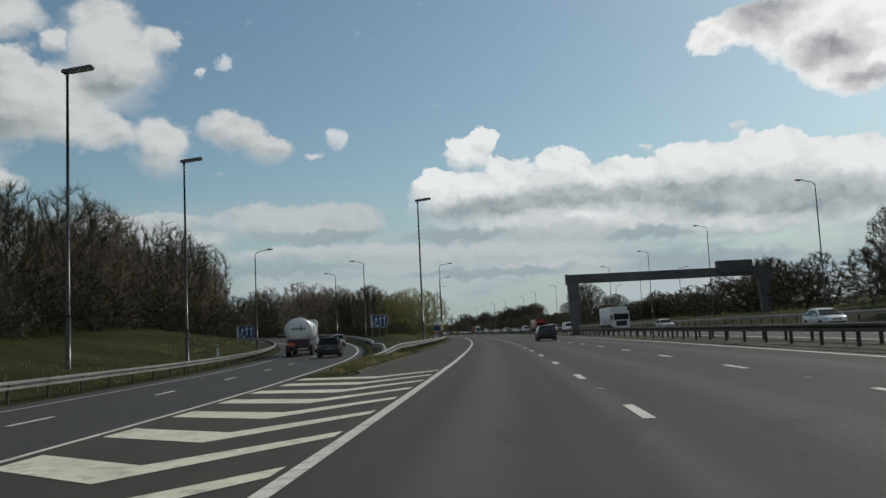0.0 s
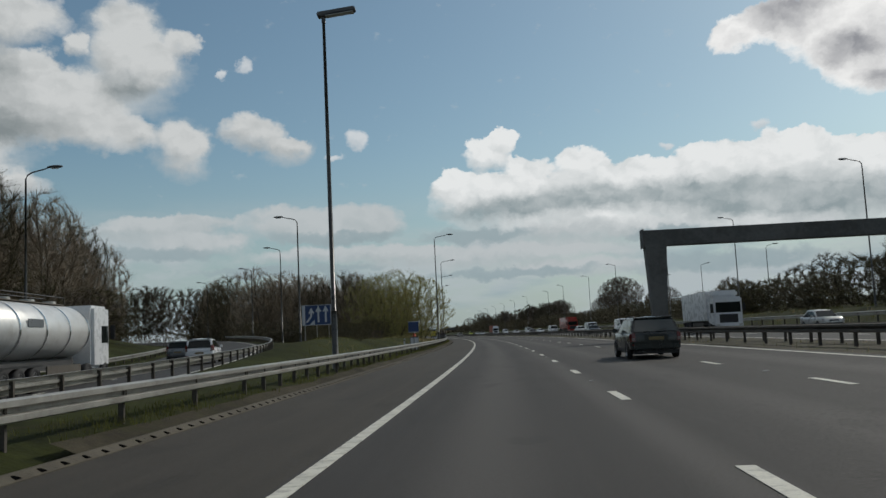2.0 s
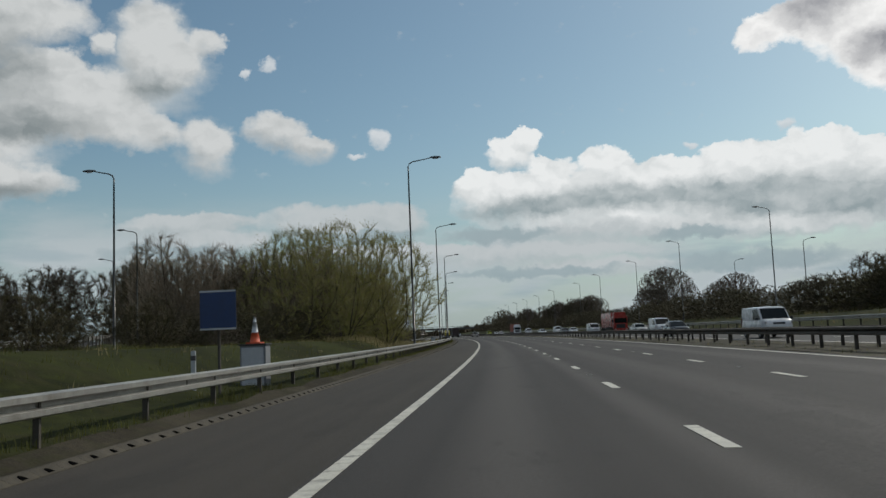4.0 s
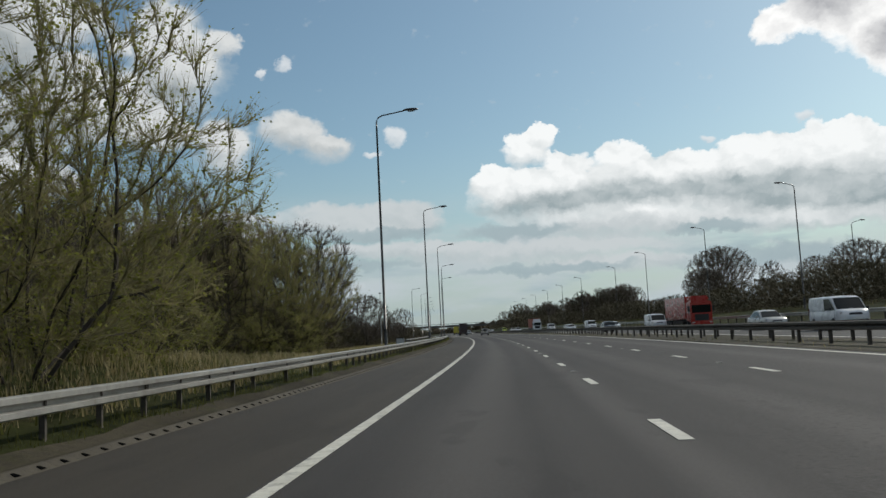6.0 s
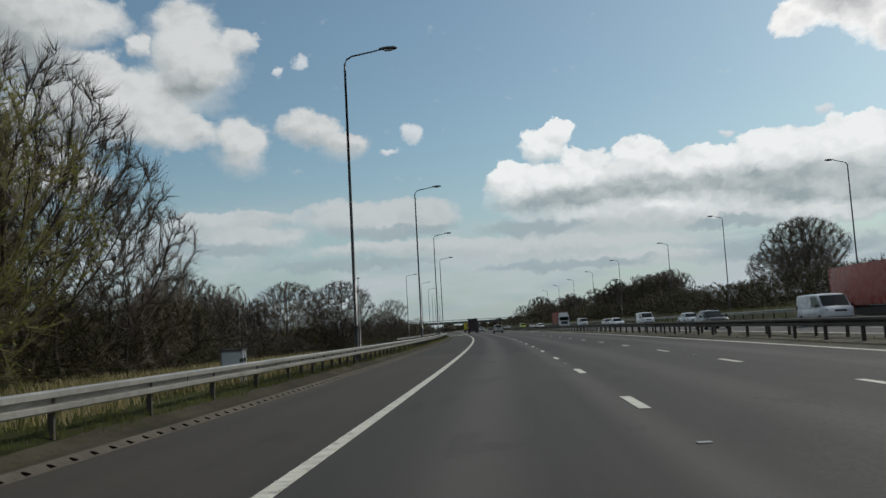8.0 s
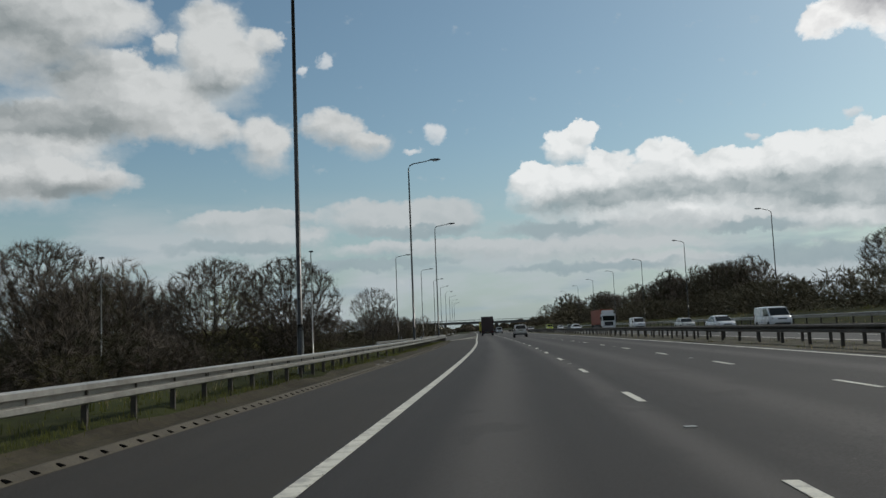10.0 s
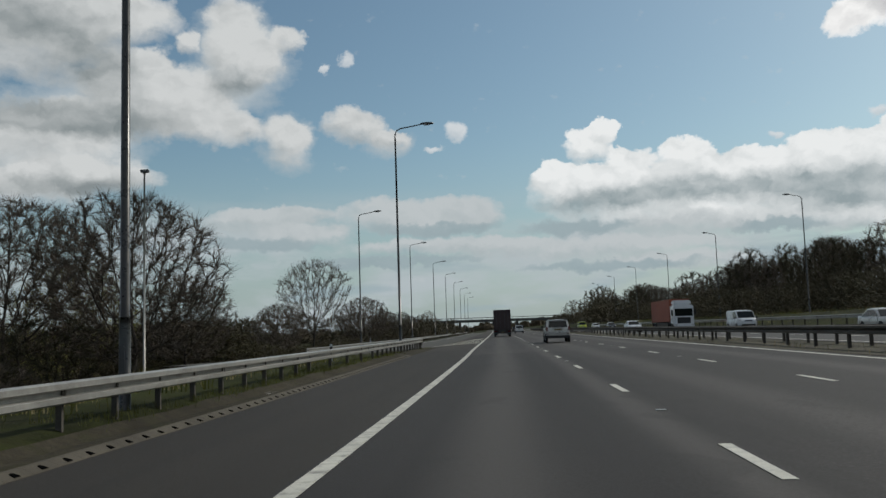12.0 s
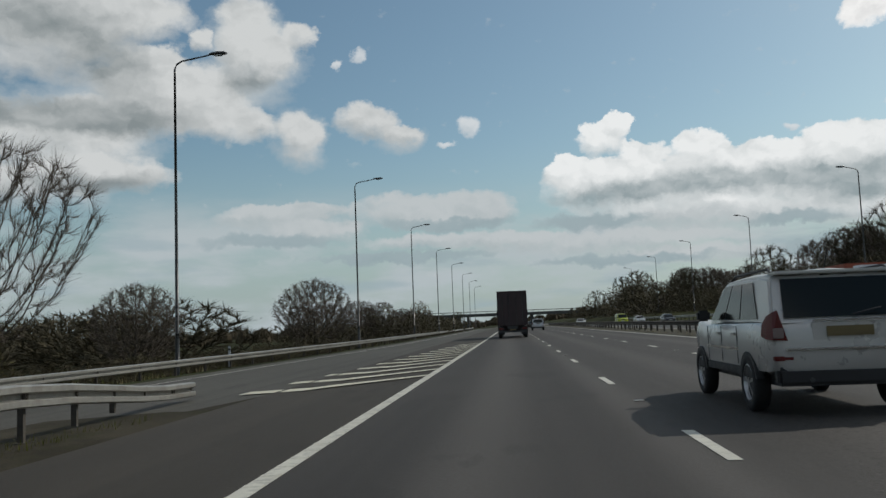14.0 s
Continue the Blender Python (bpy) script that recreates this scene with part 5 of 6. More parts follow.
    part("front_bumper", boxed(-hw * 0.7, L / 2 - 0.05, sill + 0.05, hw * 0.7, L / 2 + 0.03, sill + 0.2, bevel=0.03), PLASTIC, host)
    part("grille", boxed(-hw * 0.38, L / 2 - 0.09, nose - 0.26, hw * 0.38, L / 2 + 0.012, nose - 0.14, bevel=0.015), PLASTIC, host)
    pz = spec.get("plate", belt - 0.28)
    number = part("rear_plate", boxed(-0.26, -L / 2 - 0.03, pz, 0.26, -L / 2 - 0.008, pz + 0.115, bevel=0.004), PLATE_YELLOW, host, "yellow number plate")
    part("plate_bar", boxed(-0.2, -L / 2 - 0.034, pz + 0.03, 0.2, -L / 2 - 0.031, pz + 0.085), PLASTIC if spec.get("plate_bar") else PLATE_YELLOW, number)
    part("front_plate", boxed(-0.26, L / 2 + 0.012, sill + 0.2, 0.26, L / 2 + 0.034, sill + 0.31, bevel=0.004), PLATE_WHITE, host)
    part("plate_recess", boxed(-0.42, -L / 2 - 0.006, pz - 0.05, 0.42, -L / 2 + 0.05, pz + 0.16, bevel=0.01), paint, body)
    part("tailgate_strip", boxed(-0.40, -L / 2 - 0.03, pz + 0.165, 0.40, -L / 2 + 0.02, pz + 0.195, bevel=0.006), spec.get("strip", paint), host)
    part("bumper_strip", boxed(-hw * 0.8, -L / 2 - 0.04, sill + 0.30, hw * 0.8, -L / 2 + 0.03, sill + 0.325, bevel=0.006), spec.get("strip", paint), host)
    wy = slope(0.08, yr0, yr1)
    part("rear_wiper", tubed([(0.05, wy - 0.05, zb + 0.02), (0.38, wy - 0.03, zb + 0.09)], 0.01, 5), PLASTIC, host)
    part("high_brake_lamp", boxed(-0.16, yr1 - 0.035, H - 0.07, 0.16, yr1 + 0.06, H - 0.045, bevel=0.006), GLASS, host)
    part("spoiler", boxed(-wr * 0.95, yr1 - 0.10, H - 0.035, wr * 0.95, yr1 + 0.2, H + 0.005, bevel=0.012), paint, host)
    part("aerial", tubed([(0.0, yr1 + 0.25, H + 0.02), (0.0, yr1 + 0.08, H + 0.27)], 0.006, 5), PLASTIC, host)
    part("exhaust", tubed([(-hw * 0.5, -L / 2 - 0.03, sill - 0.04), (-hw * 0.5, -L / 2 + 0.4, sill - 0.04)], 0.03, 8), DARK_STEEL, host)
    part("underbody", boxed(-hw * 0.82, -L / 2 + 0.2, sill - 0.12, hw * 0.82, L / 2 - 0.25, sill + 0.02), PLASTIC, host)
    return host


ESTATE = dict(L=4.72, W=1.80, H=1.45, sill=0.30, belt=0.92, bonnet=0.86, r=0.315, cabin=(-2.30, -1.92, 0.25, 1.02), back=0.98, front=0.92, quarter=0.12, roof=0.76, lamp=(0.62, 0.92), bumper=GREEN_BLACK, bump=0.12, plate=0.66)
SUV = dict(L=4.42, W=1.83, H=1.69, sill=0.47, belt=1.10, bonnet=1.06, r=0.352, cabin=(-2.17, -1.80, 0.22, 0.92), back=0.92, front=0.88, quarter=0.52, pillar=0.13, roof=0.80, lamp=(0.88, 1.23), lamp_top=0.86, lamp_in=0.76, lamp_skew=0.1, mirror=PLASTIC, strip=CHROME, mould=CHROME, plate=0.92, bump=-0.05, bump_low=0.14)
HATCH = dict(L=4.05, W=1.70, H=1.48, sill=0.30, belt=0.93, bonnet=0.88, r=0.30, cabin=(-1.98, -1.68, 0.15, 1.0), back=0.72, front=0.80, quarter=0.12, roof=0.76, lamp=(0.78, 1.14), panes=2, plate=0.60)
SALOON = dict(L=4.5, W=1.76, H=1.43, sill=0.29, belt=0.90, bonnet=0.82, r=0.31, cabin=(-1.75, -1.05, 0.2, 1.1), back=0.95, front=0.88, quarter=0.2, roof=0.72, lamp=(0.66, 0.9), tail=0.95, panes=2, plate=0.62)
VAN = dict(L=4.8, W=1.92, H=1.95, sill=0.38, belt=1.12, bonnet=1.1, r=0.33, cabin=(-2.38, -2.30, 1.0, 1.85), back=0.95, front=0.85, quarter=2.55, roof=0.86, lamp=(0.75, 1.35), panes=1, mirror=PLASTIC, plate=0.7)


def van(name, label, m, paint, group):
    return car(name, label, "van", m, VAN, paint, GLASS, group)


car("estate_car", "dark green-black estate car with roof rails in the second lane", "car", at(71.9, 5.3, 0), ESTATE, GREEN_BLACK, GLASS_CLEAR, "", True)
car("suv", "silver sport-utility car with large red tail lamps", "car", at(364.8, 3.96, 0), SUV, SILVER, GLASS, "", True)


def slip_pose(s, off):
    d = slip_mid(s) + off
    return at(s, d, slip_z(s, d), math.degrees(math.atan2(slip_mid(s) - slip_mid(s + 2), 2.0)))


car("hatchback", "dark grey hatchback with one brake lamp bright, on the slip road", "car", slip_pose(52.8, 1.75), HATCH, DARK_GREY)
white_hatch = car("hatchback", "small white hatchback on the slip road", "car", slip_pose(91.0, 1.8), HATCH, WHITE_PAINT, None, "white hatchbacks")
grey_hatch = car("hatchback", "grey hatchback on the slip road", "car", slip_pose(104.0, -1.8), HATCH, MID_GREY, None, "grey cars")
copy_thing(white_hatch, slip_pose(118.0, -1.7))
white_saloon = car("saloon_car", "white saloon car on the opposite carriageway", "car", at(52, 24.1, 0.02, 180), SALOON, WHITE_PAINT, None, "oncoming cars")
silver_saloon = car("saloon_car", "silver saloon car on the opposite carriageway", "car", at(104, 24.1, 0.02, 180), SALOON, SILVER, None, "oncoming cars")
dark_saloon = car("saloon_car", "dark grey saloon car on the opposite carriageway", "car", at(262, 16.8, 0.02, 180), SALOON, DARK_GREY, None, "oncoming cars")
white_van = van("van", "white panel van on the opposite carriageway", at(146, 16.8, 0.02, 180), WHITE_PAINT, "oncoming vans")
van("van", "lime-yellow panel van on the opposite carriageway", at(512, 20.4, 0.02, 180), YELLOW_GREEN, "oncoming vans")
for src, s, d in ((silver_saloon, 209, 20.4), (white_van, 196, 20.4), (white_van, 249, 20.4), (white_saloon, 298, 24.1), (white_saloon, 326, 20.4), (white_van, 323, 24.1),
                  (silver_saloon, 355, 24.1), (white_saloon, 410, 16.8), (white_van, 387, 24.1), (white_saloon, 515, 24.1), (dark_saloon, 486, 24.1), (white_saloon, 596, 20.4), (silver_saloon, 560, 16.8), (dark_saloon, 172, 16.8)):
    copy_thing(src, at(s, d, 0.02, 180))
white_suv = car("suv", "white sport-utility car far ahead in the second lane", "car", at(482, 4.0, 0), SUV, WHITE_PAINT)
copy_thing(dark_saloon, at(530, 4.2, 0))


def lorry_wheel(host, x, y, r=0.5, w=0.3):
    return wheel(host, x, y, r, w, DARK_STEEL, 8)


def box_lorry(m, label, body_mat, rear_mat, length=9.5, cab_mat=None, height=3.95, group=""):
    """A box lorry pointing to +y, its rear doors at y = 0."""
    host = thing("lorry", m, label, "lorry", group)
    part("cargo_box", boxed(-1.25, 0.03, 1.1, 1.25, length, height, bevel=0.03), body_mat, host)
    frame_d = part("rear_frame", boxed(-1.26, -0.02, height - 0.16, 1.26, 0.03, height + 0.01, bevel=0.01), rear_mat, host)
    for x in (-1.26, 1.16):
        part("corner_post", boxed(x, -0.02, 1.0, x + 0.10, 0.03, height - 0.16, bevel=0.01), rear_mat, host)
    for x0, x1 in ((-1.15, -0.01), (0.01, 1.15)):
        door = part("rear_door", boxed(x0, -0.015, 1.05, x1, 0.025, height - 0.18, bevel=0.008), rear_mat, host)
        for q in (0.3, 0.75):
            xx = x0 + (x1 - x0) * q
            part("lock_rod", tubed([(xx, -0.035, 1.1), (xx, -0.035, height - 0.25)], 0.018, 6), DARK_STEEL, door)
        for z in (1.5, 2.4, 3.3):
            xh = x0 if x0 < -0.5 else x1
            part("hinge", boxed(xh - 0.12 if xh > 0 else xh, -0.03, z, xh if xh > 0 else xh + 0.12, -0.014, z + 0.06), DARK_STEEL, door)
    part("chassis", boxed(-0.45, 0.1, 0.75, 0.45, length + 1.2, 1.06), DARK_STEEL, host)
    part("under_run_bar", boxed(-1.2, -0.06, 0.48, 1.2, 0.06, 0.62, bevel=0.02), DARK_STEEL, host)
    for sg in (-1, 1):
        lamp = part("tail_lamp", boxed(sg * 0.98 - 0.2, -0.05, 0.72, sg * 0.98 + 0.2, 0.05, 0.88, bevel=0.02), RED_LENS, host)
        part("mudguard", boxed(sg * 0.98 - 0.28, 0.3, 0.3, sg * 0.98 + 0.28, 0.33, 1.0), PLASTIC, host)
        part("side_guard", boxed(sg * 1.2 - 0.03, 3.6, 0.5, sg * 1.2 + 0.03, length - 1.6, 0.95), GALV_DULL, host)
        for y in (1.0, 2.35, length + 0.4):
            lorry_wheel(host, sg * 1.23, y)
    part("rear_plate", boxed(-0.26, -0.08, 0.64, 0.26, -0.062, 0.75), PLATE_YELLOW, host)
    cab = part("cab", boxed(-1.23, length + 0.25, 0.7, 1.23, length + 2.3, 3.1, bevel=0.12), cab_mat or body_mat, host)
    part("windscreen", boxed(-1.08, length + 2.285, 1.75, 1.08, length + 2.315, 2.65, bevel=0.01), GLASS, cab)
    part("wind_deflector", boxed(-1.1, length + 0.35, 3.1, 1.1, length + 1.7, 3.7, bevel=0.15), cab_mat or body_mat, cab)
    part("grille", boxed(-0.8, length + 2.29, 0.85, 0.8, length + 2.32, 1.6, bevel=0.01), PLASTIC, cab)
    part("bumper", boxed(-1.22, length + 2.2, 0.4, 1.22, length + 2.36, 0.85, bevel=0.05), cab_mat or body_mat, cab)
    for sg in (-1, 1):
        part("side_window", boxed(sg * 1.235 - 0.006, length + 1.1, 1.75, sg * 1.235 + 0.006, length + 2.1, 2.5), GLASS, cab)
        part("mirror", boxed(sg * 1.42 - 0.1, length + 2.1, 1.9, sg * 1.42 + 0.1, length + 2.2, 2.55, bevel=0.03), PLASTIC, cab)
        part("headlamp", boxed(sg * 0.98 - 0.18, length + 2.32, 0.58, sg * 0.98 + 0.18, length + 2.37, 0.76, bevel=0.02), CLEAR_LENS, cab)
    return host


box_lorry(at(424.5, 0.15, 0), "tall box lorry with dark maroon rear doors in the first lane", MAROON, MAROON, 9.5)
box_lorry(at(522, 0.0, 0), "yellow box lorry far ahead in the first lane", YELLOW_PAINT, YELLOW_PAINT, 7.0, height=3.6)
box_lorry(at(126.0, 20.4, 0.02, 180), "white box lorry on the opposite carriageway", WHITE_PAINT, WHITE_PAINT, 9.0, height=3.7, group="oncoming lorries")
box_lorry(at(254.0, 24.1, 0.02, 180), "red box lorry on the opposite carriageway", RED_PAINT, RED_PAINT, 10.0, RED_PAINT, 3.7, "oncoming lorries")
box_lorry(at(420.0, 22.3, 0.02, 180), "lorry with white cab and rust-red curtain sides", RUST_SIDE, RUST_SIDE, 12.5, WHITE_PAINT, 3.9, "oncoming lorries")


def tanker(m):
    """An articulated tanker pointing to +y; the tank's rear end at y = 0."""
    host = thing("tanker_lorry", m, "articulated tanker lorry with a pale cylindrical tank", "lorry")
    bm = bmesh.new()
    seg = 40
    prof = [(0.0, 0.0), (0.0, 0.55), (0.03, 0.93), (0.10, 1.0), (9.4, 1.0), (9.5, 0.93), (9.55, 0.5), (9.56, 0.0)]
    rings = []
    for y, k in prof:
        rings.append([bm.verts.new((1.24 * k * math.cos(a * math.tau / seg), y, 2.35 + 1.12 * k * math.sin(a * math.tau / seg))) for a in range(seg)] if k else None)
    for a, b in zip(rings[1:-1], rings[2:-1]):
        for k in range(seg):
            bm.faces.new((a[k], a[(k + 1) % seg], b[(k + 1) % seg], b[k]))
    bm.faces.new(rings[1]), bm.faces.new(list(reversed(rings[-2])))
    bmesh.ops.recalc_face_normals(bm, faces=bm.faces)
    tank = part("tank", bm, TANK, host, "pale metal-clad tank", smooth=True)
    for y in (0.12, 2.3, 4.7, 7.1, 9.3):
        bm = bmesh.new()
        r0, r1 = ([[bm.verts.new((1.262 * math.cos(a * math.tau / seg), y + q, 2.35 + 1.142 * math.sin(a * math.tau / seg))) for a in range(seg)] for q in (0, 0.12)])
        for k in range(seg):
            bm.faces.new((r0[k], r0[(k + 1) % seg], r1[(k + 1) % seg], r1[k]))
        part("band", bm, CHROME, tank, "bright clamping band")
    # dark emblem on the rear end: plain slanted strokes
    for k in range(6):
        x = -0.62 + k * 0.22
        bm = boxed(x, -0.012, 2.38, x + 0.15, -0.002, 2.58)
        part("emblem_stroke", bm, DARK_STEEL, tank)
    part("emblem_flash", boxed(0.22, -0.013, 2.25, 0.34, -0.0025, 2.78), DARK_STEEL, tank)
    for y, z0, z1 in ((3.0, 2.45, 2.75),):
        part("side_panel", boxed(1.24, y, z0, 1.262, y + 1.4, z1, bevel=0.01), MID_GREY, tank)
    part("walkway", boxed(-0.42, 0.8, 3.46, 0.42, 8.8, 3.5), GALV_DULL, host)
    for y in (1.6, 3.8, 6.0, 8.2):
        part("hatch_lid", tubed([(0, y, 3.48), (0, y, 3.62)], [0.3, 0.27], 16), GALV, host)
    for sg in (-1, 1):
        part("walkway_rail", tubed([(sg * 0.42, 0.8, 3.5), (sg * 0.42, 0.9, 3.78), (sg * 0.42, 8.7, 3.78), (sg * 0.42, 8.8, 3.5)], 0.02, 6), DARK_STEEL, host)
    part("rear_cabinet", boxed(-1.0, -0.25, 0.75, 1.0, 0.35, 1.55, bevel=0.03), MAROON, host, "dark maroon valve cabinet")
    part("hazard_plate", boxed(-0.95, -0.28, 0.95, -0.35, -0.255, 1.25), CONE_RED, host)
    part("under_run_bar", boxed(-1.2, -0.3, 0.45, 1.2, -0.18, 0.6, bevel=0.02), MAROON, host)
    part("chassis", boxed(-0.5, 0.2, 0.85, 0.5, 9.6, 1.25), DARK_STEEL, host)
    for sg in (-1, 1):
        for y in (1.1, 2.4, 3.7, 9.4, 11.6):
            lorry_wheel(host, sg * 1.23, y)
        part("mudguard", boxed(sg * 1.0 - 0.26, 0.5, 1.02, sg * 1.0 + 0.26, 4.3, 1.08, bevel=0.02), PLASTIC, host)
        part("tail_lamp", boxed(sg * 1.0 - 0.18, -0.31, 0.62, sg * 1.0 + 0.18, -0.24, 0.76, bevel=0.02), RED_LENS, host)
        part("side_guard", boxed(sg * 1.2 - 0.03, 4.8, 0.5, sg * 1.2 + 0.03, 8.4, 1.0), GALV_DULL, host)
    cab = part("cab", boxed(-1.22, 10.0, 0.75, 1.22, 12.2, 3.5, bevel=0.14), WHITE_PAINT, host, "white lorry cab")
    part("windscreen", boxed(-1.05, 12.19, 1.9, 1.05, 12.215, 2.75, bevel=0.01), GLASS, cab)
    for sg in (-1, 1):
        part("side_window", boxed(sg * 1.225 - 0.006, 11.1, 1.85, sg * 1.225 + 0.006, 12.0, 2.6), GLASS, cab)
        part("mirror", boxed(sg * 1.42 - 0.1, 12.0, 2.0, sg * 1.42 + 0.1, 12.12, 2.65, bevel=0.03), PLASTIC, cab)
    return host


tanker(slip_pose(65.5, -1.75))


# ---- trees, bushes, grass ----
BARK = surface("bark", (0.055, 0.047, 0.039), 0.9, spec=0.15, scale=5.0, spread=0.35, bump=0.6, bump_scale=25.0)
TWIG = surface("bare_twigs", (0.125, 0.102, 0.080), 0.85, spec=0.15, scale=1.2, spread=0.25, per_object=0.2)
TWIG_WOOD = surface("woodland_twigs", (0.25, 0.205, 0.15), 0.85, spec=0.15, scale=1.2, spread=0.25, per_object=0.25)
TWIG_THICKET = surface("thicket_twigs", (0.082, 0.070, 0.043), 0.85, spec=0.15, scale=1.2, spread=0.3, per_object=0.25)
TWIG_GREEN = surface("budding_twigs", (0.24, 0.215, 0.11), 0.8, spec=0.15, scale=1.2, spread=0.25, per_object=0.12, thin=0.4)
LEAF_SPRING = surface("spring_leaves", (0.24, 0.25, 0.055), 0.65, spec=0.15, scale=0.6, spread=0.35, per_object=0.15, thin=0.5)
LEAF_OLIVE = surface("olive_leaves", (0.098, 0.092, 0.034), 0.7, spec=0.15, scale=1.0, spread=0.35, per_object=0.25, thin=0.35)
LEAF_BROWN = surface("brown_thicket_leaves", (0.075, 0.058, 0.034), 0.8, spec=0.15, scale=1.0, spread=0.3, per_object=0.25, thin=0.2)
LEAF_DARK = surface("dark_evergreen_leaves", (0.048, 0.050, 0.024), 0.65, spec=0.15, scale=1.0, spread=0.3, per_object=0.25, thin=0.2)


class Mesher:
    """Collects limbs, twigs and leaves as plain lists."""

    def __init__(self):
        self.v, self.f = [], []

    def limb(self, pts, radii, sides):
        n0, n = len(self.v), len(pts)
        for i, p in enumerate(pts):
            w = (pts[min(i + 1, n - 1)] - pts[max(i - 1, 0)]).normalized()
            u = w.cross(Vector((0.31, 0.17, 0.93)))
            u = u.normalized() if u.length > 0.05 else Vector((1, 0, 0))
            q = w.cross(u)
            for k in range(sides):
                a = k * math.tau / sides
                self.v.append(p + (u * math.cos(a) + q * math.sin(a)) * radii[i])
        for i in range(n - 1):
            for k in range(sides):
                a, b = n0 + i * sides + k, n0 + i * sides + (k + 1) % sides
                self.f.append((a, b, b + sides, a + sides))

    def leaf(self, p, size, rng):
        a = Vector((rng.uniform(-1, 1), rng.uniform(-1, 1), rng.uniform(-0.6, 0.6))).normalized()
        b = a.cross(Vector((rng.uniform(-1, 1), rng.uniform(-1, 1), rng.uniform(-1, 1)))).normalized()
        n0 = len(self.v)
        self.v += [p, p + a * size * 0.5 + b * size * 0.36, p + a * size, p + a * size * 0.5 - b * size * 0.36]
        self.f.append((n0, n0 + 1, n0 + 2, n0 + 3))

    def sliver(self, p, along, length, width, rng):
        """A fine twig: one long thin triangle."""
        b = along.cross(Vector((rng.uniform(-1, 1), rng.uniform(-1, 1), rng.uniform(-1, 1)))).normalized() * width * 0.5
        n0 = len(self.v)
        self.v += [p - b, p + b, p + along * length]
        self.f.append((n0, n0 + 1, n0 + 2))

    def make(self, name, material, parent):
        return raw_mesh(name, self.v, self.f, material, parent)


def crown_radius(u, spec):
    """Half width of the crown at u of its height, as a share of its greatest."""
    belly = spec["belly"]
    if u < belly:
        return spec["foot"] + (1 - spec["foot"]) * math.sin(u / belly * math.pi / 2)
    return max(0.0, 1 - ((u - belly) / (1 - belly)) ** spec["dome"]) ** 0.5


def skeleton(rng, height, spec):
    """Limbs that grow towards points strewn through the crown. Returns places, parents and ways."""
    low, wide = spec["low"] * height, spec["wide"] * height
    goals = []
    lumps = [(rng.uniform(0, math.tau), rng.uniform(0.1, 0.9), rng.uniform(-0.16, 0.12)) for _ in range(9)]
    while len(goals) < spec["goals"]:
        u, a = rng.random(), rng.uniform(0, math.tau)
        edge = crown_radius(u, spec)
        for la, lu, lg in lumps:
            edge += lg * math.exp(-((math.remainder(a - la, math.tau)) ** 2) / 0.35 - (u - lu) ** 2 / 0.04) * edge
        r = wide * edge * rng.random() ** 0.42
        goals.append((math.cos(a) * r, math.sin(a) * r, low + (height - low) * u))
    goals = np.array(goals)
    step, reach = spec["step"] * height, spec["kill"] * height
    places, parents, ways = [], [], []
    for k in range(spec["stems"]):
        a = k * math.tau / spec["stems"] + rng.uniform(0, 1)
        lean = spec["splay"] * rng.uniform(0.4, 1.2) if spec["stems"] > 1 else rng.uniform(0, 0.06)
        p = np.array([math.cos(a), math.sin(a), 0.0]) * (0.03 * height if spec["stems"] > 1 else 0) - np.array([0, 0, 0.4])
        w = np.array([math.cos(a) * lean, math.sin(a) * lean, 1.0])
        last = -1
        while True:
            places.append(p), parents.append(last), ways.append(w / np.linalg.norm(w))
            last = len(places) - 1
            if p[2] > low + 0.1 * (height - low) * rng.uniform(0.3, 1.5):
                break
            w = w + np.array([rng.gauss(0, 0.07), rng.gauss(0, 0.07), 0.02])
            p = p + w / np.linalg.norm(w) * step
    kids = [0] * len(places)
    arr = np.array(places)
    far = np.linalg.norm(goals[:, None] - arr[None], axis=2)
    near, dist = far.argmin(1), far.min(1)
    idle = np.zeros(len(goals))
    for _ in range(90):
        live = dist > reach
        if not live.any():
            break
        goals, near, dist, idle = goals[live], near[live], dist[live], idle[live]
        pull = {}
        way = (goals - np.array(places)[near]) / dist[:, None]
        for n, w in zip(near.tolist(), way):
            pull[n] = pull.get(n, 0) + w
        fresh = []
        for n, w in pull.items():
            if kids[n] > 3:
                continue
            size = np.linalg.norm(w)
            w = (w / size if size > 1e-6 else ways[n]) + ways[n] * spec["stiff"] + np.array([rng.gauss(0, spec["jitter"]), rng.gauss(0, spec["jitter"]), rng.gauss(0, spec["jitter"]) + spec["rise"]])
            w = w / np.linalg.norm(w)
            kids[n] += 1
            fresh.append(len(places))
            places.append(places[n] + w * step), parents.append(n), ways.append(w), kids.append(0)
        if not fresh:
            break
        new_at = np.array([places[i] for i in fresh])
        far = np.linalg.norm(goals[:, None] - new_at[None], axis=2)
        best, k = far.min(1), far.argmin(1)
        closer = best < dist
        near[closer], dist[closer] = np.array(fresh)[k[closer]], best[closer]
        # a goal to which no limb gets nearer is given up
        idle = np.where(closer, 0, idle + 1)
        dist[idle > 2] = 0.0
    return places, parents, ways


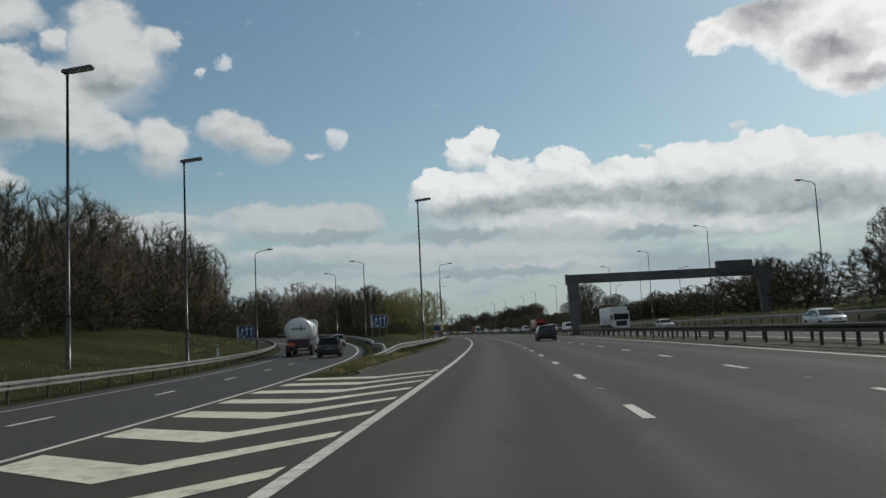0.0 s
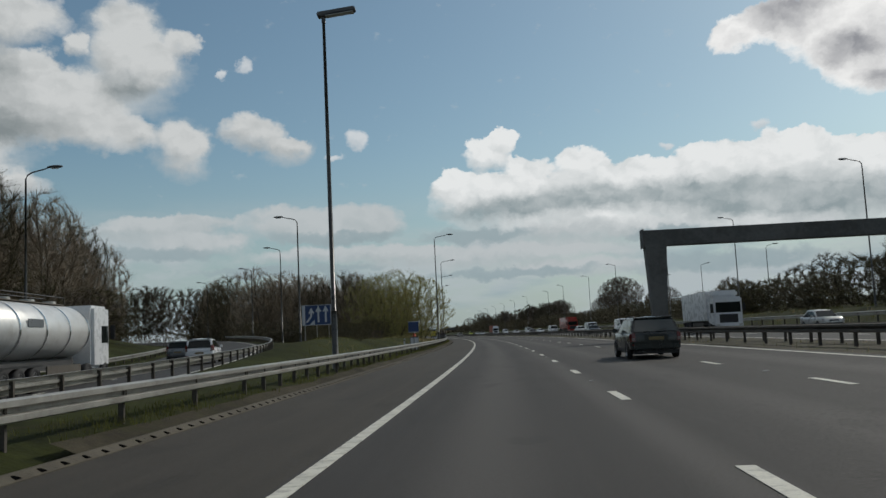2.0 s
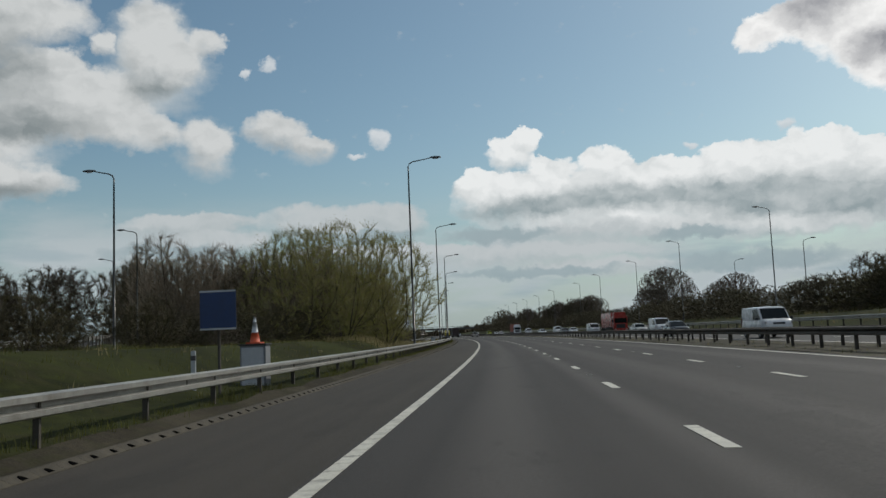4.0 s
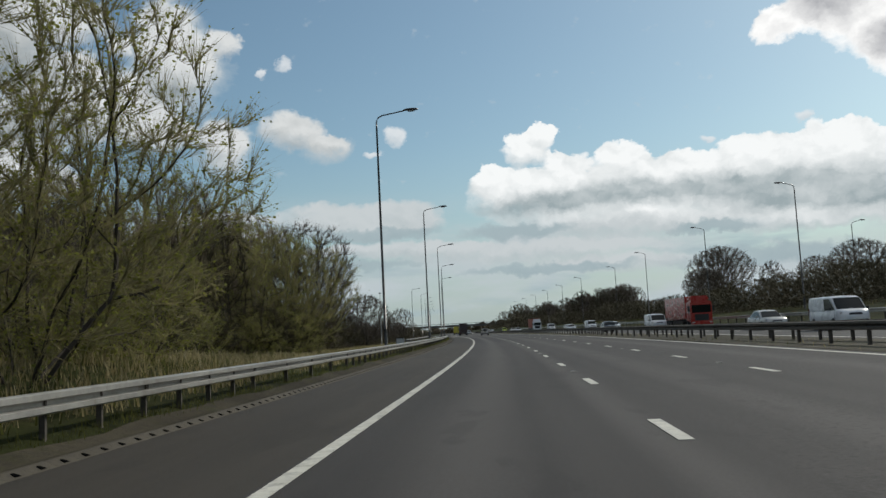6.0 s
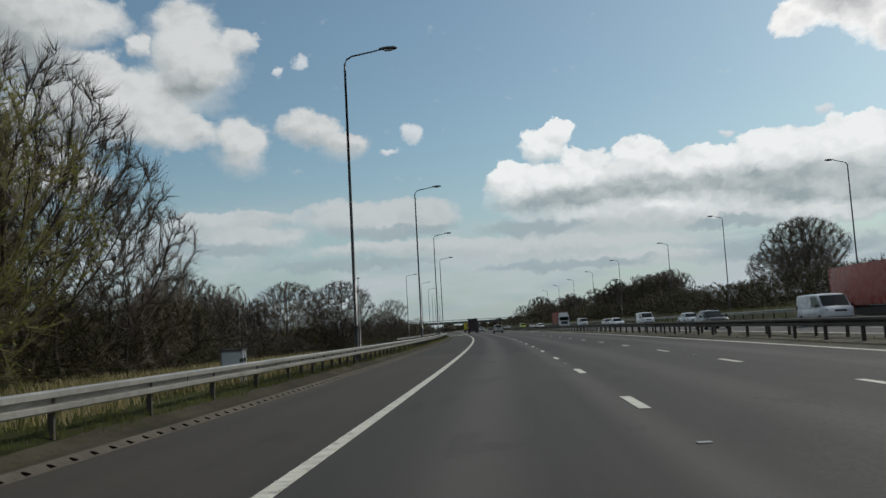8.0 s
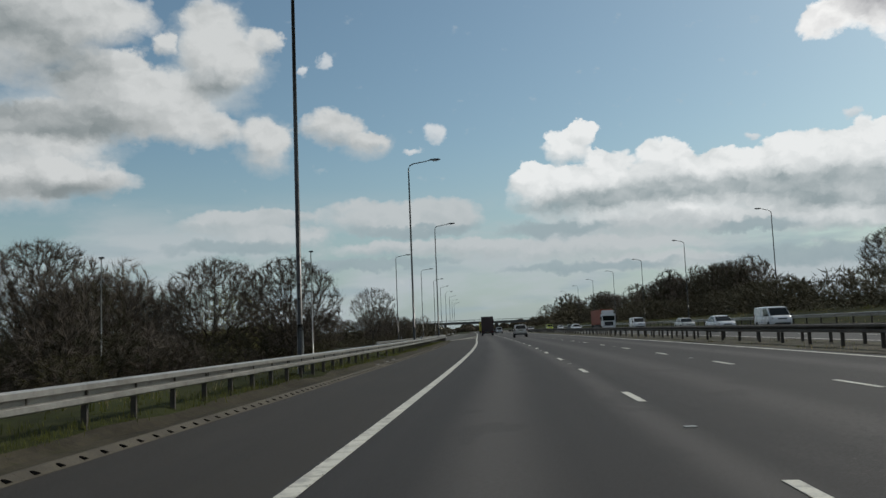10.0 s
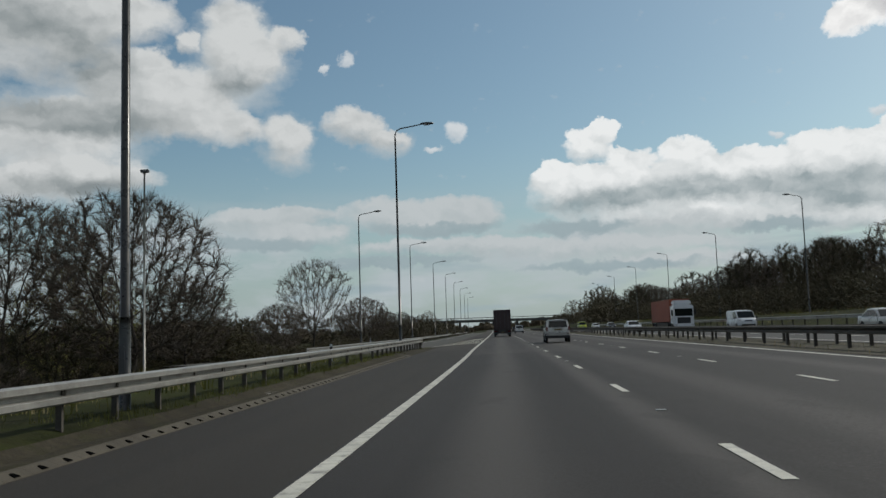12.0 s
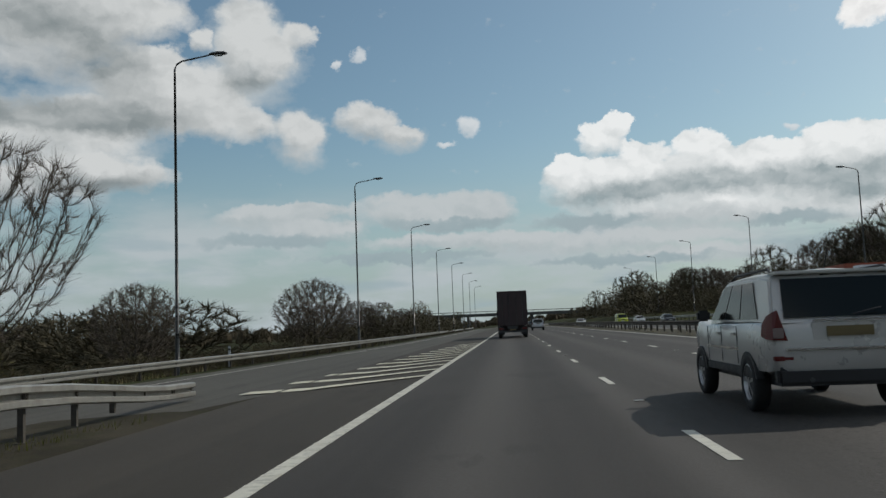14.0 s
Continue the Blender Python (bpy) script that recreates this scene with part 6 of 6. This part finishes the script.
def tree(seed, label, category, name, height, spec, twig, leaf_mat, group):
    rng = random.Random(seed)
    host = thing(name, pose(0, 0, 0), label, category, group)
    places, parents, ways = skeleton(rng, height, spec)
    n = len(places)
    e = 2.35
    load = [0.0] * n
    thin = spec["thin"]
    for i in range(n - 1, -1, -1):
        load[i] = max(load[i], thin ** e)
        if parents[i] >= 0:
            load[parents[i]] += load[i]
    radius = [x ** (1 / e) for x in load]
    main = {}
    for i in range(n):
        p = parents[i]
        if p >= 0 and (p not in main or radius[i] > radius[main[p]]):
            main[p] = i
    wood, fine, buds = Mesher(), Mesher(), Mesher()
    spot = [Vector(p) for p in places]
    for i in range(n):
        p = parents[i]
        if p >= 0 and main[p] == i:
            continue
        line, fat = ([p], [radius[i] * 1.15]) if p >= 0 else ([], [])
        k = i
        while k is not None:
            line.append(k), fat.append(radius[k])
            k = main.get(k)
        if len(line) < 2:
            continue
        cut = next((j for j, r in enumerate(fat) if r < thin * 2.1), len(fat) - 1)
        if cut > 0:
            wood.limb([spot[j] for j in line[:cut + 1]], fat[:cut + 1], 6 if fat[0] > 0.06 else 4 if fat[0] > 0.03 else 3)
        if cut < len(line) - 1:
            fine.limb([spot[j] for j in line[cut:]], fat[cut:-1] + [thin * 0.5], 3 if spec["round_twigs"] else 2)
    middle = Vector((0, 0, height * (spec["low"] * 0.6 + 0.3)))
    for i in range(n):
        if radius[i] > thin * spec["twig_from"]:
            continue
        out = (spot[i] - middle).normalized()
        for _ in range(spec["twigs"]):
            sway = spec["brush"]
            go = (Vector(ways[i]) * 0.9 + out * 0.35 + Vector((rng.gauss(0, sway), rng.gauss(0, sway), rng.gauss(0, sway) + spec["up"]))).normalized()
            q = spot[i] - Vector(ways[i]) * spec["step"] * height * rng.random()
            long = spec["twig"] * height * rng.uniform(0.45, 1.15)
            fine.sliver(q, go, long, spec["twig_width"] * rng.uniform(0.7, 1.25), rng)
            for _ in range(spec["leaves"]):
                if rng.random() < spec["leaf_chance"]:
                    buds.leaf(q + go * long * rng.uniform(0.1, 1.0), spec["leaf_size"] * rng.uniform(0.6, 1.3), rng)
    wood.make("trunk", BARK, host)
    fine.make("crown", twig, host)
    if buds.v:
        buds.make("leaves", leaf_mat, host)
    return host


# crown shapes, as shares of the height: low end, half width, place of the belly
ROUND = dict(low=0.2, wide=0.5, foot=0.45, belly=0.42, dome=2.2, goals=2400, step=0.024, kill=0.034, stems=1, splay=0.3, stiff=0.2, jitter=0.17, rise=0.06, thin=0.0085,
             round_twigs=True, twig_from=3.2, twigs=7, brush=0.5, up=0.2, twig=0.075, twig_width=0.03, leaves=0, leaf_chance=0.0, leaf_size=0.06)
ASH = dict(ROUND, low=0.24, wide=0.42, foot=0.2, belly=0.62, dome=2.4, goals=1300, stiff=0.3, jitter=0.11, rise=0.22, thin=0.0075, twigs=6, twig=0.09, twig_width=0.02, brush=0.28, up=0.45, kill=0.036)
TALL = dict(ROUND, low=0.16, wide=0.24, foot=0.6, belly=0.5, dome=2.4, goals=560, step=0.03, kill=0.045, stiff=0.5, jitter=0.08, rise=0.3, thin=0.0075, round_twigs=False, twig_from=4.5, twigs=9, twig=0.10, twig_width=0.028, brush=0.38, up=0.4)
WOOD = dict(TALL, low=0.1, wide=0.29, goals=400, twigs=9, twig=0.10, twig_width=0.042, brush=0.45, up=0.35)
WILLOW = dict(ROUND, low=0.03, wide=0.52, foot=0.55, belly=0.42, dome=2.0, goals=900, stems=7, splay=0.75, step=0.03, kill=0.042, stiff=0.45, jitter=0.08, rise=0.24, thin=0.008, round_twigs=False, twig_from=4.5, twigs=7, twig=0.11, twig_width=0.016, brush=0.22, up=0.5, leaves=2, leaf_chance=0.6, leaf_size=0.07)
SHRUB = dict(ROUND, low=0.02, wide=0.68, foot=0.8, belly=0.3, dome=2.2, goals=300, stems=5, splay=0.8, step=0.06, kill=0.085, stiff=0.4, jitter=0.16, rise=0.12, thin=0.008, round_twigs=False, twig_from=4.0, twigs=9, twig=0.15, twig_width=0.024, brush=0.42, up=0.3, leaves=1, leaf_chance=0.5, leaf_size=0.075)

KINDS = {
    "oak": [tree(11, "bare round-crowned tree with dark forking limbs", "tree", "bare_tree", 10, ROUND, TWIG, LEAF_OLIVE, "bare trees"),
            tree(12, "bare spreading tree with a dense fan of twigs", "tree", "bare_tree", 10, dict(ROUND, wide=0.46, belly=0.5, low=0.17, goals=2100), TWIG, LEAF_OLIVE, "bare trees"),
            tree(13, "bare tree with a thin olive flush of buds", "tree", "bare_tree", 10, dict(ROUND, wide=0.4, belly=0.5, low=0.2, goals=1800, rise=0.12, leaves=1, leaf_chance=0.22, leaf_size=0.07), TWIG, LEAF_SPRING, "bare trees")],
    "ash": [tree(15, "young bare tree with an open fan of upswept branches", "tree", "bare_tree", 10, ASH, TWIG, LEAF_OLIVE, "bare trees")],
    "tall": [tree(21, "tall slim bare tree with upright branches", "tree", "bare_tree", 12, TALL, TWIG_WOOD, LEAF_OLIVE, "wood trees"),
             tree(22, "tall bare multi-stemmed tree with upright twigs", "tree", "bare_tree", 12, dict(TALL, stems=3, splay=0.16, wide=0.27), TWIG_WOOD, LEAF_OLIVE, "wood trees"),
             tree(23, "slender tree with pale brown twigs and a few buds", "tree", "bare_tree", 12, dict(TALL, wide=0.22, leaves=1, leaf_chance=0.08, leaf_size=0.12), TWIG_THICKET, LEAF_OLIVE, "wood trees")],
    "willow": [tree(31, "many-stemmed willow with fresh yellow-green buds", "tree", "budding_tree", 8, WILLOW, TWIG_GREEN, LEAF_SPRING, "budding trees"),
               tree(32, "spreading willow coming into pale green leaf", "tree", "budding_tree", 8, dict(WILLOW, splay=0.9, wide=0.58, stems=6), TWIG_GREEN, LEAF_SPRING, "budding trees")],
    "wood": [tree(25, "bare woodland tree in a dense stand", "tree", "bare_tree", 12, WOOD, TWIG, LEAF_OLIVE, "wood trees"),
             tree(26, "brownish woodland tree with budding twigs", "tree", "bare_tree", 12, dict(WOOD, wide=0.34, belly=0.42), TWIG_THICKET, LEAF_OLIVE, "wood trees")],
    "thicket": [tree(45, "low brown thicket of bare thorn", "bush", "bush", 4, dict(SHRUB, twigs=9, twig_width=0.036, leaf_chance=0.2), TWIG_THICKET, LEAF_BROWN, "thickets"),
                tree(46, "dull olive thicket bush", "bush", "bush", 4, dict(SHRUB, twigs=8, twig_width=0.036, leaf_chance=0.4, leaf_size=0.11), TWIG_THICKET, LEAF_OLIVE, "thickets")],
    "sallow": [tree(35, "low sallow bush in bright spring-green leaf", "bush", "bush", 4, dict(SHRUB, twigs=8, leaves=2, leaf_chance=0.9), TWIG_GREEN, LEAF_SPRING, "leafing bushes")],
    "shrub": [tree(41, "dense dark scrub bush with dull olive leaves", "bush", "bush", 4, SHRUB, TWIG_THICKET, LEAF_OLIVE, "bushes"),
              tree(42, "tangled thorn bush with brownish twigs", "bush", "bush", 4, dict(SHRUB, leaf_chance=0.2, stems=6), TWIG, LEAF_BROWN, "bushes"),
              tree(43, "dark evergreen bush on the bank", "bush", "bush", 4, dict(SHRUB, leaf_chance=0.8, stems=4), TWIG_THICKET, LEAF_DARK, "bushes")],
}
BASE_HEIGHT = {}
for row in KINDS.values():
    for src in row:
        tops = sorted(v.co.z for c in src.children if c.name.startswith("crown") for v in c.data.vertices)
        BASE_HEIGHT[src.name] = tops[int(len(tops) * 0.985)]
USED = set()
FAR_BUSHES = []  # too far off to tell apart
ROOT = {k: k for k in BASE_HEIGHT}
PLANT = random.Random(77)


def plant(kind, s, d, height, wide=1.0, pick=None, dz=0.0):
    src = KINDS[kind][pick if pick is not None else PLANT.randrange(len(KINDS[kind]))]
    k = height / BASE_HEIGHT[ROOT[src.name]]
    m = at(s, d, land(s, d) + dz, PLANT.uniform(0, 360)) @ Matrix.Diagonal((k * wide, k * wide, k, 1))
    if kind == "thicket" and (s > 450 or 200 < s and not -40 < d < 30 and s < 380 or d > 30 and s > 200):
        FAR_BUSHES.append((src, m))
        return None
    if src.name not in USED:
        USED.add(src.name)
        src.matrix_basis = m
        return src
    ob = copy_thing(src, m)
    ob.matrix_basis = m
    return ob


def scatter(kind, n, s0, s1, d0, d1, h0, h1, wide=1.0, pick=None, keep=None):
    for _ in range(n):
        s, d = PLANT.uniform(s0, s1), PLANT.uniform(d0, d1)
        if keep and not keep(s, d):
            continue
        plant(kind, s, d, PLANT.uniform(h0, h1), wide * PLANT.uniform(0.85, 1.2), pick)


def off_slip(s, d):
    return s > 300 or s < -60 or not (-9.5 < d - slip_mid(s) < 8.5)


# wood beyond the exit slip road
for i in range(46):
    s = 30 + i * 2.6 + PLANT.uniform(-2, 2)
    edge = slip_mid(s) - 22 + 8 * soft((s - 75) / 45) - PLANT.uniform(0, 5)
    plant("tall", s, edge - (i % 3) * 6, PLANT.uniform(11.0, 13.6), 1.3)
for i in range(30):
    s = 5 + i * 4.6 + PLANT.uniform(-2, 2)
    plant("shrub", s, slip_mid(s) - 20.5 + 7 * soft((s - 75) / 45) - PLANT.uniform(0, 4), PLANT.uniform(3.5, 5.5), 1.25)
scatter("wood", 16, 150, 230, -130, -75, 9, 13, 1.3)
scatter("wood", 14, 220, 340, -170, -90, 9, 12, 1.3)
scatter("wood", 26, 70, 150, -75, -52, 11, 14, 1.2)
for s, d, h in ((134, -47, 10.5), (138, -49, 9.5), (141, -46.5, 8.5), (131, -51, 11)):
    plant("tall", s, d, h, 1.2)
scatter("wood", 10, 210, 270, -118, -88, 8, 10, 1.3)
# budding willows right beside the road
for s, d, h, p in ((160.0, -9.4, 8.6, 0), (164.0, -11.0, 6.8, 0), (156.0, -12.4, 8.8, 1), (151.5, -14.8, 8.0, 0)):
    plant("willow", s, d, h, 1.12, p)
for s, d, h in ((167.5, -10.2, 3.4), (164.5, -11.8, 3.0), (169.0, -12.5, 3.0)):
    plant("sallow", s, d, h, 1.0)
scatter("shrub", 8, 150, 176, -20, -14, 1.8, 2.8, 1.1, 0)
scatter("shrub", 14, 90, 128, -15.5, -9.5, 0.8, 1.5, 1.3, None, off_slip)
# copse between the roads, its near edge close to the verge
scatter("tall", 50, 192, 262, -62, -24, 11.5, 15.0, 1.25, None, lambda s, d: off_slip(s, d) and d < -24 - 0.28 * max(0, s - 222))
for s, d, h in ((212, -20.0, 10.5), (219, -18.5, 10.5)):
    plant("willow", s, d, h, 1.1)
for s, d, h, kind in ((204, -19.5, 10.4, "tall"), (196, -21.0, 9.0, "tall"), (189, -24.0, 9.0, "ash"), (208, -23.5, 14.0, "tall"), (213, -24.5, 14.5, "tall"), (218, -22.0, 13.5, "tall"), (223, -17.5, 12.0, "ash"),
                      (229, -18.0, 10.5, "ash"), (225, -21.0, 12.5, "tall"), (236, -18.5, 9.0, "ash"), (243, -19.0, 7.0, "tall")):
    plant(kind, s, d, h, 1.0)
scatter("shrub", 24, 184, 246, -28, -18.5, 2.6, 4.6, 1.2)
scatter("shrub", 14, 188, 246, -21, -16.5, 2.6, 4.4, 1.2, 0)
scatter("sallow", 6, 190, 240, -20, -16.5, 2.4, 3.8, 1.1)
scatter("shrub", 14, 176, 215, -46, -27, 3, 5, 1.3, None, off_slip)
scatter("shrub", 8, 120, 150, -17.5, -12.5, 1.2, 2.4, 1.2, 0, off_slip)
scatter("tall", 14, 192, 236, -32, -23, 10.5, 13.0, 1.2)
scatter("wood", 16, 285, 350, -66, -34, 8.5, 12.5, 1.2)
# hedge and low trees past the slip road's bend
scatter("thicket", 24, 205, 250, -86, -50, 5.5, 7.5, 1.4, None, off_slip)
for k in range(22):
    s = 212 + 2.3 * k
    plant("wood", s, -92 + 1.75 * k + PLANT.uniform(-6, 6), PLANT.uniform(10.5, 13.0), 1.5, None, 1.0)
# trees and hedge on the low land
for s, d, h, kind, pick in ((357, -26.2, 11.8, "oak", 1), (361, -37.0, 12.5, "oak", 0), (352, -46.0, 12.5, "tall", 0), (345, -53.0, 14.0, "oak", 1), (338, -58.0, 14.0, "tall", 2),
                            (381.5, -18.4, 8.2, "ash", 0), (384, -32.0, 8.6, "oak", 1), (330, -62.0, 13.0, "tall", 1), (322, -70.0, 14.0, "oak", 1), (372, -38.0, 9.0, "willow", 0),
                            (470, -27.5, 9.2, "oak", 0), (520, -30.0, 8.0, "oak", 1), (428, -34.0, 7.5, "oak", 1), (540, -20.0, 8.0, "tall", 1), (366, -55.0, 12.0, "oak", 0)):
    plant(kind, s, d, h * 1.15, 0.95 if kind == "ash" else 1.1, pick)
scatter("shrub", 26, 250, 372, -40, -27, 2.4, 4.0, 1.4, None)
scatter("shrub", 26, 280, 400, -62, -34, 3.5, 5.5, 1.5, 2)
scatter("wood", 16, 285, 400, -78, -50, 8.0, 11.0, 1.4)
scatter("wood", 14, 335, 374, -64, -40, 9.0, 12.5, 1.2)
scatter("shrub", 16, 320, 372, -52, -30, 4.0, 5.5, 1.5)
# hedges across the fields
for k in range(26):
    plant("thicket", 392 + k * 4.2, -24.0 - k * 0.1 - PLANT.uniform(0, 3), PLANT.uniform(2.0, 3.2), 1.7)
for k in range(30):
    plant("thicket", 396 + k * 2.2, -34.0 - k * 3.0 + PLANT.uniform(-1, 1), PLANT.uniform(5.0, 6.6), 2.0)
for k in range(30):
    plant("thicket", 450 + k * 3.4, -40.0 - k * 4.0 + PLANT.uniform(-2, 2), PLANT.uniform(6.0, 8.0), 2.0)
scatter("wood", 8, 300, 430, -110, -75, 9, 12, 1.2)
scatter("thicket", 30, 470, 700, -40, -17, 3.5, 6.0, 1.9)
scatter("oak", 8, 520, 720, -50, -24, 7.0, 9.5, 1.1)
# far embankment
scatter("thicket", 26, 40, 200, 40.5, 50, 3.6, 6.0, 1.35, None)
scatter("wood", 16, 70, 200, 46, 58, 6.5, 9.0, 1.5)
for s, d, h in ((62, 40, 11.5), (54, 44, 11.0), (76, 43, 10.0)):
    plant("oak", s, d, h, 1.0)
scatter("thicket", 30, 200, 430, 43, 62, 3.4, 5.4, 1.6)
for k in range(112):
    plant("thicket", 176 + k * 3.3 + PLANT.uniform(-1, 1), 40.0 + PLANT.uniform(-2.2, 3.5) + 2.0 * math.sin(k * 0.21), PLANT.uniform(3.2, 4.8), 1.35)
scatter("wood", 26, 500, 760, 36, 62, 8.5, 12.5, 1.4)
scatter("wood", 16, 560, 780, -60, -22, 7.0, 10.0, 1.4)
for s, d, h, kind in ((372, 69, 15.5, "oak"), (366, 66, 14.5, "wood"), (398, 72, 11.5, "oak"), (330, 52, 8.5, "oak"), (300, 54, 8.0, "wood"), (262, 52, 8.0, "oak"), (290, 58, 7.5, "oak")):
    plant(kind, s, d, h, 1.2)
scatter("wood", 30, 412, 484, 44, 62, 8.5, 11.5, 1.3)
scatter("thicket", 14, 425, 520, 42, 60, 3.5, 6.0, 1.6)
scatter("wood", 10, 470, 560, 46, 64, 7, 10, 1.5)
scatter("thicket", 18, 540, 760, 32, 62, 5, 8, 1.7)
scatter("wood", 8, 570, 720, 40, 70, 8, 11, 1.4)


def far_hedges():
    """The far thickets, joined: every third twig of a bush, made wider."""
    rng = random.Random(15)
    m = Mesher()
    for src, pose_at in FAR_BUSHES:
        crown = next(c for c in src.children if c.name.startswith("crown")).data
        for f in crown.polygons:
            if len(f.vertices) == 3 and rng.random() < 0.3:
                a, b, c = (pose_at @ crown.vertices[i].co for i in f.vertices)
                side = (b - a) * 0.45
                n0 = len(m.v)
                m.v += [a - side, b + side, c + side * 0.35]
                m.f.append((n0, n0 + 1, n0 + 2))
    tagged(m.make("distant_hedges", TWIG_THICKET, None), "dense brown hedges and thickets beyond the road", "hedge", kind="stuff")


far_hedges()


def far_wood():
    """Distant woods and hedges along the skyline: ragged lumps of twigs over dense hearts."""
    rng = random.Random(5)
    m, tops = Mesher(), Mesher()
    places = []
    for _ in range(620):
        side = rng.random()
        if side < 0.3:
            places.append((rng.uniform(380, 760), rng.uniform(-380, -150), rng.uniform(8, 12)))
        elif side < 0.55:
            places.append((rng.uniform(640, 1700), rng.uniform(-460, -60), rng.uniform(7, 12)))
        elif side < 0.87:
            places.append((rng.uniform(650, 1500), rng.uniform(60, 330), rng.uniform(7, 13)))
        else:
            places.append((rng.uniform(1150, 1500), rng.uniform(-80, 80), rng.uniform(8, 13)))
    for s, d, h in places:
        base = road(s, d, land(s, d) - 1 - (FALL * (d - math.copysign(150, d)) if abs(d) > 150 else 0))
        wide = h * rng.uniform(0.5, 0.8)
        rows, cols, n0 = 5, 9, len(m.v)
        for i in range(rows):
            f = i / (rows - 1) * 1.45
            for k in range(cols):
                a = k * math.tau / cols
                u = Vector((math.cos(a) * math.cos(f), math.sin(a) * math.cos(f), math.sin(f)))
                g = 0.78 + 0.4 * noise.noise(u * 1.7 + Vector((s, d, 0)))
                m.v.append(base + Vector((u.x * wide * g, u.y * wide * g, u.z * h * g * 0.9)))
        for i in range(rows - 1):
            for k in range(cols):
                a, b = n0 + i * cols + k, n0 + i * cols + (k + 1) % cols
                m.f.append((a, b, b + cols, a + cols))
        for _ in range(150):
            a, f = rng.uniform(0, math.tau), rng.uniform(0, 1.0) ** 0.7 * 1.5
            u = Vector((math.cos(a) * math.cos(f), math.sin(a) * math.cos(f), math.sin(f)))
            g = 0.74 + 0.4 * noise.noise(u * 1.7 + Vector((s, d, 0)))
            q = base + Vector((u.x * wide * g, u.y * wide * g, u.z * h * g * 0.9))
            go = (u + Vector((rng.gauss(0, 0.4), rng.gauss(0, 0.4), 0.5 + rng.gauss(0, 0.3)))).normalized()
            tops.sliver(q, go, rng.uniform(0.8, 2.2), rng.uniform(0.2, 0.45), rng)
    tagged(m.make("distant_woods", LEAF_BROWN, None), "distant brownish woods along the skyline", "woods", kind="stuff")
    tagged(tops.make("distant_treetops", TWIG_THICKET, None), "ragged bare treetops of distant woods", "woods", kind="stuff")


far_wood()


def grass():
    """Tufts on the verges: short green blades by the kerb, tall dry stems behind the barrier."""
    rng = random.Random(9)

    def tuft(m, s, d, h, spread, blades):
        base = road(s, d, land(s, d) - 0.02)
        for _ in range(blades):
            a = rng.uniform(0, math.tau)
            p = base + Vector((rng.gauss(0, spread), rng.gauss(0, spread), 0))
            lean = Vector((math.cos(a), math.sin(a), 0)) * h * rng.uniform(0.15, 0.6)
            side = Vector((-math.sin(a), math.cos(a), 0)) * h * rng.uniform(0.03, 0.06)
            n0 = len(m.v)
            hh = h * rng.uniform(0.6, 1.2)
            m.v += [p - side, p + side, p + lean * 0.45 + Vector((0, 0, hh * 0.65)) + side * 0.6, p + lean * 0.45 + Vector((0, 0, hh * 0.65)) - side * 0.6, p + lean + Vector((0, 0, hh))]
            m.f += [(n0, n0 + 1, n0 + 2, n0 + 3), (n0 + 3, n0 + 2, n0 + 4)]

    short, dry = Mesher(), Mesher()
    for _ in range(9000):
        s = rng.uniform(20, 366)
        d = -5.8 - rng.random() ** 1.2 * 1.35
        if noise.noise((s * 0.25, d * 0.8, 3)) > -0.2:
            tuft(short, s, d, rng.uniform(0.06, 0.17), 0.09, 5)
    for _ in range(1300):
        s = rng.uniform(17, 44)
        tuft(dry if rng.random() < 0.4 else short, s, -5.4 - rng.random() * min(2.6, 0.12 * (s - 14)), rng.uniform(0.06, 0.2), 0.12, 7)
    for _ in range(12500):
        s = rng.uniform(44, 250) if rng.random() < 0.45 else rng.uniform(150, 246)
        d = rng.uniform(-17.5, -7.2)
        if not off_slip(s, d):
            continue
        hay = 150 < s < 250
        tuft(dry if rng.random() < (0.72 if hay else 0.12) else short, s, d, rng.uniform(0.18, 0.45) if hay else rng.uniform(0.08, 0.22), 0.2, 6)
    for _ in range(2600):
        s, d = rng.uniform(246, 400), rng.uniform(-22, -7.3)
        if s > 344 and d > smooth_table(JOIN_RIGHT, s) - 11.2:
            continue
        tuft(short if rng.random() < 0.7 else dry, s, d, rng.uniform(0.15, 0.45), 0.25, 6)
    for _ in range(1800):
        s = rng.uniform(5, 110)
        d = slip_mid(s) - rng.uniform(6.6, 15)
        tuft(short if rng.random() < 0.75 else dry, s, d, rng.uniform(0.12, 0.3), 0.25, 6)
    for _ in range(2400):
        s, d = rng.uniform(0, 560), rng.uniform(28.6, 42)
        tuft(short if rng.random() < 0.7 else dry, s, d, rng.uniform(0.2, 0.5), 0.3, 5)
    for _ in range(1500):
        s, d = rng.uniform(-5, 480), rng.choice((rng.uniform(10.6, 11.6), rng.uniform(12.2, 14)))
        base_z = rng.uniform(0.04, 0.15)
        tuft(dry if rng.random() < 0.5 else short, s, d, base_z + 0.1, 0.12, 4)
    tagged(short.make("grass", GRASS_BLADE, None), "short green verge grass in tufts", "grass", kind="stuff")
    tagged(dry.make("dry_grass", DRY_BLADE, None), "tall straw-coloured dry grass", "grass", kind="stuff")


grass()
